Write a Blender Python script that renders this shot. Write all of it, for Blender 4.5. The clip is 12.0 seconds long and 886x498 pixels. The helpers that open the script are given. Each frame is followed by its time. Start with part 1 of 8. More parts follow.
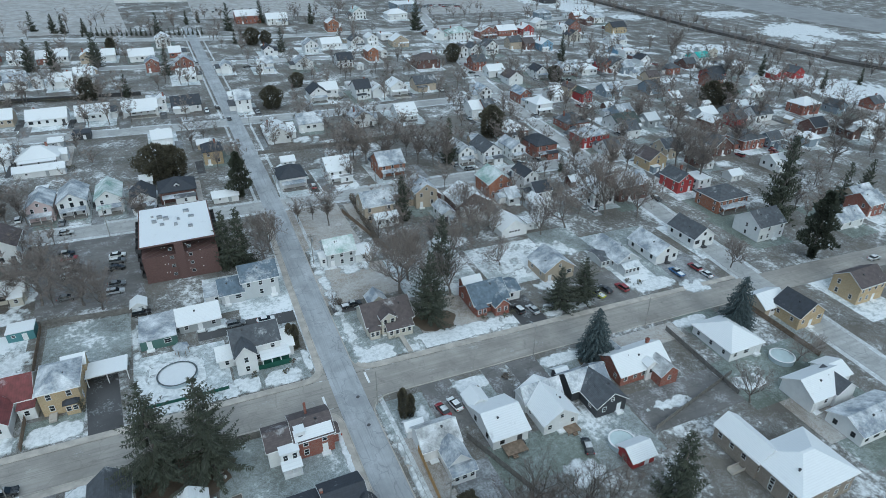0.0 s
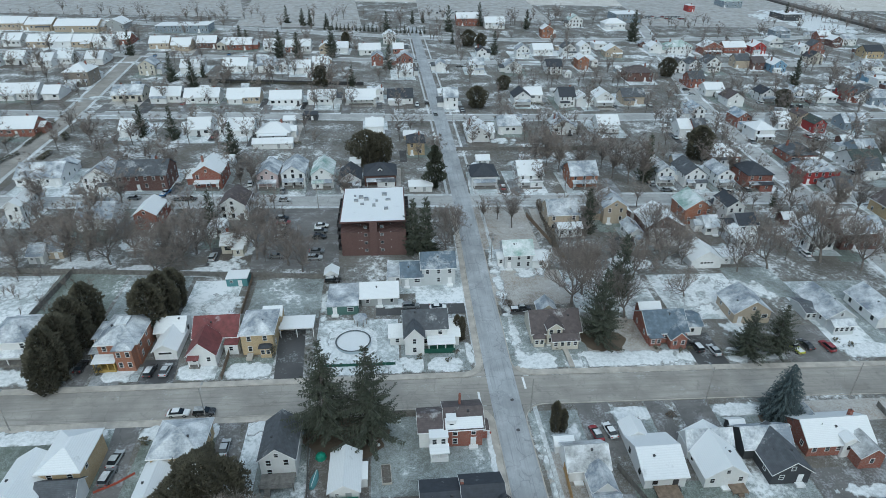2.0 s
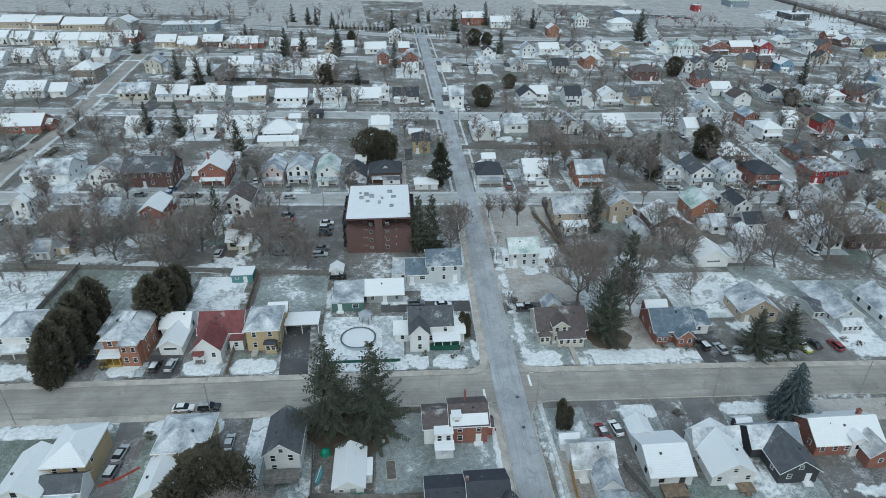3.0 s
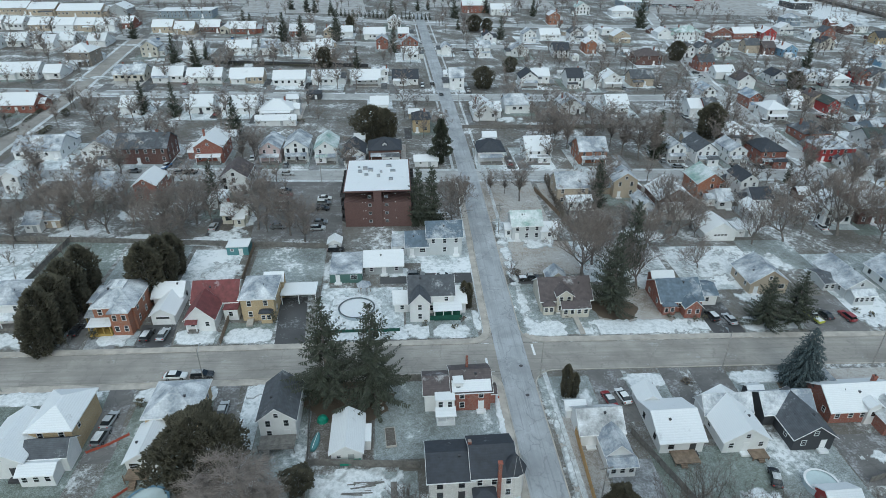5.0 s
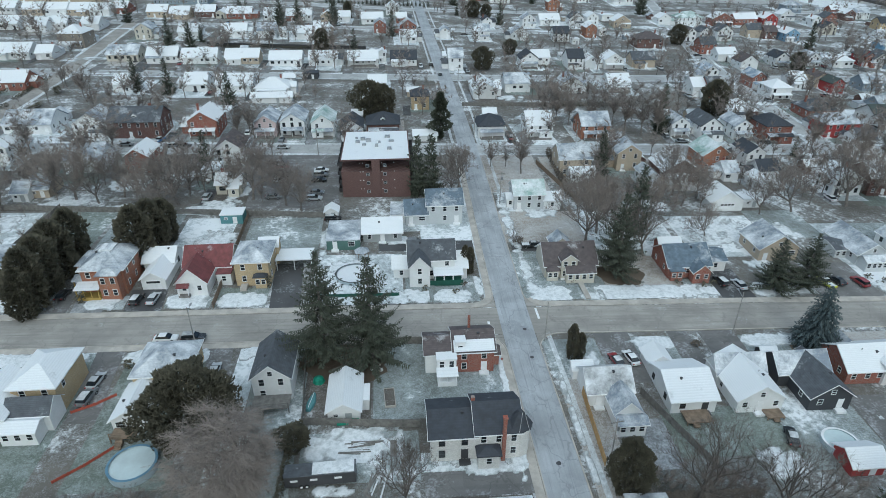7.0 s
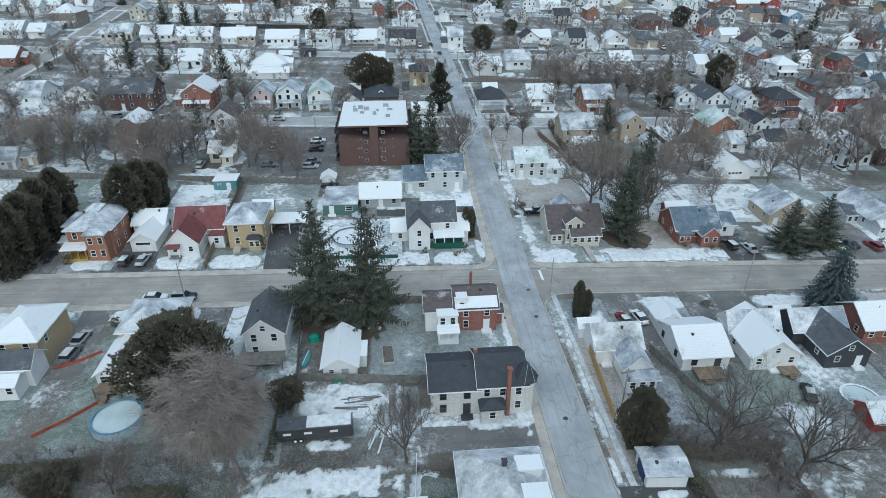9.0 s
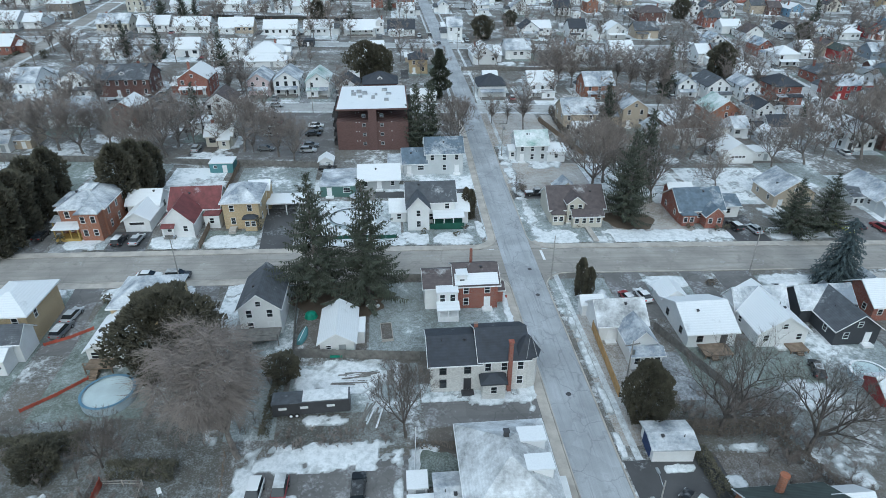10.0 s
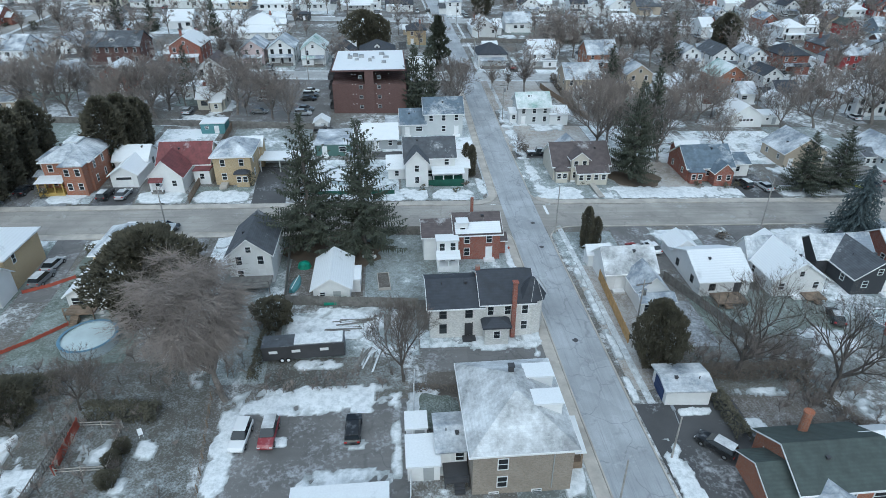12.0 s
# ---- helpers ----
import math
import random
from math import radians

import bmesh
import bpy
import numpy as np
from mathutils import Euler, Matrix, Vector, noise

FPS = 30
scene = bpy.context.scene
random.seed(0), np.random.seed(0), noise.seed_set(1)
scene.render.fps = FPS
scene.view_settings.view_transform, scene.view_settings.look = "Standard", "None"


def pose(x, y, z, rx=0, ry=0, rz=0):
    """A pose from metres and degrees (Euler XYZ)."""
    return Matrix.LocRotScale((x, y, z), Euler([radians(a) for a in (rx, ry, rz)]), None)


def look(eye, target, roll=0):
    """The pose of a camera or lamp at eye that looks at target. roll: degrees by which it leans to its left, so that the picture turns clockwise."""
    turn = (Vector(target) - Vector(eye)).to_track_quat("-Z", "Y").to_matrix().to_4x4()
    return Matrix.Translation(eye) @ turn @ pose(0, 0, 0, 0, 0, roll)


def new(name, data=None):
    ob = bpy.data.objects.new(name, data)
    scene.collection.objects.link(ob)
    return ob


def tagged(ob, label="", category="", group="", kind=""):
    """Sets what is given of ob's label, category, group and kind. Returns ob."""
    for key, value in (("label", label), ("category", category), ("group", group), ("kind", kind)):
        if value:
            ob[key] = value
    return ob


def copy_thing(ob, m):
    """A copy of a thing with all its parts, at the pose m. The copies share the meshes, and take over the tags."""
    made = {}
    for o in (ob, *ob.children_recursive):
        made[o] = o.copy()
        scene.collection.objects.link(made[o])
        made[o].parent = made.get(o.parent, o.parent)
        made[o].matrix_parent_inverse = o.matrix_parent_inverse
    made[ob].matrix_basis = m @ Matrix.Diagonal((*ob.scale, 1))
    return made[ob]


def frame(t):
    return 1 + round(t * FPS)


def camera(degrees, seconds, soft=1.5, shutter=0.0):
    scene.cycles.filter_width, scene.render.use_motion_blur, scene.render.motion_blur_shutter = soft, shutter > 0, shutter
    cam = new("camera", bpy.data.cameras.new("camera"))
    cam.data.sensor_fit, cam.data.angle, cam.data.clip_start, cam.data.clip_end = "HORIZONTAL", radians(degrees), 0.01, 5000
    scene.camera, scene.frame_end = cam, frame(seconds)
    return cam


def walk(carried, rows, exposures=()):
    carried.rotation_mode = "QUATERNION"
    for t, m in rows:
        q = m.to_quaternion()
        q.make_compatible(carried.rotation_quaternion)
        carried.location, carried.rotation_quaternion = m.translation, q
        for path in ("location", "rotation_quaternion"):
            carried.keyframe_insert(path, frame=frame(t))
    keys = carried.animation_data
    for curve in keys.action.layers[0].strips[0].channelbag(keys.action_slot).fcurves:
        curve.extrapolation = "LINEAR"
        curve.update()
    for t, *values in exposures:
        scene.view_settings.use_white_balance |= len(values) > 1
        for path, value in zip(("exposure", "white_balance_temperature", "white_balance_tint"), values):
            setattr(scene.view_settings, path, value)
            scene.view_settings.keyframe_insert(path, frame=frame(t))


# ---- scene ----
cam = camera(72.4, 12.0, soft=0.65)
# seconds, place, pitch and yaw of the level camera
PATH = [
    (0, 13.33, -3.33, 93.60, -29.18, -23.97),
    (0.5, 13.37, -3.33, 93.24, -28.89, -15.76),
    (1, 13.44, -3.58, 93.34, -28.76, -10.42),
    (1.5, 13.39, -3.63, 93.47, -28.69, -7.01),
    (2, 13.28, -3.67, 93.48, -28.61, -4.83),
    (2.5, 13.26, -3.70, 93.56, -28.62, -4.28),
    (3, 13.03, -3.72, 92.48, -28.57, -4.34),
    (5, 12.71, -3.53, 83.88, -28.67, -4.40),
    (5.5, 12.63, -3.55, 81.56, -28.69, -4.43),
    (6, 12.60, -3.50, 79.13, -28.68, -4.45),
    (6.5, 12.35, -3.44, 76.69, -28.68, -4.54),
    (7, 12.14, -3.48, 74.23, -28.66, -4.61),
    (9, 11.85, -3.32, 64.90, -28.79, -4.72),
    (9.5, 11.84, -3.36, 62.41, -28.74, -4.73),
    (10, 11.77, -3.39, 60.01, -28.72, -4.80),
    (10.5, 11.76, -3.36, 57.53, -28.73, -4.83),
    (11, 11.80, -3.36, 55.27, -28.82, -4.80),
    (11.5, 11.69, -3.21, 53.00, -28.96, -4.89),
    (12, 11.61, -3.13, 50.72, -29.09, -4.95),
]
SKY, SUN = 0.10, 1.9
EXPOSURES = [(0.0, -0.27, 5400, -5), (2.5, -0.26, 5610, -5), (6.0, -0.21, 5640, -5), (9.0, -0.1, 5470, -4), (12.0, -0.05, 5370, -3)]
walk(cam, [(t, pose(x, y, z, 90 + pitch, 0, yaw)) for t, x, y, z, pitch, yaw in PATH], EXPOSURES)

# ---- light: overcast winter dusk ----
world = bpy.data.worlds.new("overcast_sky")
scene.world = world
world.use_nodes = True
wn = world.node_tree
bg = wn.nodes["Background"]
sky = wn.nodes.new("ShaderNodeTexSky")
sky.sky_type = "NISHITA"
sky.sun_disc = False
sky.sun_elevation = radians(38)
sky.sun_rotation = radians(185)
sky.air_density, sky.dust_density, sky.ozone_density = 1.0, 3.0, 1.5
wn.links.new(sky.outputs[0], bg.inputs[0])
bg.inputs[1].default_value = SKY
lamp = bpy.data.lights.new("sun", "SUN")
lamp.energy, lamp.angle, lamp.color = SUN, radians(110), (1.0, 0.98, 0.96)
sun = new("sun", lamp)
sun.matrix_world = look((0, 0, 300), (20, 70, 0))


# ---- the lie of the land: an even slope that rises to the north and the west ----
SLOPE = (-0.0271, 0.0386)


def lie(x, y):
    """The height of the ground at x, y."""
    return SLOPE[0] * (min(max(x, -900), 1000) - 35.6) + SLOPE[1] * (min(max(y, -300), 1800) - 99.5)


# ---- materials ----
MATS = {}


def material(name, base, rough=0.85, metal=0.0):
    m = bpy.data.materials.new(name)
    m.use_nodes = True
    n = m.node_tree
    b = n.nodes["Principled BSDF"]
    b.inputs["Base Color"].default_value = (*base, 1)
    b.inputs["Roughness"].default_value = rough
    b.inputs["Metallic"].default_value = metal
    MATS[name] = m
    return m, n, b


def place(n, scale=(1, 1, 1)):
    g = n.nodes.new("ShaderNodeNewGeometry")
    mp = n.nodes.new("ShaderNodeMapping")
    mp.inputs["Scale"].default_value = scale
    n.links.new(g.outputs["Position"], mp.inputs["Vector"])
    return mp.outputs["Vector"]


def grain(n, scale, detail=4.0, vec=None, rough=0.6):
    t = n.nodes.new("ShaderNodeTexNoise")
    t.inputs["Scale"].default_value = scale
    t.inputs["Detail"].default_value = detail
    t.inputs["Roughness"].default_value = rough
    n.links.new(vec or place(n), t.inputs["Vector"])
    return t.outputs["Fac"]


def ramp(n, fac, lo, hi, a=0.0, b=1.0):
    r = n.nodes.new("ShaderNodeMapRange")
    r.inputs["From Min"].default_value, r.inputs["From Max"].default_value = lo, hi
    r.inputs["To Min"].default_value, r.inputs["To Max"].default_value = a, b
    n.links.new(fac, r.inputs["Value"])
    return r.outputs["Result"]


def blend(n, fac, a, b, how="MIX"):
    x = n.nodes.new("ShaderNodeMix")
    x.data_type, x.blend_type = "RGBA", how
    for sock, val in ((x.inputs[0], fac), (x.inputs[6], a), (x.inputs[7], b)):
        if isinstance(val, (int, float)):
            sock.default_value = val
        elif isinstance(val, tuple):
            sock.default_value = (*val, 1)
        else:
            n.links.new(val, sock)
    return x.outputs[2]


def calc(n, op, a, b=0.0):
    x = n.nodes.new("ShaderNodeMath")
    x.operation = op
    for sock, val in ((x.inputs[0], a), (x.inputs[1], b)):
        if isinstance(val, (int, float)):
            sock.default_value = val
        else:
            n.links.new(val, sock)
    return x.outputs[0]


def bump(n, b, height, strength=0.3, dist=0.05):
    k = n.nodes.new("ShaderNodeBump")
    k.inputs["Strength"].default_value, k.inputs["Distance"].default_value = strength, dist
    n.links.new(height, k.inputs["Height"])
    n.links.new(k.outputs[0], b.inputs["Normal"])


def varied(name, base, rough=0.85, amount=0.25, coarse=0.6, fine=8.0, metal=0.0, tint=None):
    m, n, b = material(name, base, rough, metal)
    low = tuple(c * (1 - amount) for c in base)
    high = tuple(min(1, c * (1 + amount * 0.6)) for c in (tint or base))
    c1 = blend(n, ramp(n, grain(n, coarse), 0.35, 0.65), low, high)
    f = grain(n, fine, 3.0)
    c2 = blend(n, ramp(n, f, 0.3, 0.7, 0.0, 0.35), c1, low)
    n.links.new(c2, b.inputs["Base Color"])
    bump(n, b, f, 0.25, 0.02)
    return m


SNOW_C = (0.83, 0.85, 0.87)


def roof_cover(name, base, snow, courses=True, metal=0.0, ribs=False):
    """Shingles or sheet metal with old snow lying on it: snow from 0 (bare) to 1 (covered)."""
    m, n, b = material(name, base, 0.8, metal)
    low = tuple(c * 0.65 for c in base)
    high = tuple(min(1, c * 1.35) for c in base)
    c = blend(n, ramp(n, grain(n, 0.9), 0.3, 0.7), low, high)
    w = n.nodes.new("ShaderNodeTexWave")
    w.wave_type, w.bands_direction = "BANDS", "X" if ribs else "Z"
    w.inputs["Scale"].default_value = 1.1 if ribs else 1.6
    w.inputs["Distortion"].default_value = 0.4
    n.links.new(place(n), w.inputs["Vector"])
    c = blend(n, ramp(n, w.outputs["Fac"], 0.2, 0.8, 0.0, 0.3), c, low)
    wide, small = grain(n, 0.22, 3.0), grain(n, 2.2, 6.0, rough=0.75)
    s = calc(n, "ADD", calc(n, "MULTIPLY", wide, 0.68), calc(n, "MULTIPLY", small, 0.32))
    edge = 0.66 - 0.34 * snow
    cover = ramp(n, s, edge - 0.10, edge + 0.12, 0.16 if snow > 0.2 else 0.03, 0.98)
    fleck = ramp(n, grain(n, 5.0, 4.0), 0.35, 0.7, 0.88, 1.0)
    course = ramp(n, w.outputs["Fac"], 0.05, 0.35, 0.92, 1.0)
    c = blend(n, calc(n, "MULTIPLY", calc(n, "MULTIPLY", cover, fleck), course), c, SNOW_C)
    n.links.new(c, b.inputs["Base Color"])
    bump(n, b, calc(n, "ADD", calc(n, "MULTIPLY", cover, 1.5), w.outputs["Fac"]), 0.4, 0.04)
    return m


def masonry(name, brick, mortar, weather=0.3):
    m, n, b = material(name, brick, 0.9)
    t = n.nodes.new("ShaderNodeTexBrick")
    v = n.nodes.new("ShaderNodeSeparateXYZ")
    n.links.new(place(n), v.inputs[0])
    q = n.nodes.new("ShaderNodeCombineXYZ")
    n.links.new(calc(n, "ADD", v.outputs[0], v.outputs[1]), q.inputs[0])
    n.links.new(v.outputs[2], q.inputs[1])
    n.links.new(q.outputs[0], t.inputs["Vector"])
    t.inputs["Scale"].default_value = 1.0
    t.inputs["Brick Width"].default_value, t.inputs["Row Height"].default_value, t.inputs["Mortar Size"].default_value = 0.24, 0.08, 0.008
    t.inputs["Color1"].default_value = (*brick, 1)
    t.inputs["Color2"].default_value = (*(c * 0.7 for c in brick), 1)
    t.inputs["Mortar"].default_value = (*mortar, 1)
    c = blend(n, ramp(n, grain(n, 0.5), 0.35, 0.7, 0.0, weather), t.outputs["Color"], tuple(c * 0.5 for c in brick))
    n.links.new(c, b.inputs["Base Color"])
    bump(n, b, t.outputs["Fac"], 0.3, 0.01)
    return m


def siding(name, base):
    m, n, b = material(name, base, 0.65)
    w = n.nodes.new("ShaderNodeTexWave")
    w.wave_type, w.bands_direction, w.wave_profile = "BANDS", "Z", "SAW"
    w.inputs["Scale"].default_value = 1.6
    n.links.new(place(n), w.inputs["Vector"])
    c = blend(n, ramp(n, grain(n, 0.7), 0.3, 0.7, 0.0, 0.35), base, tuple(x * 0.72 for x in base))
    c = blend(n, ramp(n, w.outputs["Fac"], 0.75, 1.0, 0.0, 0.25), c, tuple(x * 0.5 for x in base))
    n.links.new(c, b.inputs["Base Color"])
    bump(n, b, w.outputs["Fac"], 0.3, 0.02)
    return m


# walls
siding("white", (0.82, 0.825, 0.825))
siding("grey", (0.40, 0.42, 0.43))
siding("lightgrey", (0.60, 0.62, 0.63))
siding("darkgrey", (0.055, 0.058, 0.065))
siding("cream", (0.60, 0.565, 0.49))
siding("pink", (0.62, 0.50, 0.49))
siding("blue", (0.22, 0.36, 0.50))
siding("bluegrey", (0.28, 0.33, 0.38))
siding("teal", (0.12, 0.28, 0.30))
siding("redpaint", (0.36, 0.05, 0.05))
siding("greenwall", (0.10, 0.185, 0.165))
siding("navy", (0.03, 0.055, 0.15))
siding("tan", (0.50, 0.42, 0.325))
masonry("brick", (0.34, 0.11, 0.075), (0.32, 0.28, 0.25))
masonry("orangebrick", (0.40, 0.15, 0.08), (0.34, 0.30, 0.26))
masonry("brickdark", (0.17, 0.085, 0.07), (0.2, 0.17, 0.16))
masonry("aptbrick", (0.15, 0.086, 0.078), (0.17, 0.115, 0.105), 0.15)
masonry("tanbrick", (0.36, 0.305, 0.25), (0.39, 0.365, 0.33))
masonry("yellow", (0.60, 0.455, 0.27), (0.55, 0.47, 0.34))
masonry("stone", (0.80, 0.79, 0.765), (0.60, 0.58, 0.55), 0.25)
# roofs
roof_cover("snow", (0.30, 0.31, 0.33), 1.15)
roof_cover("bluefrost", (0.11, 0.15, 0.195), 0.12)
roof_cover("thinsnow", (0.20, 0.205, 0.21), 0.47)
roof_cover("frost", (0.145, 0.18, 0.23), 0.42)
roof_cover("slate", (0.075, 0.082, 0.095), 0.0)
roof_cover("dark", (0.028, 0.033, 0.045), -0.2)
roof_cover("brownroof", (0.09, 0.07, 0.07), -0.05)
roof_cover("redmetal", (0.17, 0.04, 0.04), -0.1, ribs=True)
roof_cover("greenroof", (0.16, 0.30, 0.25), 0.48)
roof_cover("greendark", (0.045, 0.062, 0.056), -0.4)
roof_cover("bluemetal", (0.10, 0.17, 0.26), 0.35, ribs=True)
roof_cover("tealroof", (0.05, 0.40, 0.36), 0.15)
# bits
varied("white_trim", (0.85, 0.855, 0.86), 0.5, 0.12)
varied("dark_trim", (0.06, 0.06, 0.065), 0.5, 0.2)
varied("green_trim", (0.02, 0.10, 0.07), 0.6, 0.2)
varied("yellow_trim", (0.44, 0.31, 0.09), 0.6, 0.2)
varied("concrete", (0.50, 0.465, 0.42), 0.9, 0.25, 0.4, 6)
varied("wood", (0.24, 0.18, 0.13), 0.85, 0.35, 1.2, 9)
varied("grey_wood", (0.22, 0.21, 0.195), 0.9, 0.35, 1.2, 9)
varied("pole_wood", (0.36, 0.345, 0.325), 0.9, 0.3, 1.2, 9)
varied("new_wood", (0.50, 0.32, 0.14), 0.8, 0.25, 1.2, 9)
varied("red_fence", (0.38, 0.09, 0.06), 0.8, 0.3, 1.2, 9)
varied("steel", (0.45, 0.46, 0.47), 0.4, 0.2, metal=0.8)
varied("tyre", (0.02, 0.02, 0.021), 0.85, 0.2)
varied("ice", (0.60, 0.69, 0.70), 0.35, 0.15, 0.3, 2)
varied("pool_wall", (0.45, 0.52, 0.56), 0.5, 0.15)
varied("pool_rim", (0.14, 0.26, 0.36), 0.5, 0.2)
varied("pool_dark", (0.10, 0.115, 0.125), 0.5, 0.2)
varied("tarp", (0.03, 0.26, 0.17), 0.5, 0.3, 2, 6)
varied("orange_mesh", (0.44, 0.10, 0.065), 0.6, 0.2)
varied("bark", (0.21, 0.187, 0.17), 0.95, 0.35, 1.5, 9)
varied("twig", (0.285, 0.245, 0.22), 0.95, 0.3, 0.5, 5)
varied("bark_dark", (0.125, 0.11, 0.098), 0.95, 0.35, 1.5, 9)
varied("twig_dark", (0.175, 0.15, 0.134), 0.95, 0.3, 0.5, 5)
varied("needle", (0.074, 0.084, 0.06), 0.9, 0.45, 0.9, 7)
varied("needle_blue", (0.075, 0.10, 0.105), 0.9, 0.4, 0.9, 7)
varied("cedar_leaf", (0.108, 0.105, 0.076), 0.9, 0.4, 0.9, 7, tint=(0.122, 0.11, 0.075))
varied("shrub", (0.17, 0.145, 0.12), 0.95, 0.3, 0.9, 6)
varied("gravel", (0.14, 0.13, 0.125), 0.95, 0.3, 0.3, 5)
varied("rail_steel", (0.20, 0.16, 0.14), 0.5, 0.2, metal=0.7)
varied("water", (0.33, 0.33, 0.33), 0.6, 0.2, 0.05, 0.4)
gm, gn, gb = material("glass", (0.02, 0.025, 0.03), 0.08)
gb.inputs["Specular IOR Level"].default_value = 0.7
for cname, col in (("white", (0.78, 0.79, 0.80)), ("black", (0.015, 0.016, 0.018)), ("silver", (0.50, 0.52, 0.54)), ("grey", (0.17, 0.18, 0.19)), ("red", (0.26, 0.03, 0.035)), ("maroon", (0.24, 0.02, 0.03)), ("blue", (0.03, 0.13, 0.32)), ("lime", (0.52, 0.55, 0.05))):
    cm, cn, cb = material("paint_" + cname, col, 0.35)
    cb.inputs["Coat Weight"].default_value = 0.5
    frosty = ramp(cn, grain(cn, 1.3, 5.0), 0.5, 0.8, 0.0, 0.3)
    cn.links.new(blend(cn, frosty, col, SNOW_C), cb.inputs["Base Color"])
tm, tn, tb = material("tail_lamp", (0.35, 0.01, 0.01), 0.3)
hm, hn, hb = material("head_lamp", (0.7, 0.72, 0.74), 0.15)


def asphalt(name, base, frost, cracks=0.8, across=True):
    m, n, b = material(name, base, 0.9)
    c = blend(n, ramp(n, grain(n, 0.12, 5.0), 0.3, 0.7), tuple(x * 0.72 for x in base), tuple(x * 1.25 for x in base))
    c = blend(n, ramp(n, grain(n, 9.0, 3.0), 0.35, 0.7, 0.0, 0.3), c, tuple(x * 0.6 for x in base))
    if cracks:
        v = n.nodes.new("ShaderNodeTexVoronoi")
        v.feature = "DISTANCE_TO_EDGE"
        v.inputs["Scale"].default_value = 0.19
        warp = n.nodes.new("ShaderNodeTexNoise")
        warp.inputs["Scale"].default_value = 0.5
        n.links.new(place(n), warp.inputs["Vector"])
        add = n.nodes.new("ShaderNodeVectorMath")
        add.operation = "MULTIPLY_ADD"
        n.links.new(warp.outputs["Color"], add.inputs[0])
        add.inputs[1].default_value = (2.2, 2.2, 0)
        n.links.new(place(n), add.inputs[2])
        n.links.new(add.outputs[0], v.inputs["Vector"])
        cell = n.nodes.new("ShaderNodeTexVoronoi")
        cell.inputs["Scale"].default_value = 0.16
        n.links.new(add.outputs[0], cell.inputs["Vector"])
        tone = n.nodes.new("ShaderNodeSeparateColor")
        n.links.new(cell.outputs["Color"], tone.inputs[0])
        c = blend(n, ramp(n, tone.outputs[0], 0.55, 0.75, 0.0, 0.25 * cracks), c, tuple(x * 0.6 for x in base))
        c = blend(n, ramp(n, tone.outputs[1], 0.7, 0.8, 0.0, 0.3 * cracks), c, tuple(min(1, x * 1.5) for x in base))
        broken = ramp(n, grain(n, 0.25, 3.0), 0.36, 0.50)
        line = calc(n, "MULTIPLY", ramp(n, v.outputs["Distance"], 0.003, 0.02, 0.6, 0.0), broken)
        c = blend(n, calc(n, "MULTIPLY", line, cracks), c, (0.055, 0.055, 0.057))
        patch = ramp(n, grain(n, 0.45, 4.0), 0.60, 0.70, 0.0, 0.5)
        c = blend(n, patch, c, tuple(x * 0.5 for x in base))
        scrape = ramp(n, grain(n, 1.0, 5.0, place(n, (0.05, 2.6, 1) if across else (2.6, 0.05, 1)), 0.7), 0.54, 0.66, 0.0, 0.42)
        if name.startswith("road"):
            c = blend(n, scrape, c, tuple(x * 0.42 for x in base))
        worn = ramp(n, grain(n, 1.0, 4.0, place(n, (0.03, 0.9, 1) if across else (0.9, 0.03, 1))), 0.42, 0.62, 0.0, 0.35)
        c = blend(n, worn, c, tuple(x * 0.62 for x in base))
    f = ramp(n, calc(n, "ADD", calc(n, "MULTIPLY", grain(n, 0.22, 6.0), 0.6), calc(n, "MULTIPLY", grain(n, 2.2, 5.0), 0.4)), 0.60 - 0.25 * frost, 0.78 - 0.22 * frost, 0.0, 0.85)
    c = blend(n, f, c, (0.55, 0.57, 0.60))
    n.links.new(c, b.inputs["Base Color"])
    bump(n, b, grain(n, 14.0, 3.0), 0.3, 0.01)
    return m


asphalt("road", (0.37, 0.35, 0.322), 0.05, 0.3)
asphalt("road_frosted", (0.46, 0.465, 0.465), 0.12, 0.5)
asphalt("road_long", (0.42, 0.44, 0.465), 0.16, 0.5, False)
asphalt("drive", (0.085, 0.085, 0.088), 0.22, 0.0)
asphalt("lot", (0.185, 0.18, 0.176), 0.34, 0.5)
asphalt("lot_frosted", (0.20, 0.205, 0.21), 0.58, 0.5)
asphalt("lot_pale", (0.40, 0.385, 0.365), 0.6, 0.3)

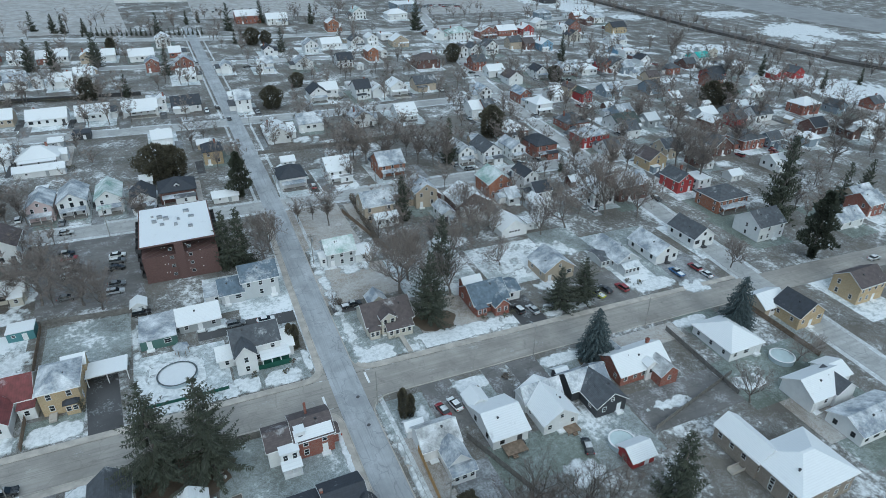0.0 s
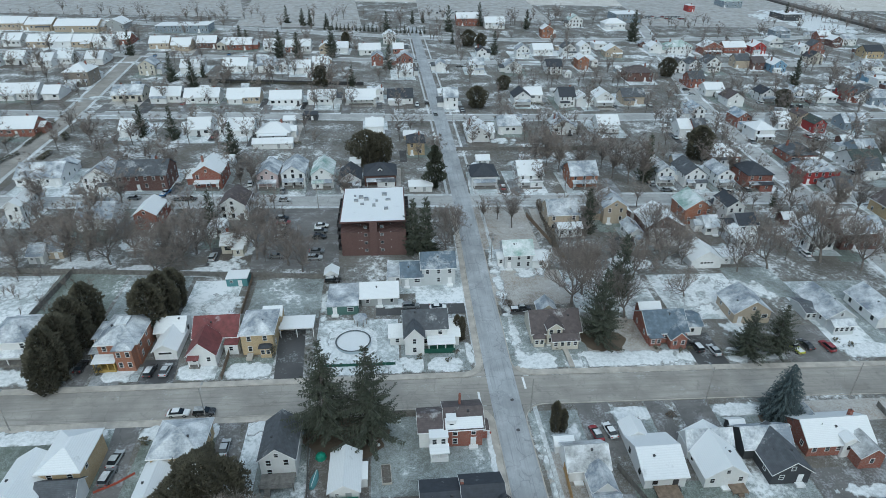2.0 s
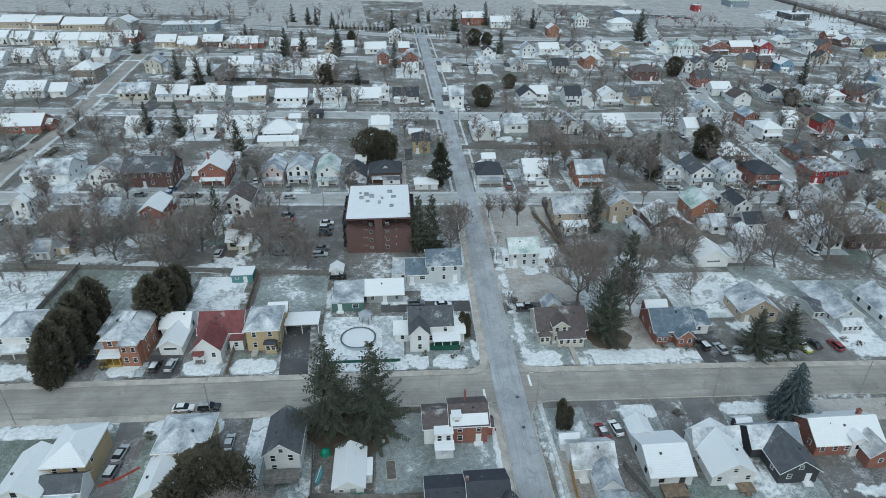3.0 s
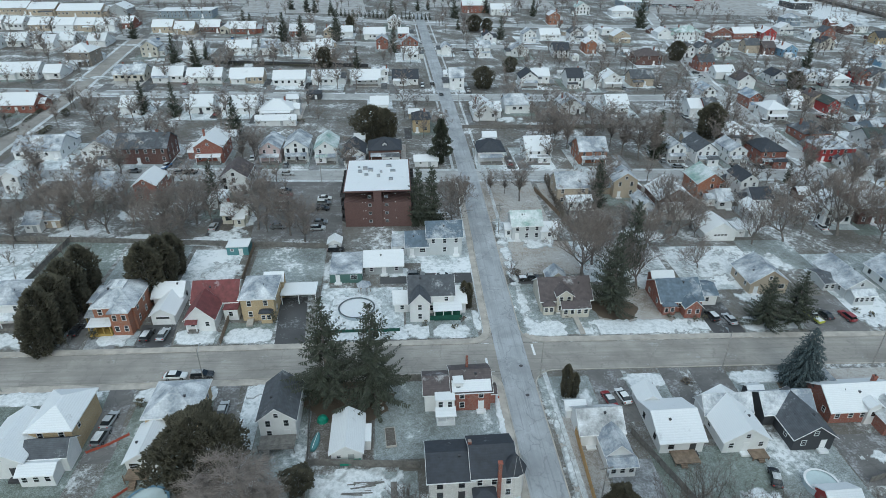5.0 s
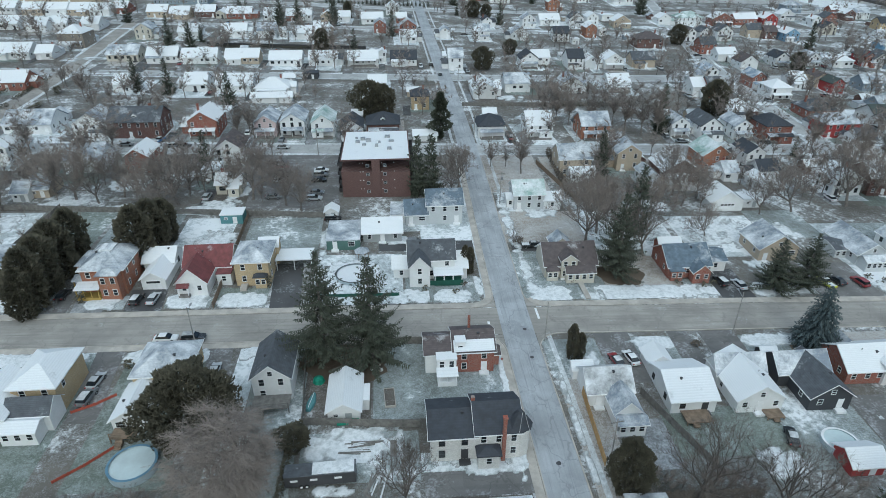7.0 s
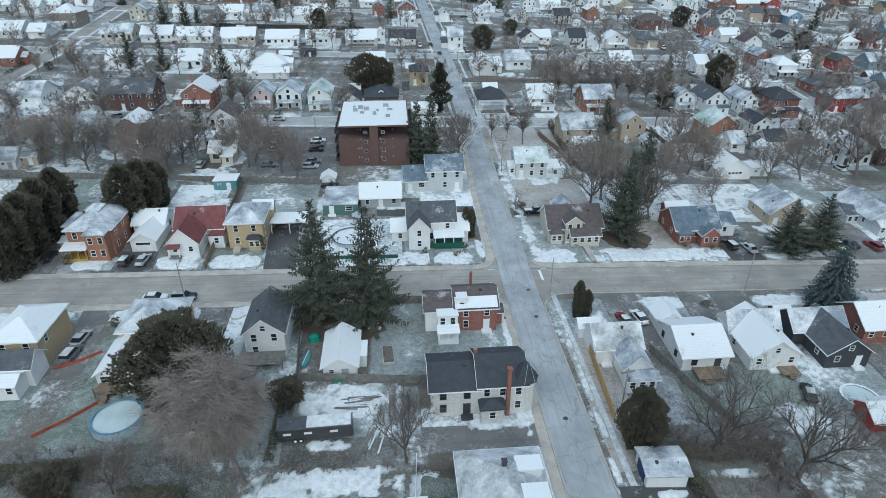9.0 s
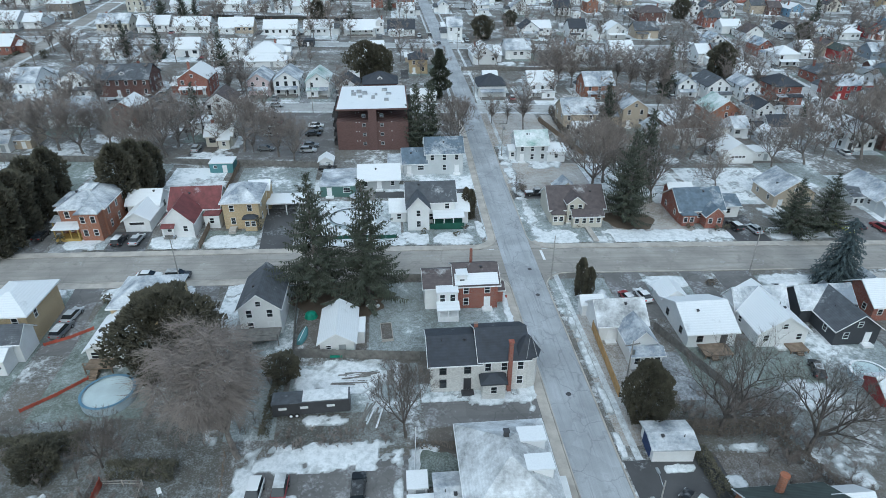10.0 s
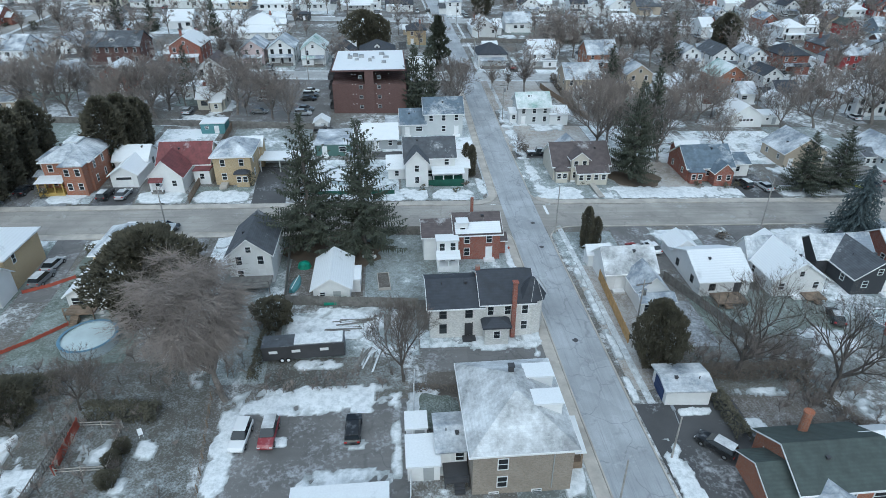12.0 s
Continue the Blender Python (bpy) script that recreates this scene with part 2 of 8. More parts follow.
def turf(name, bare, frosty, frost, snow, white=0.95):
    """Winter turf: bare colour, rimed colour, how much rime and how much thin snow (0 to 1)."""
    m, n, b = material(name, bare, 0.95)
    c = blend(n, ramp(n, grain(n, 0.10, 4.0), 0.35, 0.65), tuple(x * 0.75 for x in bare), tuple(x * 1.2 for x in bare))
    wide, mid, fine = grain(n, 0.09, 4.0), grain(n, 0.9, 6.0, rough=0.72), grain(n, 4.5, 5.0, rough=0.75)
    f = calc(n, "ADD", calc(n, "MULTIPLY", wide, 0.55), calc(n, "MULTIPLY", mid, 0.45))
    g = calc(n, "ADD", calc(n, "MULTIPLY", f, 0.55), calc(n, "MULTIPLY", fine, 0.45))
    c = blend(n, ramp(n, g, 0.62 - 0.3 * frost, 0.72 - 0.3 * frost, 0.0, 0.92), c, frosty)
    c = blend(n, ramp(n, grain(n, 2.2, 5.0, rough=0.75), 0.52, 0.70, 0.0, 0.5), c, tuple(x * 0.7 for x in bare))
    edge = 0.68 - 0.32 * snow
    c = blend(n, ramp(n, f, edge, edge + 0.09, 0.0, white), c, SNOW_C)
    n.links.new(c, b.inputs["Base Color"])
    bump(n, b, fine, 0.5, 0.05)


turf("turf", (0.14, 0.128, 0.112), (0.34, 0.355, 0.36), 0.50, 0.46, 0.8)
turf("brushland", (0.122, 0.115, 0.10), (0.31, 0.335, 0.34), 0.50, 0.31, 0.85)
turf("lawn_pale", (0.185, 0.20, 0.188), (0.39, 0.43, 0.44), 0.60, 0.42)
turf("lawn_green", (0.135, 0.155, 0.132), (0.32, 0.36, 0.35), 0.52, 0.29)
turf("lawn_brown", (0.30, 0.262, 0.225), (0.50, 0.495, 0.485), 0.6, 0.26)
turf("lawn_earth", (0.13, 0.115, 0.10), (0.34, 0.335, 0.33), 0.40, 0.25)
turf("lawn_verge", (0.27, 0.26, 0.245), (0.60, 0.63, 0.65), 0.75, 0.5)
turf("field", (0.44, 0.40, 0.36), (0.62, 0.60, 0.575), 0.75, 0.4, 0.8)
turf("lawn_needles", (0.135, 0.105, 0.078), (0.25, 0.205, 0.165), 0.2, 0.0)
turf("lawn_snow", (0.26, 0.28, 0.28), (0.54, 0.585, 0.605), 0.75, 0.66)

# old snow, worn through to rimed turf where it lies thin
m, n, b = material("snow_pile", SNOW_C, 0.75)
deep = n.nodes.new("ShaderNodeSeparateXYZ")
n.links.new(place(n), deep.inputs[0])
over = calc(n, "SUBTRACT", deep.outputs[2], calc(n, "ADD", calc(n, "MULTIPLY", calc(n, "SUBTRACT", deep.outputs[0], 35.6), SLOPE[0]), calc(n, "MULTIPLY", calc(n, "SUBTRACT", deep.outputs[1], 99.5), SLOPE[1])))
lay = calc(n, "ADD", ramp(n, over, 0.045, 0.17, 0.0, 0.5), calc(n, "MULTIPLY", calc(n, "ADD", calc(n, "MULTIPLY", grain(n, 0.8, 5.0, rough=0.7), 0.5), calc(n, "MULTIPLY", grain(n, 4.0, 6.0, rough=0.8), 0.5)), 0.75))
c = blend(n, ramp(n, grain(n, 0.6, 5.0), 0.3, 0.7), tuple(x * 0.88 for x in SNOW_C), (0.84, 0.86, 0.88))
c = blend(n, ramp(n, lay, 0.47, 0.76), (0.30, 0.315, 0.315), c)
c = blend(n, ramp(n, grain(n, 1.1, 6.0, rough=0.78), 0.44, 0.64, 0.0, 0.7), c, (0.44, 0.475, 0.49))
n.links.new(c, b.inputs["Base Color"])
bump(n, b, grain(n, 3.0, 5.0), 0.5, 0.06)


# ---- mesh helpers ----
def mesh_of(name, bm):
    me = bpy.data.meshes.new(name)
    bm.to_mesh(me)
    bm.free()
    return me


def part(name, bm, mat, parent=None, label=""):
    me = mesh_of(name, bm) if isinstance(bm, bmesh.types.BMesh) else bm
    if mat and not me.materials:
        me.materials.append(MATS[mat])
    ob = new(name, me)
    if parent:
        ob.parent = parent
    if label:
        ob["label"] = label
    return ob


def box(bm, x0, x1, y0, y1, z0, z1):
    v = [bm.verts.new(p) for p in ((x0, y0, z0), (x1, y0, z0), (x1, y1, z0), (x0, y1, z0), (x0, y0, z1), (x1, y0, z1), (x1, y1, z1), (x0, y1, z1))]
    for f in ((0, 3, 2, 1), (4, 5, 6, 7), (0, 1, 5, 4), (1, 2, 6, 5), (2, 3, 7, 6), (3, 0, 4, 7)):
        bm.faces.new([v[i] for i in f])
    return v


def boxes(*rows):
    bm = bmesh.new()
    for r in rows:
        box(bm, *r)
    return bm


def prism(bm, ring, a, b, axis="y"):
    """The closed outline ring (pairs) drawn out from a to b along x or y."""
    def at(p, s):
        return (p[0], s, p[1]) if axis == "y" else (s, p[0], p[1])
    lo = [bm.verts.new(at(p, a)) for p in ring]
    hi = [bm.verts.new(at(p, b)) for p in ring]
    bm.faces.new(lo)
    bm.faces.new(hi[::-1])
    k = len(ring)
    for i in range(k):
        bm.faces.new((lo[i], hi[i], hi[(i + 1) % k], lo[(i + 1) % k]))
    bmesh.ops.recalc_face_normals(bm, faces=bm.faces)


def tube(bm, p, q, r0, r1, sides=5):
    p, q = Vector(p), Vector(q)
    d = (q - p).normalized()
    u = d.orthogonal().normalized()
    w = d.cross(u)
    a = [bm.verts.new(p + (u * math.cos(6.2832 * i / sides) + w * math.sin(6.2832 * i / sides)) * r0) for i in range(sides)]
    c = [bm.verts.new(q + (u * math.cos(6.2832 * i / sides) + w * math.sin(6.2832 * i / sides)) * r1) for i in range(sides)]
    for i in range(sides):
        bm.faces.new((a[i], a[(i + 1) % sides], c[(i + 1) % sides], c[i]))
    if r1 > 0.03:
        bm.faces.new(c)
    if r0 > 0.03:
        bm.faces.new(a[::-1])


def strip(path, half, z0, z1, offset=0.0):
    """A band along the path (pairs), from z0 to z1, with its middle offset metres to the left."""
    bm = bmesh.new()
    rows = []
    for i, (x, y) in enumerate(path):
        a, c = path[max(0, i - 1)], path[min(len(path) - 1, i + 1)]
        dx, dy = c[0] - a[0], c[1] - a[1]
        s = math.hypot(dx, dy)
        nx, ny = -dy / s, dx / s
        l, r = offset + half, offset - half
        rows.append([bm.verts.new((x + nx * o, y + ny * o, z + lie(x + nx * o, y + ny * o))) for o, z in ((r, z0), (r, z1), (l, z1), (l, z0))])
    for a, c in zip(rows, rows[1:]):
        for i in range(3):
            bm.faces.new((a[i], a[i + 1], c[i + 1], c[i]))
    bm.faces.new(rows[0])
    bm.faces.new(rows[-1][::-1])
    bmesh.ops.recalc_face_normals(bm, faces=bm.faces)
    return bm


def slab(ring, z0, z1):
    bm = bmesh.new()
    lo = [bm.verts.new((x, y, z0 + lie(x, y))) for x, y in ring]
    hi = [bm.verts.new((x, y, z1 + lie(x, y))) for x, y in ring]
    bm.faces.new(hi)
    k = len(ring)
    for i in range(k):
        bm.faces.new((lo[i], lo[(i + 1) % k], hi[(i + 1) % k], hi[i]))
    bmesh.ops.recalc_face_normals(bm, faces=bm.faces)
    return bm


def thing(name, x, y, z=0.0, rz=0.0, label="", category="", group=""):
    e = new(name)
    e.matrix_world = pose(x, y, z + lie(x, y), 0, 0, rz)
    return tagged(e, label, category, group)


# ---- ground and streets ----
bm = bmesh.new()
grid = [[bm.verts.new((x, y, lie(x, y))) for y in (-3000, -300, 1800, 5000)] for x in (-4000, -900, 1000, 4000)]
for i in range(3):
    for j in range(3):
        bm.faces.new((grid[i][j], grid[i + 1][j], grid[i + 1][j + 1], grid[i][j + 1]))
ground = part("ground", bm, "turf")
tagged(ground, "frosted winter turf with thin patchy snow", "ground", kind="structure")


def road_at(y):
    """The middle of the long street at y."""
    pts = ((-45.6, 38.4), (42.9, 36.0), (70.8, 35.9), (102.1, 35.6), (138.3, 36.1), (159.5, 36.6), (187.2, 37.1), (224.9, 37.0), (283.5, 36.6), (347.5, 35.3), (512.7, 32.6))
    for (ya, xa), (yb, xb) in zip(pts, pts[1:]):
        if y <= yb:
            return xa + (xb - xa) * (y - ya) / (yb - ya)
    return 32.6


STREETS = []


def street(name, path, half, z, mat, label):
    STREETS.append((path, half))
    return tagged(part(name, strip(path, half, -0.05, z), mat), label, "road", kind="structure")


street("road", [(road_at(y), y) for y in range(-45, 516, 20)], 3.3, 0.030, "road_long", "cracked frosted asphalt street running between the houses")
street("road", [(-462.3, 96.9), (-60.8, 99.0), (30.1, 99.6), (115.7, 99.0), (187.3, 96.8), (365.0, 88.8)], 4.5, 0.022, "road", "worn grey asphalt street with patches and tyre marks")
street("road", [(-369.2, 204.4), (-117.6, 198.7), (-5.5, 196.8), (88.7, 196.4), (169.8, 196.3), (313.6, 192.0)], 3.8, 0.024, "road_frosted", "frosted asphalt side street")
street("road", [(-401.6, 301.6), (-131.1, 292.0), (34.4, 289.1), (111.3, 289.8), (176.7, 292.3), (303.8, 294.3)], 3.9, 0.024, "road_frosted", "frosted asphalt side street")
street("road", [(-123.9, 121.5), (-135.8, 218.5), (-137.6, 285.2), (-147.0, 383.1), (-149.7, 419.7)], 3.6, 0.028, "road", "sandy grey asphalt side street")
street("road", [(154.5, -39.3), (162.0, 100.6), (169.0, 185.0), (176.0, 268.9), (183.0, 321.7), (206.2, 422.9), (232.6, 538.1)], 3.6, 0.028, "road_frosted", "frosted asphalt side street")
street("road", [(-445.3, 432.6), (-148.5, 411.2), (34.8, 403.0), (125.7, 400.1), (204.2, 399.7), (352.4, 406.3)], 3.6, 0.024, "road_frosted", "frosted asphalt side street")
street("road", [(-680.1, 592.7), (-163.2, 512.7), (-23.1, 485.6), (32.9, 475.1), (128.0, 471.7), (234.1, 481.6), (444.6, 508.2)], 4.2, 0.026, "road_frosted", "frosted asphalt side street")


# snow thrown up along the side streets
for i, (path, half) in enumerate(STREETS):
    if i == 1:
        continue
    for s in (-1, 1):
        off = half + (2.7 if i == 0 and s == -1 else 1.6 if i == 0 else 0.9)
        tagged(part("verge", strip(path, 0.5 if i == 0 else 0.8, -0.05, 0.021, s * off), "lawn_verge"), "strip of old snow along the street", "verge", kind="structure")


def quarter(cx, cy, r, a0):
    return [(cx + r * math.cos(radians(a0 + 9 * i)), cy + r * math.sin(radians(a0 + 9 * i))) for i in range(11)]


def corner_fill(x, y, r, sx, sy, mat, z):
    """The rounded asphalt corner between two streets whose kerbs would meet at x, y."""
    ring = [(x, y)] + [(x + sx * r - sx * r * math.cos(radians(9 * i)), y + sy * r - sy * r * math.sin(radians(9 * i))) for i in range(11)]
    tagged(part("road", slab(ring, -0.05, z), mat), "rounded asphalt street corner", "road", kind="structure")


# kerbs and pavements round the crossing
for sx, sy in ((-1, 1), (1, 1), (-1, -1), (1, -1)):
    ky = (104.25 if sy > 0 else 94.9)
    kx = road_at(ky + sy * 6) + sx * 3.4
    r = 5.0
    far_y = 188 if sy > 0 else -10
    far_x = -104 if sx < 0 else 157
    cx, cy = kx + sx * r, ky + sy * r
    arc = [(cx - sx * r * math.sin(radians(9 * i)), cy - sy * r * math.cos(radians(9 * i))) for i in range(11)]
    run_x = [(far_x, ky - (0.8 if sx < 0 else 1.6))] + ([(90, ky - 0.3)] if sx > 0 else [])
    run_y = [(road_at(y) + sx * 3.4, y) for y in (range(int(cy) + 4, far_y, 12) if sy > 0 else range(int(cy) - 4, far_y, -12))]
    path = run_x + arc + run_y
    side = 1.0 if sx * sy < 0 else -1.0
    tagged(part("kerb", strip(path, 0.1, -0.05, 0.15), "concrete"), "low concrete kerb along the street", "kerb", kind="structure")
    if (sx, sy) != (1, -1):
        walkway = path if sx < 0 else run_x + arc[:8]
        tagged(part("pavement", strip(walkway, 0.75, -0.05, 0.11, side * 0.9), "concrete"), "narrow concrete pavement behind the kerb", "pavement", kind="structure")
    corner_fill(kx, ky, r, sx, sy, "road", 0.034)

# painted stop line and worn marks at the crossing
for x0, x1, y0, y1 in ((29.7, 30.2, 95.4, 99.3), (40.6, 41.1, 99.8, 103.5)):
    tagged(part("stop_line", slab([(x0, y0), (x1, y0), (x1, y1), (x0, y1)], -0.04, 0.040), "white_trim"), "worn white painted stop line", "road marking", kind="structure")


def paved(name, x0, x1, y0, y1, mat, label, skew=0.0, z=0.05):
    ring = [(x0, y0), (x1, y0), (x1 + skew, y1), (x0 + skew, y1)]
    return tagged(part(name, slab(ring, -0.05, z), mat), label, name.replace("_", " "), kind="structure")


# ---- houses ----
WINDOWS = {}
PANES = {}


def window_mesh(w, h, trim):
    key = (w, h, trim)
    if key not in WINDOWS:
        t = 0.09
        bm = bmesh.new()
        xs = (-w / 2 - t, -w / 2, w / 2, w / 2 + t)
        zs = (-h / 2 - t, -h / 2, -0.03, 0.03, h / 2, h / 2 + t)
        grid = [[bm.verts.new((x, -0.06, z)) for z in zs] for x in xs]
        for i in range(3):
            for j in range(5):
                if not (i == 1 and j in (1, 3)):
                    bm.faces.new((grid[i][j], grid[i + 1][j], grid[i + 1][j + 1], grid[i][j + 1]))
        back = bmesh.ops.extrude_face_region(bm, geom=list(bm.faces))
        bmesh.ops.translate(bm, vec=(0, 0.08, 0), verts=[v for v in back["geom"] if isinstance(v, bmesh.types.BMVert)])
        bmesh.ops.recalc_face_normals(bm, faces=bm.faces)
        me = mesh_of("window", bm)
        me.materials.append(MATS[trim])
        WINDOWS[key] = me
        me = mesh_of("pane", boxes((-w / 2, w / 2, -0.02, 0.01, -h / 2, h / 2)))
        me.materials.append(MATS["glass"])
        PANES[key] = me
    return WINDOWS[key], PANES[key]


def far_window_mesh(w, h, trim):
    """A window of a wing, or one far off, whose pane and frame are one mesh."""
    key = (w, h, trim, "far")
    if key not in WINDOWS:
        bm = bmesh.new()
        xs = (-w / 2 - 0.09, -w / 2, w / 2, w / 2 + 0.09)
        zs = (-h / 2 - 0.09, -h / 2, -0.03, 0.03, h / 2, h / 2 + 0.09)
        net = [[bm.verts.new((x, -0.05, z)) for z in zs] for x in xs]
        for i in range(3):
            for j in range(5):
                bm.faces.new((net[i][j], net[i + 1][j], net[i + 1][j + 1], net[i][j + 1])).material_index = int(i == 1 and j in (1, 3))
        rim = [e for e in bm.edges if len(e.link_faces) == 1]
        back = bmesh.ops.extrude_edge_only(bm, edges=rim)
        bmesh.ops.translate(bm, vec=(0, 0.07, 0), verts=[v for v in back["geom"] if isinstance(v, bmesh.types.BMVert)])
        bmesh.ops.recalc_face_normals(bm, faces=bm.faces)
        me = mesh_of("window", bm)
        me.materials.append(MATS[trim])
        me.materials.append(MATS["glass"])
        WINDOWS[key] = me
    return WINDOWS[key]


def window(parent, x, y, z, turn, w=0.9, h=1.3, trim="white_trim"):
    if parent.parent or parent.location.y > 185:
        ob = new("window", far_window_mesh(w, h, trim))
        ob.parent = parent
        ob.matrix_local = pose(x, y, z, 0, 0, turn)
        return ob
    a, c = window_mesh(w, h, trim)
    ob = new("window", a)
    ob.parent = parent
    ob.matrix_local = pose(x, y, z, 0, 0, turn)
    pane = new("pane", c)
    pane.parent = ob
    return ob


def walls(w, d, h, roof, rise):
    bm = bmesh.new()
    if roof == "gx":
        prism(bm, [(-d / 2, -0.8), (d / 2, -0.8), (d / 2, h), (0, h + rise), (-d / 2, h)], -w / 2, w / 2, "x")
    elif roof == "gy":
        prism(bm, [(-w / 2, -0.8), (w / 2, -0.8), (w / 2, h), (0, h + rise), (-w / 2, h)], -d / 2, d / 2, "y")
    else:
        box(bm, -w / 2, w / 2, -d / 2, d / 2, -0.8, h)
    return bm


def gable_roof(w, d, h, rise, along, over=0.4, t=0.2):
    """Two thick slopes with their ridge along x or y."""
    bm = bmesh.new()
    span, length = (d, w) if along == "x" else (w, d)
    k = rise / (span / 2)
    e = span / 2 + over
    ring = [(-e, h - over * k + 0.03), (0, h + rise + 0.03), (e, h - over * k + 0.03), (e, h - over * k + t + 0.03), (0, h + rise + t * 1.15 + 0.03), (-e, h - over * k + t + 0.03)]
    prism(bm, ring, -length / 2 - over, length / 2 + over, along)
    return bm


def hip_roof(w, d, h, rise, over=0.45, t=0.2):
    bm = bmesh.new()
    a, c = w / 2 + over, d / 2 + over
    lo = [bm.verts.new((x, y, h - 0.02)) for x, y in ((-a, -c), (a, -c), (a, c), (-a, c))]
    mid = [bm.verts.new((x, y, h + t)) for x, y in ((-a, -c), (a, -c), (a, c), (-a, c))]
    flat = min(a, c)
    rx, ry = max(a - flat, 0.25), max(c - flat, 0.25)
    top = [bm.verts.new((x, y, h + t + rise)) for x, y in ((-rx, -ry), (rx, -ry), (rx, ry), (-rx, ry))]
    bm.faces.new(lo[::-1])
    bm.faces.new(top)
    for i in range(4):
        j = (i + 1) % 4
        bm.faces.new((lo[i], lo[j], mid[j], mid[i]))
        bm.faces.new((mid[i], mid[j], top[j], top[i]))
    return bm


def flat_roof(w, d, h):
    return boxes((-w / 2 - 0.15, w / 2 + 0.15, -d / 2 - 0.15, d / 2 + 0.15, h + 0.004, h + 0.22))


def chimney(parent, x, y, z, mat="brick"):
    bm = boxes((-0.35, 0.35, -0.35, 0.35, -1.2, 1.1), (-0.42, 0.42, -0.42, 0.42, 1.1, 1.25))
    ob = part("chimney", bm, mat, parent)
    ob.location = (x, y, z)
    flue = bmesh.new()
    tube(flue, (0, 0, 1.25), (0, 0, 1.6), 0.14, 0.13, 8)
    part("flue", flue, "dark_trim", ob)


WORD = {"greenwall": "dark green-sided", "white": "white-sided", "grey": "grey-sided", "lightgrey": "light grey-sided", "darkgrey": "charcoal-sided", "cream": "cream-sided", "pink": "pale pink", "blue": "blue-sided", "bluegrey": "blue-grey",
        "teal": "dark teal", "redpaint": "red-painted", "tan": "tan-sided", "brick": "red brick", "orangebrick": "orange-red brick", "brickdark": "dark brown brick", "tanbrick": "tan brick", "yellow": "yellow brick", "stone": "pale stone"}
COVER = {"bluefrost": "a blue-grey frosted roof", "thinsnow": "a thinly snowed roof", "snow": "a snow-covered roof", "frost": "a frosted grey shingle roof", "slate": "a dark grey lightly frosted roof", "dark": "a nearly black shingle roof", "brownroof": "a brown frosted roof", "redmetal": "a dark red metal roof",
         "greenroof": "a pale green frosted roof", "greendark": "a dark green roof", "bluemetal": "a blue metal roof", "tealroof": "a bright teal roof"}
FORM = {"gx": "gabled", "gy": "gable-fronted", "hip": "hip-roofed", "flat": "flat-roofed"}
PITCH = {"snow": 0.62, "frost": 0.66, "slate": 0.72, "dark": 0.7, "redmetal": 1.25}


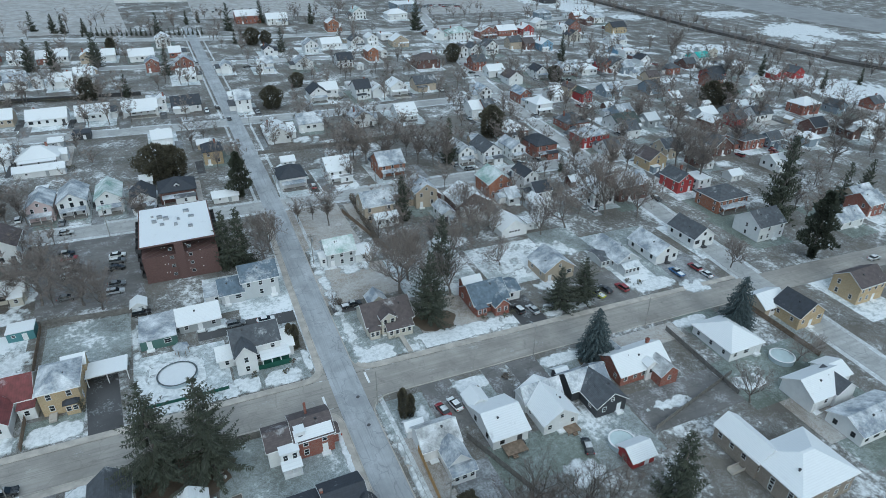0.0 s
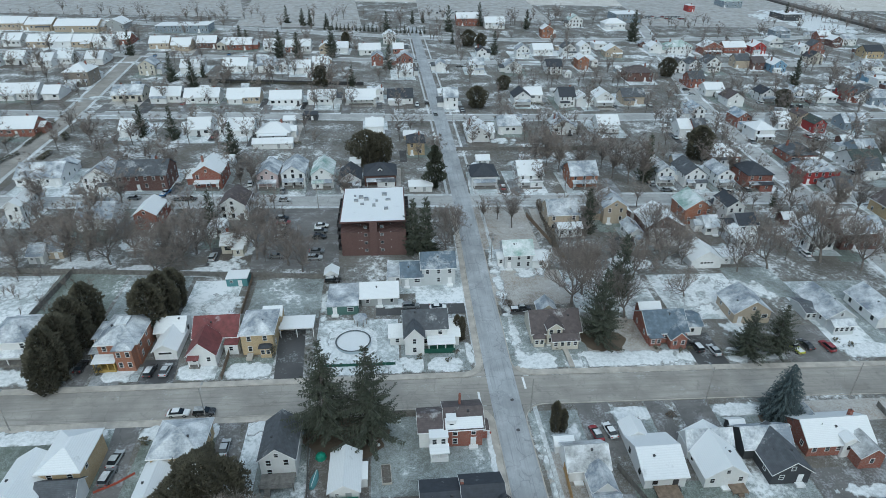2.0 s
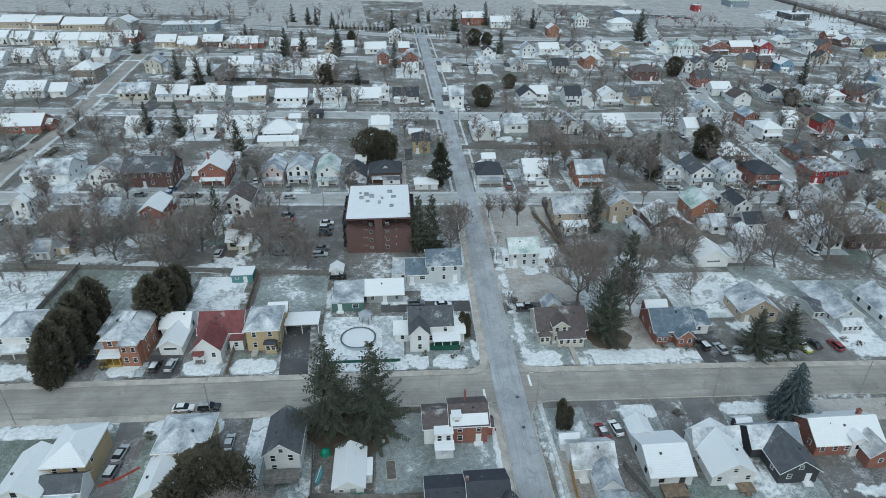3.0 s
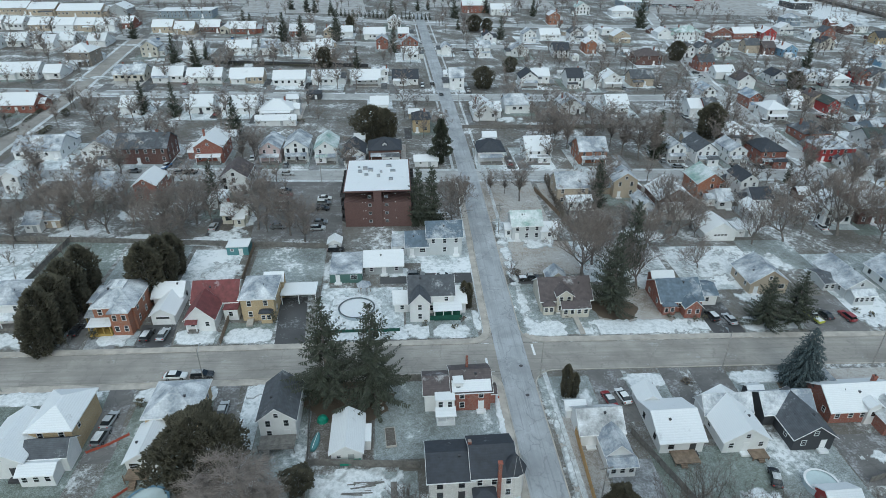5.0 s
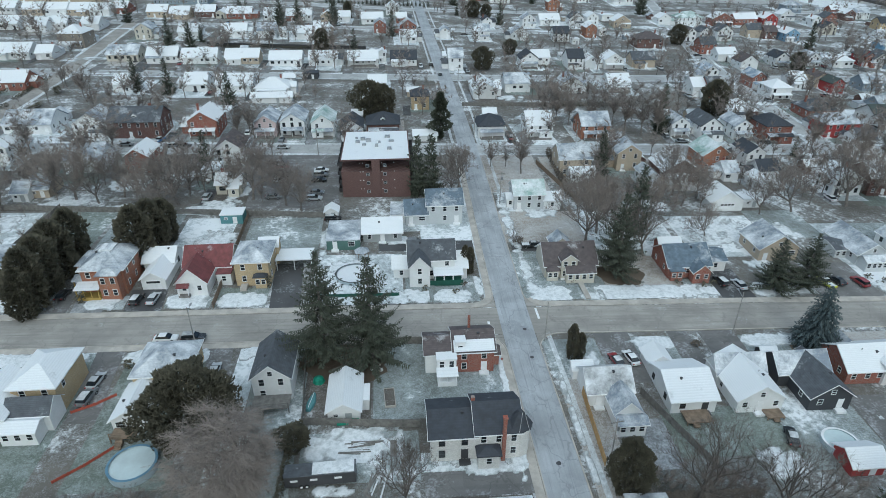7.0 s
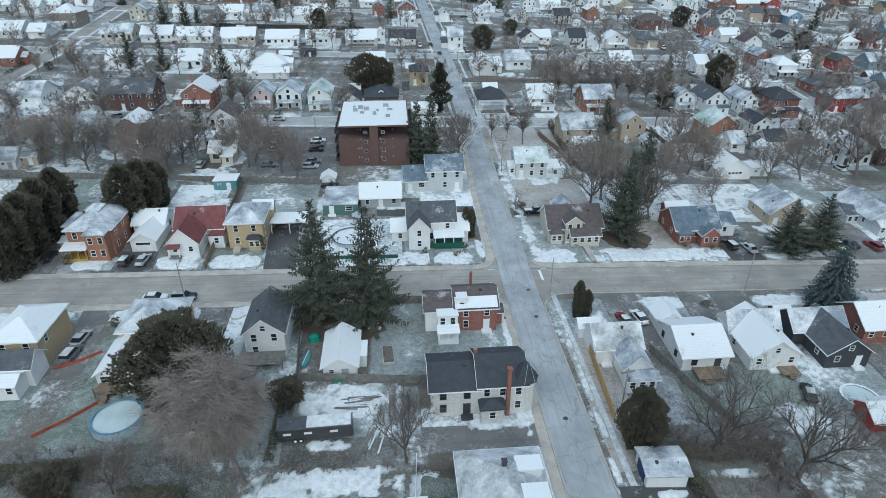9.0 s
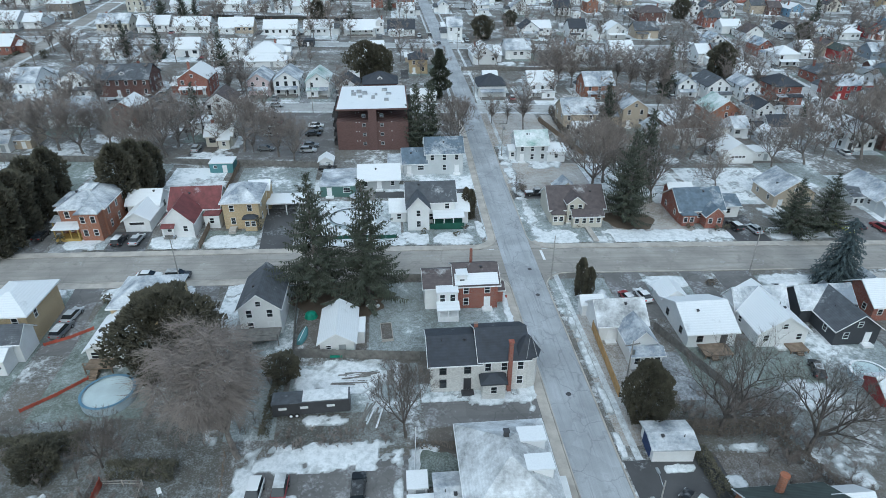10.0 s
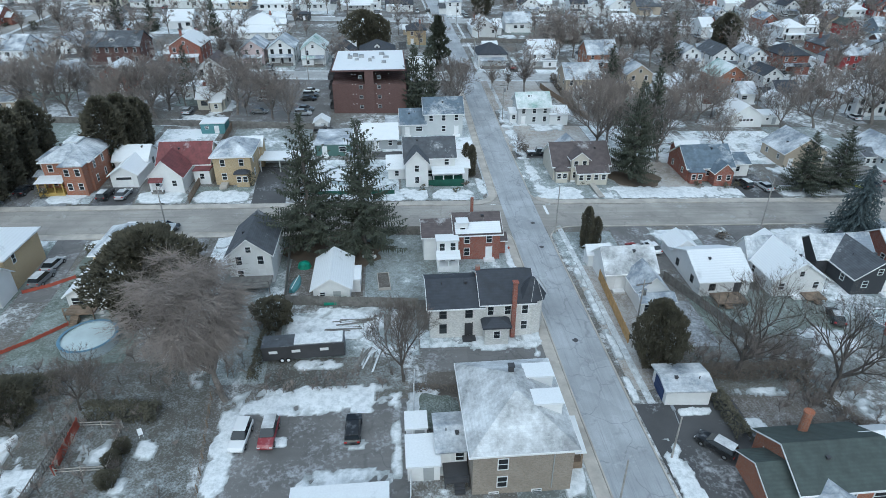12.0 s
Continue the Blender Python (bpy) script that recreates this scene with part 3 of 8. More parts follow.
def house(x, y, w, d, h, roof, wall, cover, *extra, rise=None, rz=0.0):
    """A house, garage or shed on a w x d plan about x, y, with walls h high."""
    rng = random.Random(int(x * 31 + y * 17 + w * 7))
    small = "shed" in extra or "garage" in extra
    kind = "shed" if "shed" in extra else "garage" if "garage" in extra else "house"
    high = "two-storey" if h > 4.4 else "single-storey"
    text = WORD[wall] + " " + ("" if small else high + " ") + FORM[roof] + " " + kind + " with " + COVER[cover]
    text = text if len(text.split()) <= 12 else text.replace("lightly ", "").replace("nearly ", "")
    base = thing(kind, x, y, 0, rz, text, kind)
    span = d if roof == "gx" else w if roof == "gy" else min(w, d)
    if rise is None:
        rise = span / 2 * PITCH.get(cover, 0.68) if roof in ("gx", "gy") else span / 2 * 0.58
        rise = min(rise, 3.6)
    if roof == "flat":
        rise = 0
    part("wall", walls(w, d, h, roof, rise), wall, base)
    if roof in ("gx", "gy"):
        roof_ob = part("roof", gable_roof(w, d, h, rise, roof[1]), cover, base)
    elif roof == "hip":
        roof_ob = part("roof", hip_roof(w, d, h, rise), cover, base)
    else:
        roof_ob = part("roof", flat_roof(w, d, h), cover, base)
    top = h + rise
    # fascia boards and barge boards
    near = y < 200
    if near and not ("bare" in extra):
        if roof in ("gx", "gy"):
            part("roof_edge", gable_roof(w, d, h - 0.01, rise, roof[1], 0.47, 0.17), "white_trim", base)
        elif roof == "hip":
            part("roof_edge", boxes((-w / 2 - 0.53, w / 2 + 0.53, -d / 2 - 0.53, d / 2 + 0.53, h - 0.06, h + 0.16)), "white_trim", base)
    trim = "dark_trim" if wall == "stone" else "white_trim"
    if wall in ("white", "cream") and rng.random() < 0.35:
        trim = "dark_trim"
    if kind == "garage":
        dw = min(w * 0.62, 4.6)
        door = part("garage_door", boxes((-dw / 2, dw / 2, -0.05, 0.0, 0.0, 2.15), *[(-dw / 2 + 0.05, dw / 2 - 0.05, -0.07, -0.05, 0.08 + 0.52 * i, 0.52 + 0.52 * i) for i in range(4)]), "white_trim", base)
        door.location = (0, -d / 2, 0)
        for i in range(4):
            window(base, (i - 1.5) * dw / 4.4, -d / 2 - 0.07, 1.8, 0, 0.55, 0.3, "dark_trim")
    elif kind == "shed":
        door = part("door", boxes((-0.55, 0.55, -0.06, 0, 0, 1.9)), "white_trim" if wall != "white" else "grey", base)
        door.location = (w * 0.15, -d / 2, 0)
        if w > 4:
            window(base, -w * 0.25, -d / 2, 1.5, 0, 0.7, 0.6)
    else:
        storeys = 2 if h > 4.4 else 1
        floor_h = h / storeys
        cols = max(2, int(w / 2.7))
        door_col = rng.randrange(cols)
        for s in range(storeys):
            zc = floor_h * s + floor_h * 0.55 + 0.1
            hh = 1.35 if storeys == 2 else 1.1
            for c in range(cols):
                px = (c + 0.5) / cols * w - w / 2
                if s == 0 and c == door_col:
                    dr = part("door", boxes((-0.45, 0.45, -0.05, 0, 0.2, 2.2), (-0.56, -0.45, -0.07, 0, 0.2, 2.3), (0.45, 0.56, -0.07, 0, 0.2, 2.3), (-0.9, 0.9, -1.1, -0.05, -0.6, 0.18)), trim, base)
                    dr.location = (px, -d / 2, 0)
                    continue
                if rng.random() < 0.16:
                    continue
                window(base, px, -d / 2, zc, 0, 1.5 if storeys == 1 and rng.random() < 0.4 else 0.85, hh, trim)
            for side, turn in ((-1, -90), (1, 90)):
                if (x < -20 and side < 0) or (x > 60 and side > 0):
                    continue
                for c in range(max(1, int(d / 3.6))):
                    if rng.random() < (0.25 if y < 250 else 0.55):
                        continue
                    window(base, side * w / 2, (c + 0.5) / max(1, int(d / 3.6)) * d - d / 2, zc, turn, 0.8, hh, trim)
        if roof == "gy" and rise > 1.9:
            window(base, 0, -d / 2, h + rise * 0.33, 0, 0.75, 0.9, trim)
    if "porch" in extra:
        pw = w * 0.86
        deck = part("porch", boxes((-pw / 2, pw / 2, -2.0, 0, -0.7, 0.35)), "grey_wood", base)
        deck.location = (0, -d / 2, 0)
        bm = bmesh.new()
        prism(bm, [(-2.25, 2.45), (0.0, 3.05), (0.0, 3.2), (-2.25, 2.62)], -pw / 2 - 0.2, pw / 2 + 0.2, "x")
        pr = part("porch_roof", bm, cover if cover in ("snow", "frost") else "frost", base)
        pr.location = (0, -d / 2 - 0.01, 0)
        for i in range(3):
            post = part("post", boxes((-0.09, 0.09, -0.09, 0.09, 0.35, 2.5)), "white_trim", base)
            post.location = ((i - 1) * (pw / 2 - 0.15), -d / 2 - 1.9, 0)
    if "dormer" in extra:
        bm = bmesh.new()
        prism(bm, [(-0.9, h + 0.3), (0.9, h + 0.3), (0.9, h + 1.7), (0, h + 2.4), (-0.9, h + 1.7)], -d * 0.36, 0, "y")
        dm = part("dormer", bm, "white" if wall != "white" else "cream", base)
        part("roof", gable_roof(1.9, d * 0.36, h + 1.7, 0.75, "y", 0.2, 0.12), cover, dm).location = (0, -d * 0.18, 0)
        window(dm, 0, -d * 0.36, h + 1.25, 0, 0.8, 0.8)
    if "chim" in extra or (kind == "house" and y > 150 and rng.random() < 0.3):
        cx = w * rng.choice((-0.3, 0.22, 0.32))
        chimney(base, cx, d * 0.12, h + rise * 0.75 + 0.3)
    if kind == "house" and y > 152 and roof != "flat" and "own" not in extra:
        outgrowth(base, x, y, w, d, h, wall, cover, rng)
    # vents and small stacks on the roof
    if kind == "house" and roof != "flat" and y < 165:
        for i in range(rng.randrange(1, 3)):
            px, py = w * rng.uniform(-0.3, 0.3), -d * rng.uniform(0.08, 0.2)
            if roof == "gx":
                zz = h + rise * (1 - abs(py) / (d / 2))
            elif roof == "gy":
                zz = h + rise * (1 - abs(px) / (w / 2))
            else:
                zz = h + rise * 0.62
            bm = bmesh.new()
            if i == 0:
                box(bm, -0.16, 0.16, -0.16, 0.16, -0.3, 0.45)
                box(bm, -0.22, 0.22, -0.22, 0.22, 0.45, 0.52)
            else:
                tube(bm, (0, 0, -0.3), (0, 0, 0.65), 0.06, 0.06, 6)
            part("roof_vent", bm, "dark_trim", roof_ob).location = (px, py, zz)
    if kind == "house" and "bare" not in extra:
        lawn(x, y, w, d, rng)
    return base


def outgrowth(base, x, y, w, d, h, wall, cover, rng):
    """A lower wing behind, beside or before a house, its drive, and now and then a shed in the yard."""
    skin = wall if rng.random() < 0.7 else "white"
    top = cover if rng.random() < 0.5 else rng.choice(("snow", "thinsnow", "frost", "slate"))
    low = min(h, 2.7)
    side = rng.choice((-1, 1))
    form = rng.random()
    if form < 0.45:
        ww, dd = w * rng.uniform(0.45, 0.75), rng.uniform(3.0, 5.0)
        part_at = (side * (w - ww) * 0.4, d / 2 + dd / 2 - 0.05, ww, dd, low, "gy")
    elif form < 0.7:
        ww, dd = rng.uniform(2.4, 3.6), d * rng.uniform(0.5, 0.75)
        part_at = (side * (w / 2 + ww / 2 - 0.05), d * 0.08, ww, dd, low, "gx")
    else:
        ww, dd = w * rng.uniform(0.4, 0.6), rng.uniform(1.6, 2.6)
        part_at = (side * (w - ww) * 0.4, -d / 2 - dd / 2 + 0.05, ww, dd, min(low, 2.5), "gx")
    dx, dy, ww, dd, hh, way = part_at
    wing(base, dx, dy, ww, dd, hh, way, skin, top, (dd if way == "gx" else ww) * 0.24, 1 if form >= 0.7 else 0)
    if y < 345:
        px = x - side * (w / 2 + 2.0)
        paved("drive", px - 1.5, px + 1.5, y - d / 2 - rng.uniform(6.5, 8.0), y + rng.uniform(-3, 3), rng.choice(("lot", "lot_frosted", "drive")), "narrow drive beside a house", 0, 0.019)
        if rng.random() < 0.33:
            YARD_CARS.append((px, y - d / 2 - rng.uniform(0, 4), rng.choice(("sedan", "suv", "suv")), rng.choice(("white", "black", "silver", "grey", "red", "blue")), rng.choice((88, 92, -90))))
    if rng.random() < 0.42:
        SHEDS.append((x + rng.uniform(-0.4, 0.4) * w, y + d / 2 + rng.uniform(8.5, 12.5), rng.uniform(3.0, 5.4), rng.uniform(3.0, 5.0), rng.uniform(2.1, 2.6), rng.choice(("gx", "gy", "gx", "flat")), rng.choice(("white", "lightgrey", "tan", "grey", "brickdark", "bluegrey")), rng.choice(("snow", "snow", "thinsnow", "frost"))))


SHEDS, YARD_CARS = [], []


def lawn(x, y, w, d, rng):
    """The plot of a house, as turf of its own."""
    kinds = ("lawn_pale", "lawn_green", "lawn_snow", "lawn_snow", "lawn_snow", "lawn_brown", "lawn_earth")
    if y < 140 and x < 122:
        return
    y0, y1 = y - d / 2 - rng.uniform(3, 9), y + d / 2 + rng.uniform(2, 10)
    a, c = x - w / 2 - rng.uniform(0.5, 4), x + w / 2 + rng.uniform(0.5, 4)
    j = rng.uniform(-0.6, 0.6)
    tagged(part("lawn", slab([(a, y0), (c, y0 + j), (c + j, y1), (a + j, y1)], -0.05, rng.uniform(0.004, 0.018)), rng.choice(kinds)), "plot of rimed winter lawn beside a house", "lawn", kind="structure")


def wing(base, dx, dy, w, d, h, roof, wall, cover, rise=None, windows=2, z0=0.0):
    """A lower or projecting volume of a house, about dx, dy from its middle."""
    span = d if roof == "gx" else w if roof == "gy" else min(w, d)
    if rise is None:
        rise = 0 if roof == "flat" else span / 2 * (0.68 if roof != "hip" else 0.58)
    body = part("wing", walls(w, d, h, roof, rise), wall, base)
    body.location = (dx, dy, z0)
    make = gable_roof(w, d, h, rise, roof[1], 0.35, 0.17) if roof in ("gx", "gy") else hip_roof(w, d, h, rise, 0.35) if roof == "hip" else flat_roof(w, d, h)
    part("roof", make, cover, body)
    if roof in ("gx", "gy") and base.location.y < 152:
        part("roof_edge", gable_roof(w, d, h - 0.01, rise, roof[1], 0.41, 0.14), "white_trim", body)
    rows = 2 if h > 4.4 else 1
    for r in range(rows):
        for i in range(windows):
            window(body, (i + 0.5) / windows * w - w / 2, -d / 2, (r + 0.56) * h / rows, 0, 0.8, 1.3 if rows == 2 else 1.1)
    return body


def canopy(base, dx, dy, w, d, h, cover, posts=3, trim="white_trim", deck="grey_wood", deck_h=0.35):
    """An open porch: deck, posts and a sloping roof."""
    part("porch", boxes((dx - w / 2, dx + w / 2, dy - d / 2, dy + d / 2, -0.7, deck_h)), deck, base)
    bm = bmesh.new()
    prism(bm, [(dy - d / 2 - 0.25, h), (dy + d / 2, h + 0.5), (dy + d / 2, h + 0.66), (dy - d / 2 - 0.25, h + 0.16)], dx - w / 2 - 0.2, dx + w / 2 + 0.2, "x")
    part("porch_roof", bm, cover, base)
    for i in range(posts):
        p = part("post", boxes((-0.1, 0.1, -0.1, 0.1, deck_h, h + 0.03)), trim, base)
        p.location = (dx - w / 2 + 0.15 + i * (w - 0.3) / (posts - 1), dy - d / 2 + 0.12, 0)


def deck(base, x0, x1, y0, y1, z, rail=True, mat="grey_wood"):
    """A raised wooden deck with a rail and steps."""
    part("deck", boxes((x0, x1, y0, y1, z - 0.18, z)), mat, base)
    for px in (x0 + 0.1, x1 - 0.1):
        part("post", boxes((px - 0.07, px + 0.07, y0 + 0.03, y0 + 0.17, -0.2, z + (0.95 if rail else 0))), mat, base)
    if rail:
        part("rail", boxes((x0, x1, y0 + 0.06, y0 + 0.12, z + 0.85, z + 0.95), (x0, x1, y0 + 0.06, y0 + 0.12, z + 0.4, z + 0.46)), mat, base)
    n = max(1, int(z / 0.18))
    ring = [(y0, -0.1)] + [(y0 - 0.3 * (i // 2 + i % 2), z - 0.18 * (i // 2 + 1)) for i in range(2 * n)] + [(y0 - 0.3 * n, -0.1)]
    bm = bmesh.new()
    prism(bm, ring, x0 + 1.0, x0 + 2.1, "x")
    part("steps", bm, mat, base)




def prism_strip(x0, x1, ya, yb, za, zb, t=0.06, lift=0.24):
    """A thin sheet lying on a roof slope from the eaves (ya, za) up to (yb, zb)."""
    bm = bmesh.new()
    prism(bm, [(ya, za + lift), (yb, zb + lift), (yb, zb + lift + t), (ya, za + lift + t)], x0, x1, "x")
    return bm

# ---- trees ----
def bare_mesh(seed, height, levels, spread, dense, shoots, blade):
    """Trunk with limbs, and a crown of fine twigs, as two bmeshes."""
    rng = random.Random(seed)
    wood, twigs = bmesh.new(), bmesh.new()

    def twig(p, d, length):
        """A thin spray: one stem with side shoots, each a narrow blade."""
        for k in range(shoots):
            e = (d + Vector((rng.uniform(-1, 1), rng.uniform(-1, 1), rng.uniform(-0.6, 0.8))) * 0.75).normalized()
            s = e.orthogonal().normalized() * blade
            g = length * rng.uniform(0.5, 1.1)
            q = p + d * length * k / shoots
            mid = q + e * g * 0.55 + Vector((rng.uniform(-0.1, 0.1), rng.uniform(-0.1, 0.1), 0.05))
            v = [twigs.verts.new(c) for c in (q - s, q + s, mid + s * 0.7, mid - s * 0.7, q + e * g)]
            twigs.faces.new((v[0], v[1], v[2], v[3]))
            twigs.faces.new((v[3], v[2], v[4]))

    def grow(p, d, length, r, level):
        steps = 3
        q = p
        for i in range(steps):
            d = (d + Vector((rng.uniform(-1, 1), rng.uniform(-1, 1), rng.uniform(-0.3, 0.7))) * 0.17).normalized()
            nq = q + d * (length / steps)
            ra, rb = r * (1 - 0.3 * i / steps), r * (1 - 0.3 * (i + 1) / steps)
            tube(wood if level < 3 else twigs, q, nq, ra, rb, 6 if level == 0 else 4 if level < 3 else 3)
            if level > 0 and i > 0:
                if level < levels:
                    branch(nq, d, length * rng.uniform(0.5, 0.7), r * 0.5, level + 1)
                else:
                    twig(nq, d, max(0.7, length * 0.8))
            if level >= levels - 1:
                twig(nq, d, max(0.7, length * 0.6))
            q = nq
        if level < levels:
            for i in range(dense if level else dense + 2):
                branch(q, d, length * rng.uniform(0.6, 0.85), r * 0.62, level + 1)

    def branch(p, d, length, r, level):
        a = rng.uniform(0, 6.283)
        u = d.orthogonal().normalized()
        side = u * math.cos(a) + d.cross(u) * math.sin(a)
        k = rng.uniform(0.3, 0.85) * spread
        grow(p, (d + side * k + Vector((0, 0, 0.2))).normalized(), length, max(r, 0.009), level)

    grow(Vector((0, 0, -0.2)), Vector((0, 0, 1)), height * 0.26, height * 0.018, 0)
    return wood, twigs


def bare_tree(name, seed, height, levels=4, spread=1.0, dense=2, shoots=5, blade=0.02):
    e = thing(name, 0, 0, -500 - seed * 40)
    wood, twigs = bare_mesh(seed, height, levels, spread, dense, shoots, blade)
    k = height / max(v.co.z for v in twigs.verts)
    for bm in (wood, twigs):
        bmesh.ops.scale(bm, vec=(k, k, k), verts=bm.verts)
    part("trunk", wood, "bark", e)
    part("crown", twigs, "twig", e)
    return e


def limb_tree(name, seed, height, radius, lean=(0.0, 0.0), limbs=8, side=3, twigs_per=3, shoots=6, blade=0.013, low=0.25, wander=0.16, stems=True, droop=0.0):
    """A leafless tree with bowed limbs, whose fine twigs fill a rounded crown leaning off by lean."""
    rng = random.Random(seed)
    e = thing(name, 0, 0, -500 - seed * 40)
    wood, fine = bmesh.new(), bmesh.new()
    mid = Vector((lean[0], lean[1], height * (1 + low) / 2))
    half = height * (1 - low) / 2

    def rim(a, up, k=1.0):
        c = math.sqrt(max(0.0, 1 - up * up))
        return mid + Vector((math.cos(a) * c * radius * k, math.sin(a) * c * radius * k, up * half * k))

    def bow(p, q, lift, steps, r0, r1, bm, sides):
        """A bent stem from p to q; gives its points and radii."""
        pts = []
        for i in range(steps + 1):
            f = i / steps
            w = (p - q).length * wander * math.sin(math.pi * f)
            pts.append(p.lerp(q, f) + Vector((rng.uniform(-1, 1) * w * 0.5, rng.uniform(-1, 1) * w * 0.5, lift * math.sin(math.pi * f) + rng.uniform(-0.3, 0.3) * w)))
        for i in range(steps):
            tube(bm, pts[i], pts[i + 1], r0 + (r1 - r0) * i / steps, r0 + (r1 - r0) * (i + 1) / steps, sides)
        return pts

    def twig(p, d, length):
        end = p + d * length + Vector((0, 0, rng.uniform(-0.15, 0.1) * length))
        if stems:
            tube(fine, p, end, blade * 1.3, blade * 0.5, 3)
        for k in range(shoots):
            f = (k + 0.5) / shoots
            q = p.lerp(end, f)
            u = (d + Vector((rng.uniform(-1, 1), rng.uniform(-1, 1), rng.uniform(-0.7, 0.9))) * 0.8).normalized()
            s = u.orthogonal().normalized() * blade
            g = length * rng.uniform(0.35, 0.75)
            m = q + u * g * 0.5 + Vector((rng.uniform(-0.1, 0.1), rng.uniform(-0.1, 0.1), 0.06))
            v = [fine.verts.new(c) for c in (q - s, q + s, m + s * 0.7, m - s * 0.7, q + u * g)]
            fine.faces.new((v[0], v[1], v[2], v[3]))
            fine.faces.new((v[3], v[2], v[4]))

    r = height * 0.02
    fork = Vector((lean[0] * 0.3, lean[1] * 0.3, height * low * 0.85))
    bow(Vector((0, 0, -0.2)), fork, 0.0, 4, r, r * 0.8, wood, 7)
    start = rng.uniform(0, 6.28)
    for i in range(limbs):
        a = start + 2.4 * i
        tip = rim(a, 0.95 - 1.15 * (i + 0.5) / limbs, 0.88)
        limb = bow(fork + Vector((0, 0, rng.uniform(-0.1, 0.15) * height * low)), tip, 0.06 * height, 6, r * 0.55, r * 0.12, wood, 5 if stems else 3)
        for j in range(2, 7):
            out = (limb[j] - mid)
            for k in range(side):
                d = Vector((rng.uniform(-1, 1), rng.uniform(-1, 1), rng.uniform(-0.5, 1.0)))
                q = limb[j] + d * radius * 0.42
                u = q - mid
                t = math.sqrt((u.x / radius) ** 2 + (u.y / radius) ** 2 + (u.z / half) ** 2)
                if t > 0.92:
                    q = mid + u * (0.92 / t)
                branch = bow(limb[j], q, 0.02 * height, 3, r * 0.16, r * 0.06, wood, 4 if stems else 3)
                for b in branch[1:]:
                    for c in range(twigs_per):
                        d = ((b - mid).normalized() * 0.8 + Vector((rng.uniform(-1, 1), rng.uniform(-1, 1), rng.uniform(-0.5, 1.0)))).normalized()
                        d = (d + Vector((rng.uniform(-droop, droop), rng.uniform(-droop, droop), -droop))).normalized()
                        twig(b, d, height * rng.uniform(0.07, 0.14))
    part("trunk", wood, "bark", e)
    part("crown", fine, "twig", e)
    return e


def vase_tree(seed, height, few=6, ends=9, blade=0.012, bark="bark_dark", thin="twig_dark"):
    """A broad leafless tree: a short trunk, a few heavy rising limbs that fork again and again, and thin ends."""
    rng = random.Random(seed)
    e = thing("bare_tree", 0, 0, -500 - seed * 40)
    wood, fine = bmesh.new(), bmesh.new()

    def shoots(p, d, count, reach):
        for k in range(count):
            u = (d * 0.8 + Vector((rng.uniform(-1, 1), rng.uniform(-1, 1), rng.uniform(-0.3, 1.0)))).normalized()
            g = reach * rng.uniform(0.5, 1.2)
            w = u.orthogonal().normalized() * blade
            v = [fine.verts.new(c) for c in (p - w, p + w, p + u * g * 0.5 + w * 0.8, p + u * g)]
            fine.faces.new((v[0], v[1], v[2]))
            fine.faces.new((v[0], v[2], v[3]))

    def limb(p, d, length, r, level):
        q = p
        for i in range(3):
            d = (d + Vector((rng.uniform(-1, 1), rng.uniform(-1, 1), rng.uniform(-0.25, 0.6))) * 0.2).normalized()
            end = q + d * (length / 3)
            tube(wood, q, end, r * (1 - 0.13 * i), r * (0.87 - 0.13 * i), 7 if level < 2 else 5 if level < 4 else 3)
            q = end
            if level >= 3:
                shoots(q, d, few, height * 0.08)
            elif level > 0 and i == 1:
                side = d.orthogonal().normalized()
                side.rotate(Matrix.Rotation(rng.uniform(0, 6.283), 3, d))
                limb(q, (d * 0.5 + side).normalized(), length * 0.55, r * 0.36, 4)
        if level >= 5:
            shoots(q, d, ends, height * 0.09)
            return
        turn = rng.uniform(0, 6.283)
        count = 5 if level == 0 else 3 if level < 3 else 2
        for i in range(count):
            side = d.orthogonal().normalized()
            side.rotate(Matrix.Rotation(turn + 6.283 * i / count + rng.uniform(-0.4, 0.4), 3, d))
            k = rng.uniform(0.65, 1.05) if level == 0 else rng.uniform(0.3, 0.65)
            limb(q, (d + side * k + Vector((0, 0, 0.14))).normalized(), length * rng.uniform(0.72, 0.95), r * (0.52 if level else 0.58), level + 1)

    limb(Vector((0, 0, -0.4)), Vector((0.05, 0, 1)).normalized(), height * 0.23, height * 0.024, 0)
    k = height / max(v.co.z for v in fine.verts)
    for bm in (wood, fine):
        bmesh.ops.scale(bm, vec=(k, k, k), verts=bm.verts)
    part("trunk", wood, bark, e)
    part("crown", fine, thin, e)
    return e


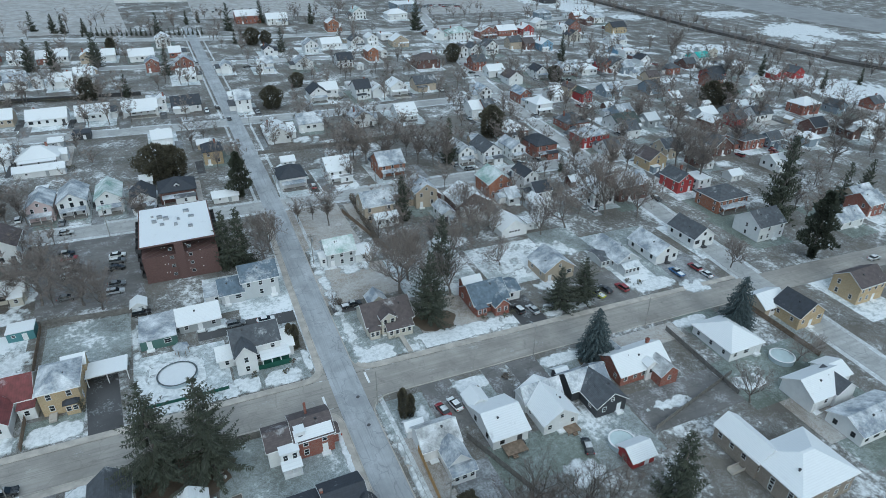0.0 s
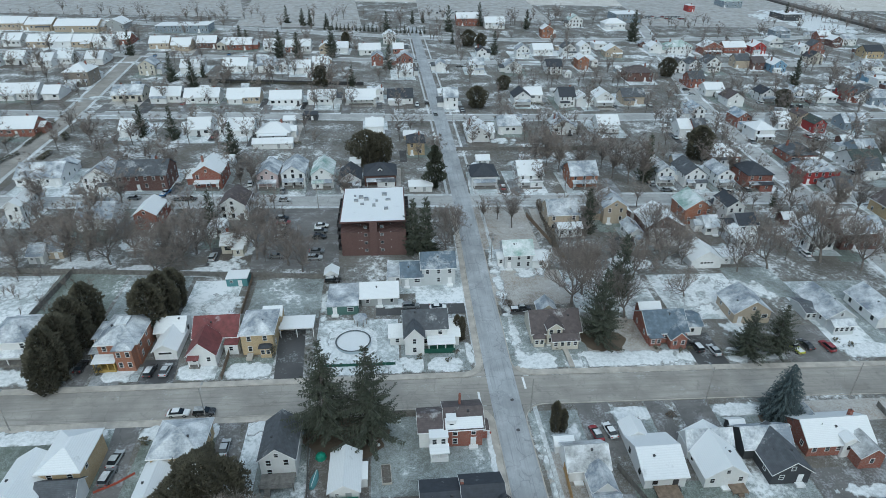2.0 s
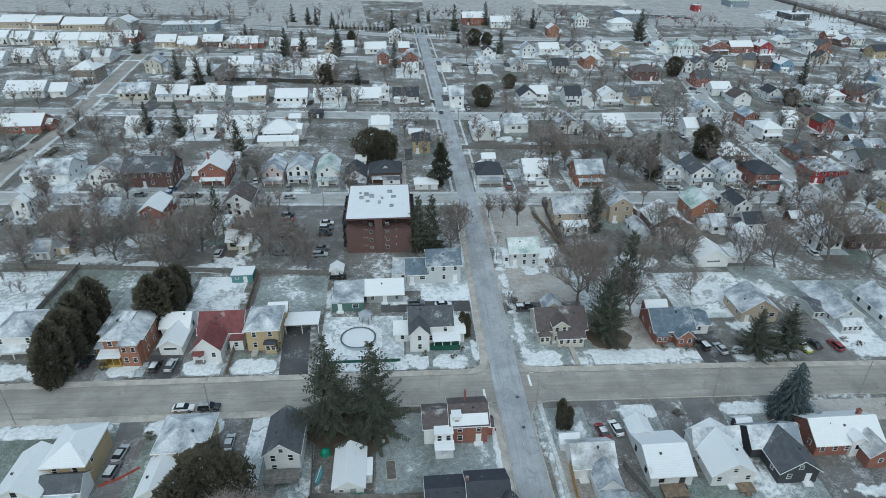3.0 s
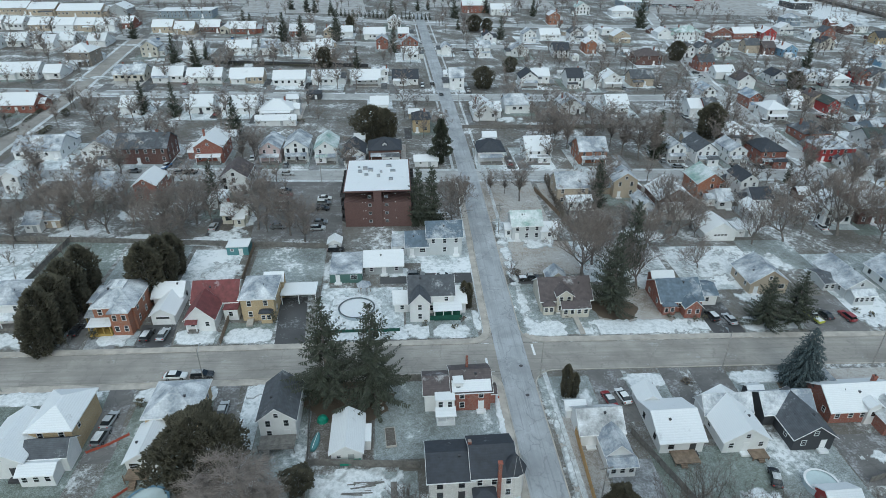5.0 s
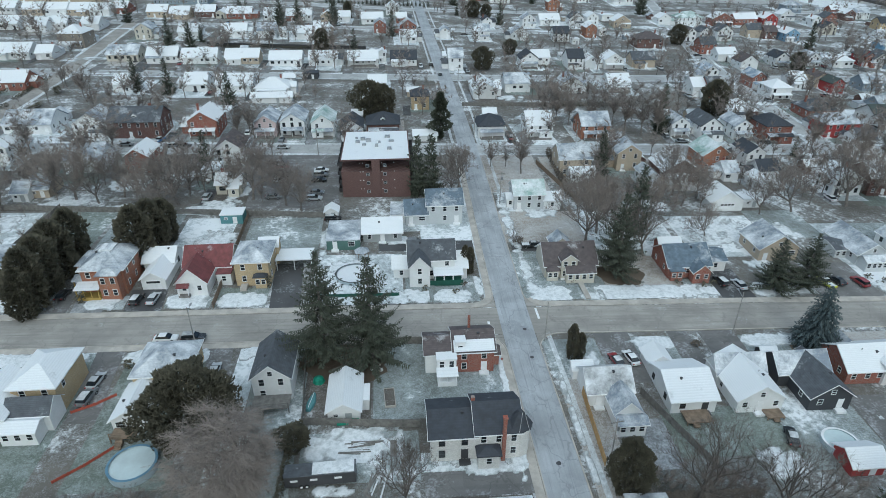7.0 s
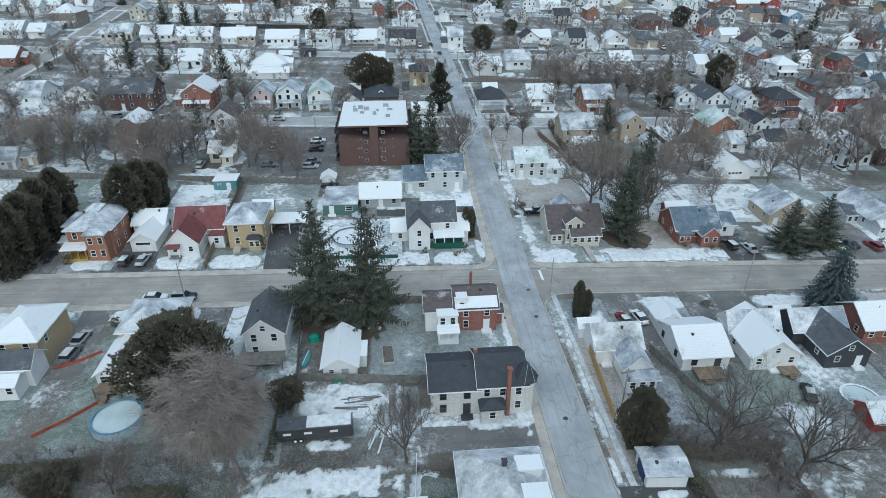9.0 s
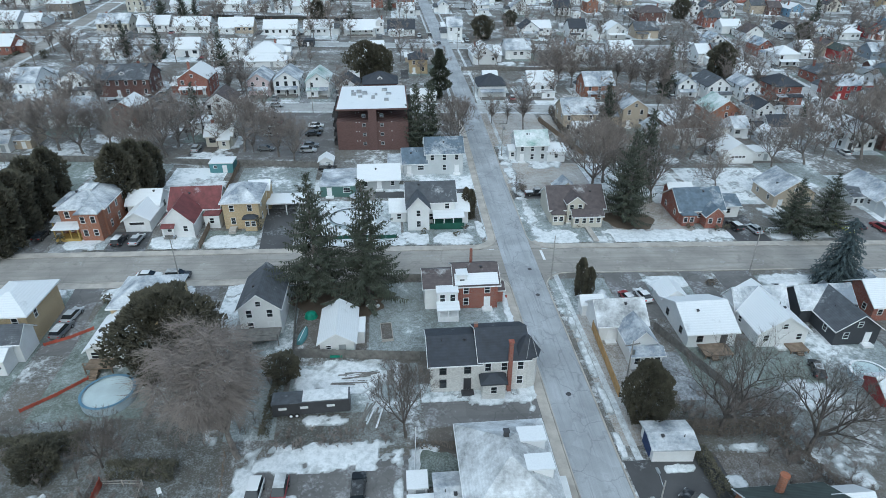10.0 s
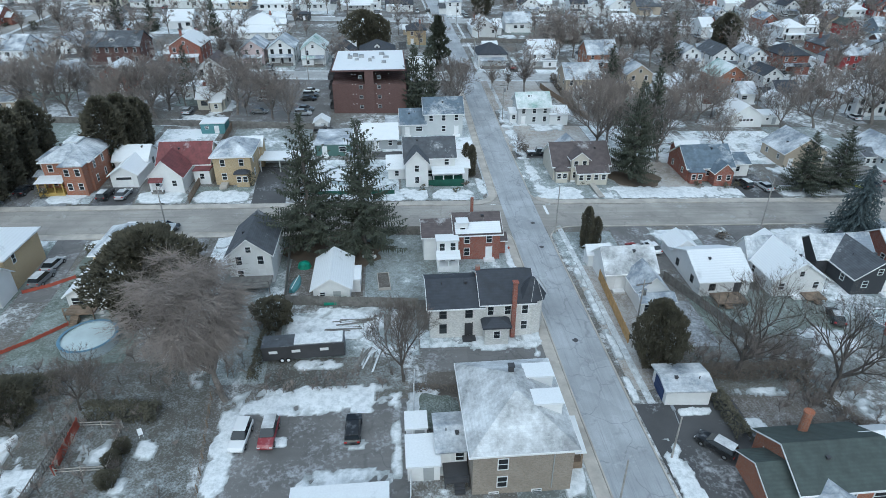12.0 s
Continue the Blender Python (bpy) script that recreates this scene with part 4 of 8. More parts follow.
def haze_tree(name, seed, height, radius, limbs, subs, blades, half, sides=4):
    """A leafless tree with rising limbs and a crown of many hair-thin twigs."""
    rng = random.Random(seed)
    e = thing(name, 0, 0, -500 - seed * 40)
    wood, fine = bmesh.new(), bmesh.new()
    r = height * 0.0135
    fork = Vector((rng.uniform(-0.3, 0.3), rng.uniform(-0.3, 0.3), height * rng.uniform(0.16, 0.24)))
    tube(wood, (0, 0, -0.6), fork, r * 1.25, r, sides + 2)
    start = rng.uniform(0, 6.28)
    for i in range(limbs):
        a = start + 2.4 * i + rng.uniform(-0.3, 0.3)
        g = (i + 0.5) / limbs
        reach = radius * (0.35 + 0.75 * math.sqrt(g)) * rng.uniform(0.75, 1.1)
        top = height * (1.0 - 0.42 * g * g) * rng.uniform(0.85, 1.0)
        tip = Vector((math.cos(a) * reach, math.sin(a) * reach, top))
        pts, p = [fork.copy()], fork
        for j in range(1, 6):
            f = j / 5
            q = fork.lerp(tip, f)
            q.x -= math.cos(a) * reach * 0.22 * math.sin(math.pi * f) - rng.uniform(-1, 1) * radius * 0.06
            q.y -= math.sin(a) * reach * 0.22 * math.sin(math.pi * f) - rng.uniform(-1, 1) * radius * 0.06
            tube(wood, p, q, r * 0.6 * (1 - f * 0.85) + 0.02, r * 0.6 * (1 - f * 0.85) + 0.012, sides)
            p = q
            pts.append(q)
        for j in range(1, 6):
            for k in range(subs):
                b = rng.uniform(0, 6.283)
                out = Vector((math.cos(b), math.sin(b), rng.uniform(0.2, 1.3))).normalized()
                end = pts[j] + out * radius * rng.uniform(0.22, 0.42)
                tube(wood, pts[j], end, r * 0.12 + 0.008, r * 0.04 + 0.006, 3)
                for m in range(blades):
                    q = pts[j].lerp(end, rng.uniform(0.25, 1.0))
                    d = (out * 0.7 + Vector((rng.uniform(-1, 1), rng.uniform(-1, 1), rng.uniform(-0.35, 1.1)))).normalized()
                    g2 = height * rng.uniform(0.06, 0.155)
                    w = d.orthogonal().normalized() * half * rng.uniform(0.6, 1.2)
                    v = [fine.verts.new(c) for c in (q - w, q + w, q + d * g2 * 0.5 + w * 0.8, q + d * g2)]
                    fine.faces.new((v[0], v[1], v[2]))
                    fine.faces.new((v[0], v[2], v[3]))
    part("trunk", wood, "bark", e)
    part("crown", fine, "twig", e)
    return e


def old_spruce(seed, height, radius, step, per, gap, mat="needle", tuft=1.0, low=0.05, power=0.72):
    """A tall spruce with long uneven limbs, hanging sprays and gaps between them."""
    rng = random.Random(seed)
    e = thing("spruce_tree", 0, 0, -500 - seed * 40)
    wood, crown = bmesh.new(), bmesh.new()
    tube(wood, (0, 0, -0.6), (0, 0, height * 0.98), height * 0.018, 0.03, 7)
    z = height * low
    while z < height * 0.985:
        f = z / height
        for k in range(max(3, round(per * (1 - 0.45 * f)))):
            a = rng.uniform(0, 6.283)
            lobe = 0.86 + 0.5 * noise.noise(Vector((math.cos(a) * 1.3 + seed, math.sin(a) * 1.3, f * 4.0)))
            L = max(0.35, radius * min(1.0, (1 - f) ** power * 1.02) * (0.72 + 1.5 * min(f, 0.2)) * lobe * rng.uniform(0.6, 1.12))
            d = Vector((math.cos(a), math.sin(a), 0))
            lift = -0.30 + 0.75 * f
            base = Vector((0, 0, z + rng.uniform(-0.5, 0.5) * step))
            n = max(2, int(L / gap))
            last = base
            for j in range(1, n + 1):
                g = j / n
                p = base + d * (L * g) + Vector((0, 0, L * (lift * g - 0.32 * g * (1 - g) + 0.10 * g * g * g)))
                if j == n or j == n // 2:
                    tube(wood, last, p, 0.045 * (1 - g) + 0.02, 0.012, 3)
                    last = p
                if g < 0.22 and f < 0.8:
                    continue
                size = (0.34 + 0.5 * (1 - g)) * (0.65 + 0.35 * (1 - f)) * height / 20 * tuft
                for s in (-1, 1):
                    side = d.cross(Vector((0, 0, 1))) * s
                    spray(crown, p, side * rng.uniform(0.6, 1.0) + d * rng.uniform(0.3, 0.9), size * rng.uniform(0.8, 1.4), rng, rng.uniform(0.1, 0.6), 0.22)
                    spray(crown, p, side * rng.uniform(0.2, 0.6) + d * 0.25 + Vector((0, 0, -0.9)), size * rng.uniform(0.6, 1.2), rng, 0.5, 0.2)
                if j == n:
                    spray(crown, p, d + Vector((0, 0, 0.1)), size * 1.3, rng, 0.0, 0.2)
        z += step * rng.uniform(0.8, 1.2)
    part("trunk", wood, "bark", e)
    part("crown", crown, mat, e)
    return e


def spray(bm, p, d, size, rng, droop=0.35, width=0.45):
    """A small ragged fan of needles from p along d."""
    d = Vector(d).normalized()
    s = d.cross(Vector((0, 0, 1)))
    if s.length < 0.01:
        s = Vector((1, 0, 0))
    s.normalize()
    tip = p + d * size + Vector((0, 0, -size * droop))
    a = p + s * size * width * rng.uniform(0.6, 1.1) + d * size * 0.45 + Vector((0, 0, -size * 0.22))
    c = p - s * size * width * rng.uniform(0.6, 1.1) + d * size * 0.45 + Vector((0, 0, -size * 0.22))
    v = [bm.verts.new(q) for q in (p + Vector((0, 0, 0.06)), a, tip, c)]
    bm.faces.new((v[0], v[1], v[2]))
    bm.faces.new((v[0], v[2], v[3]))


def conifer(seed, height, radius, rows, per, mat, ragged=0.3, low=0.08, power=0.8, tuft=1.0):
    rng = random.Random(seed)
    e = thing("spruce_tree", 0, 0, -500 - seed * 40)
    trunk, crown = bmesh.new(), bmesh.new()
    tube(trunk, (0, 0, -0.2), (0, 0, height * 0.97), height * 0.017, 0.03, 7)
    for i in range(rows):
        f = i / (rows - 1)
        z = height * (low + (1 - low) * f)
        reach = radius * (1 - f) ** power * (0.8 + 0.35 * noise.noise(Vector((f * 9, seed, 0)))) + 0.25
        count = max(4, int(per * (1 - f * 0.65)))
        start = rng.uniform(0, 6.28)
        for k in range(count):
            a = start + 6.283 * k / count + rng.uniform(-0.25, 0.25)
            L = reach * rng.uniform(1 - ragged, 1.12)
            d = Vector((math.cos(a), math.sin(a), 0))
            base = Vector((0, 0, z + rng.uniform(-0.3, 0.3)))
            n = max(2, int(L / (0.5 * tuft)))
            for j in range(n):
                g = (j + 0.6) / n
                p = base + d * (L * g) + Vector((0, 0, -0.28 * L * g * g + 0.1 * L * g))
                size = 0.95 * (1 - 0.45 * g) * (0.6 + 0.4 * (1 - f)) * height / 16 * tuft + 0.18
                spray(crown, p, d + Vector((rng.uniform(-0.5, 0.5), rng.uniform(-0.5, 0.5), 0)), size, rng, rng.uniform(0.2, 0.9), 0.28)
                for s in (-1, 1):
                    w = d.cross(Vector((0, 0, 1))) * s
                    spray(crown, p, w + d * rng.uniform(0.1, 0.8), size * 0.8, rng, rng.uniform(0.4, 1.1), 0.26)
    part("trunk", trunk, "bark", e)
    part("crown", crown, mat, e)
    return e


def leafy(name, seed, height, outline, mat, count, size, rough=0.3):
    """An evergreen whose crown of small tufts fills outline(f, angle), the radius at the height f."""
    rng = random.Random(seed)
    e = thing(name, 0, 0, -500 - seed * 40)
    trunk, crown = bmesh.new(), bmesh.new()
    tube(trunk, (0, 0, -0.2), (0, 0, height * 0.8), height * 0.02, 0.05, 6)
    for i in range(count):
        f = rng.uniform(0.02, 1.0)
        a = rng.uniform(0, 6.283)
        lump = 1 + rough * noise.noise(Vector((math.cos(a) * 1.6 + seed, math.sin(a) * 1.6, f * 3.5)))
        lump += 0.5 * rough * noise.noise(Vector((math.cos(a) * 4.5, math.sin(a) * 4.5 + seed, f * 9)))
        r = outline(f) * lump * math.sqrt(rng.uniform(0.55, 1.0))
        p = Vector((math.cos(a) * r, math.sin(a) * r, f * height))
        d = Vector((math.cos(a), math.sin(a), rng.uniform(0.2, 1.4)))
        for k in range(3):
            spray(crown, p, d + Vector((rng.uniform(-0.8, 0.8), rng.uniform(-0.8, 0.8), rng.uniform(-0.4, 0.6))), size * rng.uniform(0.6, 1.2), rng, rng.uniform(-0.3, 0.3), 0.24)
    part("trunk", trunk, "bark", e)
    part("crown", crown, mat, e)
    return e


def dome(f):
    return 4.6 * math.sqrt(max(0.0, 1 - (2 * f - 0.95) ** 2 / 1.1)) + 0.1


def column(f):
    return 1.95 * math.sqrt(1 - max(0.0, (f - 0.5) / 0.5) ** 2) * min(1, 0.8 + 0.5 * f) + 0.1


PROTO = {
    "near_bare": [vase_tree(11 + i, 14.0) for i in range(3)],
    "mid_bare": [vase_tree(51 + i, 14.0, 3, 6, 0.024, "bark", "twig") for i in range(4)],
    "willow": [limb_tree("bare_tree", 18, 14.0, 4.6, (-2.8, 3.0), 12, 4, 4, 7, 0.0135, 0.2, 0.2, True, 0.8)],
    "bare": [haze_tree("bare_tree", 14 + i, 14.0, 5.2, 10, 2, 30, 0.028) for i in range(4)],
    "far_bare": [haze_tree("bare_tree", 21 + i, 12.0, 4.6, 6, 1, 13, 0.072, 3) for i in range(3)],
    "brush": [bare_tree("bare_tree", 25 + i, 3.0, 1, 1.3, 4, 4, 0.010) for i in range(3)],
    "spruce": [old_spruce(31, 18, 5.0, 0.75, 8, 0.5, tuft=2.2), old_spruce(32, 18, 4.4, 0.75, 8, 0.5, tuft=2.2), old_spruce(33, 18, 4.4, 0.9, 7, 0.6, tuft=2.4)],
    "big_spruce": [old_spruce(35, 18, 7.2, 0.46, 8, 0.33, tuft=1.35, low=0.13, power=0.9), old_spruce(36, 18, 7.0, 0.46, 8, 0.33, tuft=1.35, low=0.13, power=0.9)],
    "bluespruce": [conifer(34, 14, 5.4, 32, 19, "needle_blue", 0.2, 0.03, 0.55)],
    "cedar": [leafy("cedar_tree", 41 + 10 * i, 10, column, "cedar_leaf", 2600, 0.6, 0.6) for i in range(2)],
    "globe": [leafy("evergreen_tree", 42 + 10 * i, 10, dome, "cedar_leaf", 2600, 0.8, 0.7) for i in range(2)],
    "big_globe": [leafy("evergreen_tree", 45, 10, dome, "cedar_leaf", 12500, 0.48, 0.85)],
    "pine": [leafy("pine_tree", 43, 16, lambda f: 0.3 if f < 0.2 else 4.6 * (1 - f) ** 0.6 * (0.75 + 0.35 * math.sin(f * 26)) + 0.2, "needle", 2000, 0.95)],
}
LABEL = {"mid_bare": "broad leafless deciduous tree with forking limbs", "willow": "leaning willow-like leafless tree with a dense grey crown", "bare": "leafless deciduous tree with fine grey-brown twigs", "far_bare": "leafless deciduous tree with fine grey-brown twigs", "brush": "leafless shrub", "near_bare": "tall leafless deciduous tree with fine grey-brown twigs", "big_spruce": "broad dark green spruce with long drooping branches", "big_globe": "broad dark evergreen with a lumpy rounded crown", "spruce": "tall dark green spruce with drooping branches", "bluespruce": "dense conical blue spruce",
         "cedar": "dense dark green columnar cedar", "globe": "broad dark evergreen with a rounded crown", "pine": "open-crowned dark green pine"}
SIZE = {"mid_bare": 14, "brush": 3, "willow": 14, "near_bare": 14, "big_spruce": 18, "big_globe": 10, "bare": 14, "far_bare": 12, "spruce": 18, "bluespruce": 14, "cedar": 10, "globe": 10, "pine": 16}
for k, group in PROTO.items():
    for e in group:
        tagged(e, LABEL[k], "tree")


def tree(kind, x, y, h, wide=1.0, pick=None, turn=None):
    """One tree of a kind, h metres high."""
    rng = random.Random(int(x * 13 + y * 29 + 5))
    stock = PROTO[kind]
    i = rng.randrange(len(stock)) if pick is None else pick
    proto = stock[i]
    s = h / SIZE[kind]
    m = pose(x, y, lie(x, y), 0, 0, rng.uniform(0, 360) if turn is None else turn)
    ob = copy_thing(proto, m)
    ob.scale = (s * wide, s * wide, s)
    if kind == "cedar" and x < -40:
        tagged(ob, LABEL[kind], "tree", "cedars between the yards")
    return ob


def woodland(name, spots, stock, tall, label):
    """Many alike trees too far or too tangled to count, as one mesh: spots are (x, y, height)."""
    rng = random.Random(len(spots))
    spots = list(spots)
    for piece, mat in (("trunk", "bark"), ("crown", "twig")):
        co, faces, base = [], [], 0
        for x, y, h in spots:
            e = PROTO[stock][rng.randrange(len(PROTO[stock]))]
            me = [o for o in e.children if o.name.startswith(piece)][0].data
            v = np.empty(len(me.vertices) * 3)
            me.vertices.foreach_get("co", v)
            v = v.reshape(-1, 3)
            k, a = h / tall, rng.uniform(0, 6.283)
            c, s = math.cos(a) * k, math.sin(a) * k
            co.append(np.column_stack((v[:, 0] * c - v[:, 1] * s + x, v[:, 0] * s + v[:, 1] * c + y, v[:, 2] * k + lie(x, y))))
            faces += [[i + base for i in p.vertices] for p in me.polygons]
            base += len(me.vertices)
        me = bpy.data.meshes.new(name)
        me.from_pydata(np.concatenate(co).tolist(), [], faces)
        tagged(part(name, me, mat), label, "trees", kind="stuff")


# ---- cars ----
def rounded_shell(bm, profile, w0, w1):
    """A body drawn out across from a side outline of (x, z, narrowing), its flanks tucked in by the narrowing."""
    left = [bm.verts.new((x, -w0 * k, z)) for x, z, k in profile]
    right = [bm.verts.new((x, w0 * k, z)) for x, z, k in profile]
    n = len(profile)
    for i in range(n):
        j = (i + 1) % n
        bm.faces.new((left[i], right[i], right[j], left[j]))
    bm.faces.new(left)
    bm.faces.new(right[::-1])
    bmesh.ops.recalc_face_normals(bm, faces=bm.faces)
    bmesh.ops.bevel(bm, geom=[e for e in bm.edges if e.calc_face_angle(0) > 0.7], offset=0.06, segments=2, affect="EDGES")


def car_proto(style, seed):
    e = thing("car", 0, 0, -900 - seed * 20)
    bm = bmesh.new()
    if style == "sedan":
        L, roof, top = 4.6, 1.44, [(-1.85, 0.92), (-1.15, 1.40), (0.3, 1.43), (1.2, 0.91)]
        prof = [(-2.28, 0.35, .94), (-2.3, 0.78, .96), (-2.1, 0.93, .97), (1.05, 0.90, .99), (2.15, 0.74, .95), (2.3, 0.55, .92), (2.26, 0.33, .92)]
    elif style == "suv":
        L, roof, top = 4.6, 1.68, [(-2.15, 1.02), (-1.95, 1.62), (0.25, 1.66), (1.1, 1.02)]
        prof = [(-2.26, 0.38, .95), (-2.28, 0.9, .97), (-2.15, 1.04, .98), (1.1, 1.02, .99), (2.1, 0.92, .95), (2.3, 0.7, .93), (2.26, 0.38, .93)]
    else:
        L, roof, top = 5.5, 1.8, [(-0.55, 1.08), (-0.35, 1.74), (1.0, 1.78), (1.75, 1.08)]
        prof = [(-2.7, 0.5, .97), (-2.72, 1.06, .99), (1.75, 1.08, .99), (2.6, 1.0, .96), (2.75, 0.75, .95), (2.7, 0.45, .95)]
    rounded_shell(bm, prof, 0.9, 0.9)
    part("body", bm, "paint_white", e)
    bm = bmesh.new()
    rounded_shell(bm, [(x, z, 0.93 if z < 1.2 and i in (0, 3) else 0.74) for i, (x, z) in enumerate(top)], 0.9, 0.9)
    cabin = part("cabin", bm, "glass", e, "dark tinted glass")
    bm = bmesh.new()
    xs = [p[0] for p in top]
    zt = top[1][1]
    box(bm, xs[1] - 0.02, xs[2] + 0.02, -0.685, 0.685, zt - 0.01, zt + 0.055)
    bmesh.ops.bevel(bm, geom=list(bm.edges), offset=0.025, segments=1, affect="EDGES")
    part("car_roof", bm, "paint_white", e)
    if style == "pickup":
        part("bed", boxes((-2.55, -0.7, -0.72, 0.72, 1.05, 1.09)), "snow_pile", e, "truck bed with snow")
    for sx in (-1, 1):
        for sy in (-1, 1):
            bm = bmesh.new()
            tube(bm, (0, -0.11, 0), (0, 0.11, 0), 0.33, 0.33, 14)
            wheel = part("wheel", bm, "tyre", e)
            wheel.location = (sx * L * 0.295, sy * 0.80, 0.33)
            bm = bmesh.new()
            tube(bm, (0, sy * 0.10, 0), (0, sy * 0.125, 0), 0.2, 0.18, 10)
            part("rim", bm, "steel", wheel)
    fx, rx = prof[-2][0], prof[1][0]
    for sy in (-1, 1):
        part("headlight", boxes((fx - 0.18, fx - 0.015, sy * 0.68 - 0.15, sy * 0.68 + 0.15, 0.62, 0.76)), "head_lamp", e)
        part("tail_light", boxes((rx + 0.0, rx + 0.16, sy * 0.70 - 0.14, sy * 0.70 + 0.14, 0.74, 0.9)), "tail_lamp", e)
    return e


CARS = {s: car_proto(s, i) for i, s in enumerate(("sedan", "suv", "pickup"))}
PAINTED = {}
KINDS = {"sedan": "sedan", "suv": "sport utility vehicle", "pickup": "pickup truck"}
HUES = {"white": "white", "black": "black", "silver": "silver", "grey": "dark grey", "red": "red", "maroon": "dark red", "blue": "blue", "lime": "yellow-green"}


def car(x, y, style, hue, rz, z=0.05):
    """A parked car; far off it has neither rims nor lamps of its own."""
    ob = copy_thing(CARS[style], pose(x, y, z + lie(x, y), 0, 0, rz))
    if y > 170:
        for o in [o for o in ob.children_recursive if o.name.startswith(("rim", "headlight", "tail_light"))]:
            bpy.data.objects.remove(o)
    for o in ob.children:
        if o.name.startswith("car_roof") and hue in ("black", "grey", "red", "maroon", "lime", "blue") and int(x * 7 + y) % 4:
            if "rimed" not in PAINTED:
                PAINTED["rimed"] = {}
            key = o.data.name.split("#")[0]
            if key not in PAINTED["rimed"]:
                me = o.data.copy()
                me.materials[0] = MATS["thinsnow"]
                PAINTED["rimed"][key] = me
            o.data = PAINTED["rimed"][key]
        elif o.name.startswith(("body", "car_roof")):
            key = (o.data.name.split("#")[0], hue)
            if key not in PAINTED:
                me = o.data.copy()
                me.materials[0] = MATS["paint_" + hue]
                PAINTED[key] = me
            o.data = PAINTED[key]
    return tagged(ob, HUES[hue] + " parked " + KINDS[style] + " with frost on it", "car", "parked cars")


# ---- yard things ----
def fence(x0, y0, x1, y1, h=1.5, mat="grey_wood", label="weathered grey board fence between the yards"):
    """A board fence of posts and panels from one point to the other."""
    L = math.hypot(x1 - x0, y1 - y0)
    n = max(1, round(L / 2.4))
    e = thing("fence", x0, y0, 0, 0, label, "fence")
    e.matrix_world = pose(x0, y0, lie(x0, y0), 0, -math.degrees(math.atan2(lie(x1, y1) - lie(x0, y0), L)), math.degrees(math.atan2(y1 - y0, x1 - x0)))
    s = L / n
    post = mesh_of("post", boxes((-0.06, 0.06, -0.06, 0.06, -0.2, h + 0.12)))
    bm = bmesh.new()
    k = max(3, int(s / 0.3))
    front, rear = [], []
    for i in range(k):
        u0, u1 = 0.07 + i * (s - 0.14) / k, 0.07 + (i + 1) * (s - 0.14) / k
        for u, dy in ((u0, 0.012), (u0 + 0.02, -0.02), (u1 - 0.02, -0.02)):
            front.append((u, dy, h + 0.03 * ((i * 7) % 3)))
    front.append((s - 0.07, 0.012, h))
    low = [bm.verts.new((u, dy, 0.06)) for u, dy, z in front]
    top = [bm.verts.new((u, dy, z)) for u, dy, z in front]
    blow = [bm.verts.new((u, 0.03, 0.06)) for u, dy, z in front]
    btop = [bm.verts.new((u, 0.03, z)) for u, dy, z in front]
    for i in range(len(front) - 1):
        bm.faces.new((low[i], low[i + 1], top[i + 1], top[i]))
        bm.faces.new((top[i], top[i + 1], btop[i + 1], btop[i]))
        bm.faces.new((btop[i], btop[i + 1], blow[i + 1], blow[i]))
    panel = mesh_of("panel", bm)
    post.materials.append(MATS[mat])
    panel.materials.append(MATS[mat])
    for i in range(n + 1):
        part("post", post, None, e).location = (i * s, 0, 0)
        if i < n:
            part("panel", panel, None, e).location = (i * s, 0, 0)
    return e


def rail_fence(x0, y0, x1, y1, h=1.2, mat="wood", label="thin post and rail fence"):
    """Posts with three thin rails, open between."""
    L = math.hypot(x1 - x0, y1 - y0)
    n = max(1, round(L / 2.2))
    e = thing("fence", x0, y0, 0, 0, label, "fence")
    e.matrix_world = pose(x0, y0, lie(x0, y0), 0, -math.degrees(math.atan2(lie(x1, y1) - lie(x0, y0), L)), math.degrees(math.atan2(y1 - y0, x1 - x0)))
    post = mesh_of("post", boxes((-0.05, 0.05, -0.05, 0.05, -0.2, h + 0.1)))
    for i in range(n + 1):
        part("post", post, mat, e).location = (i * L / n, 0, 0)
    for z in (0.3, 0.6, 0.95):
        part("rail", boxes((0, L, -0.015, 0.015, h * z - 0.02, h * z + 0.02)), mat, e)
    return e


def lattice_fence(x0, y0, x1, y1, h):
    """Posts with a leaning lattice of thin crossed laths between two rails."""
    L = math.hypot(x1 - x0, y1 - y0)
    e = thing("fence", x0, y0, 0, 0, "grey weathered lattice fence beside a small pen", "fence")
    e.matrix_world = pose(x0, y0, lie(x0, y0), 0, -math.degrees(math.atan2(lie(x1, y1) - lie(x0, y0), L)), math.degrees(math.atan2(y1 - y0, x1 - x0)))
    n = round(L / 2.0)
    for i in range(n + 1):
        part("post", boxes((i * L / n - 0.06, i * L / n + 0.06, -0.06, 0.06, -0.2, h + 0.1)), "grey_wood", e)
    for z in (0.12, h):
        part("rail", boxes((0, L, -0.04, 0.04, z - 0.05, z + 0.05)), "grey_wood", e)
    bm = bmesh.new()
    for i in range(int(L / 0.42)):
        u = 0.2 + i * 0.42
        for a, b, dy in ((u, u + 0.7, 0.02), (u + 0.7, u, -0.02)):
            tube(bm, (min(a, L), dy, 0.12), (min(b, L), dy, h), 0.035, 0.035, 4)
    part("lattice", bm, "grey_wood", e)
    return e


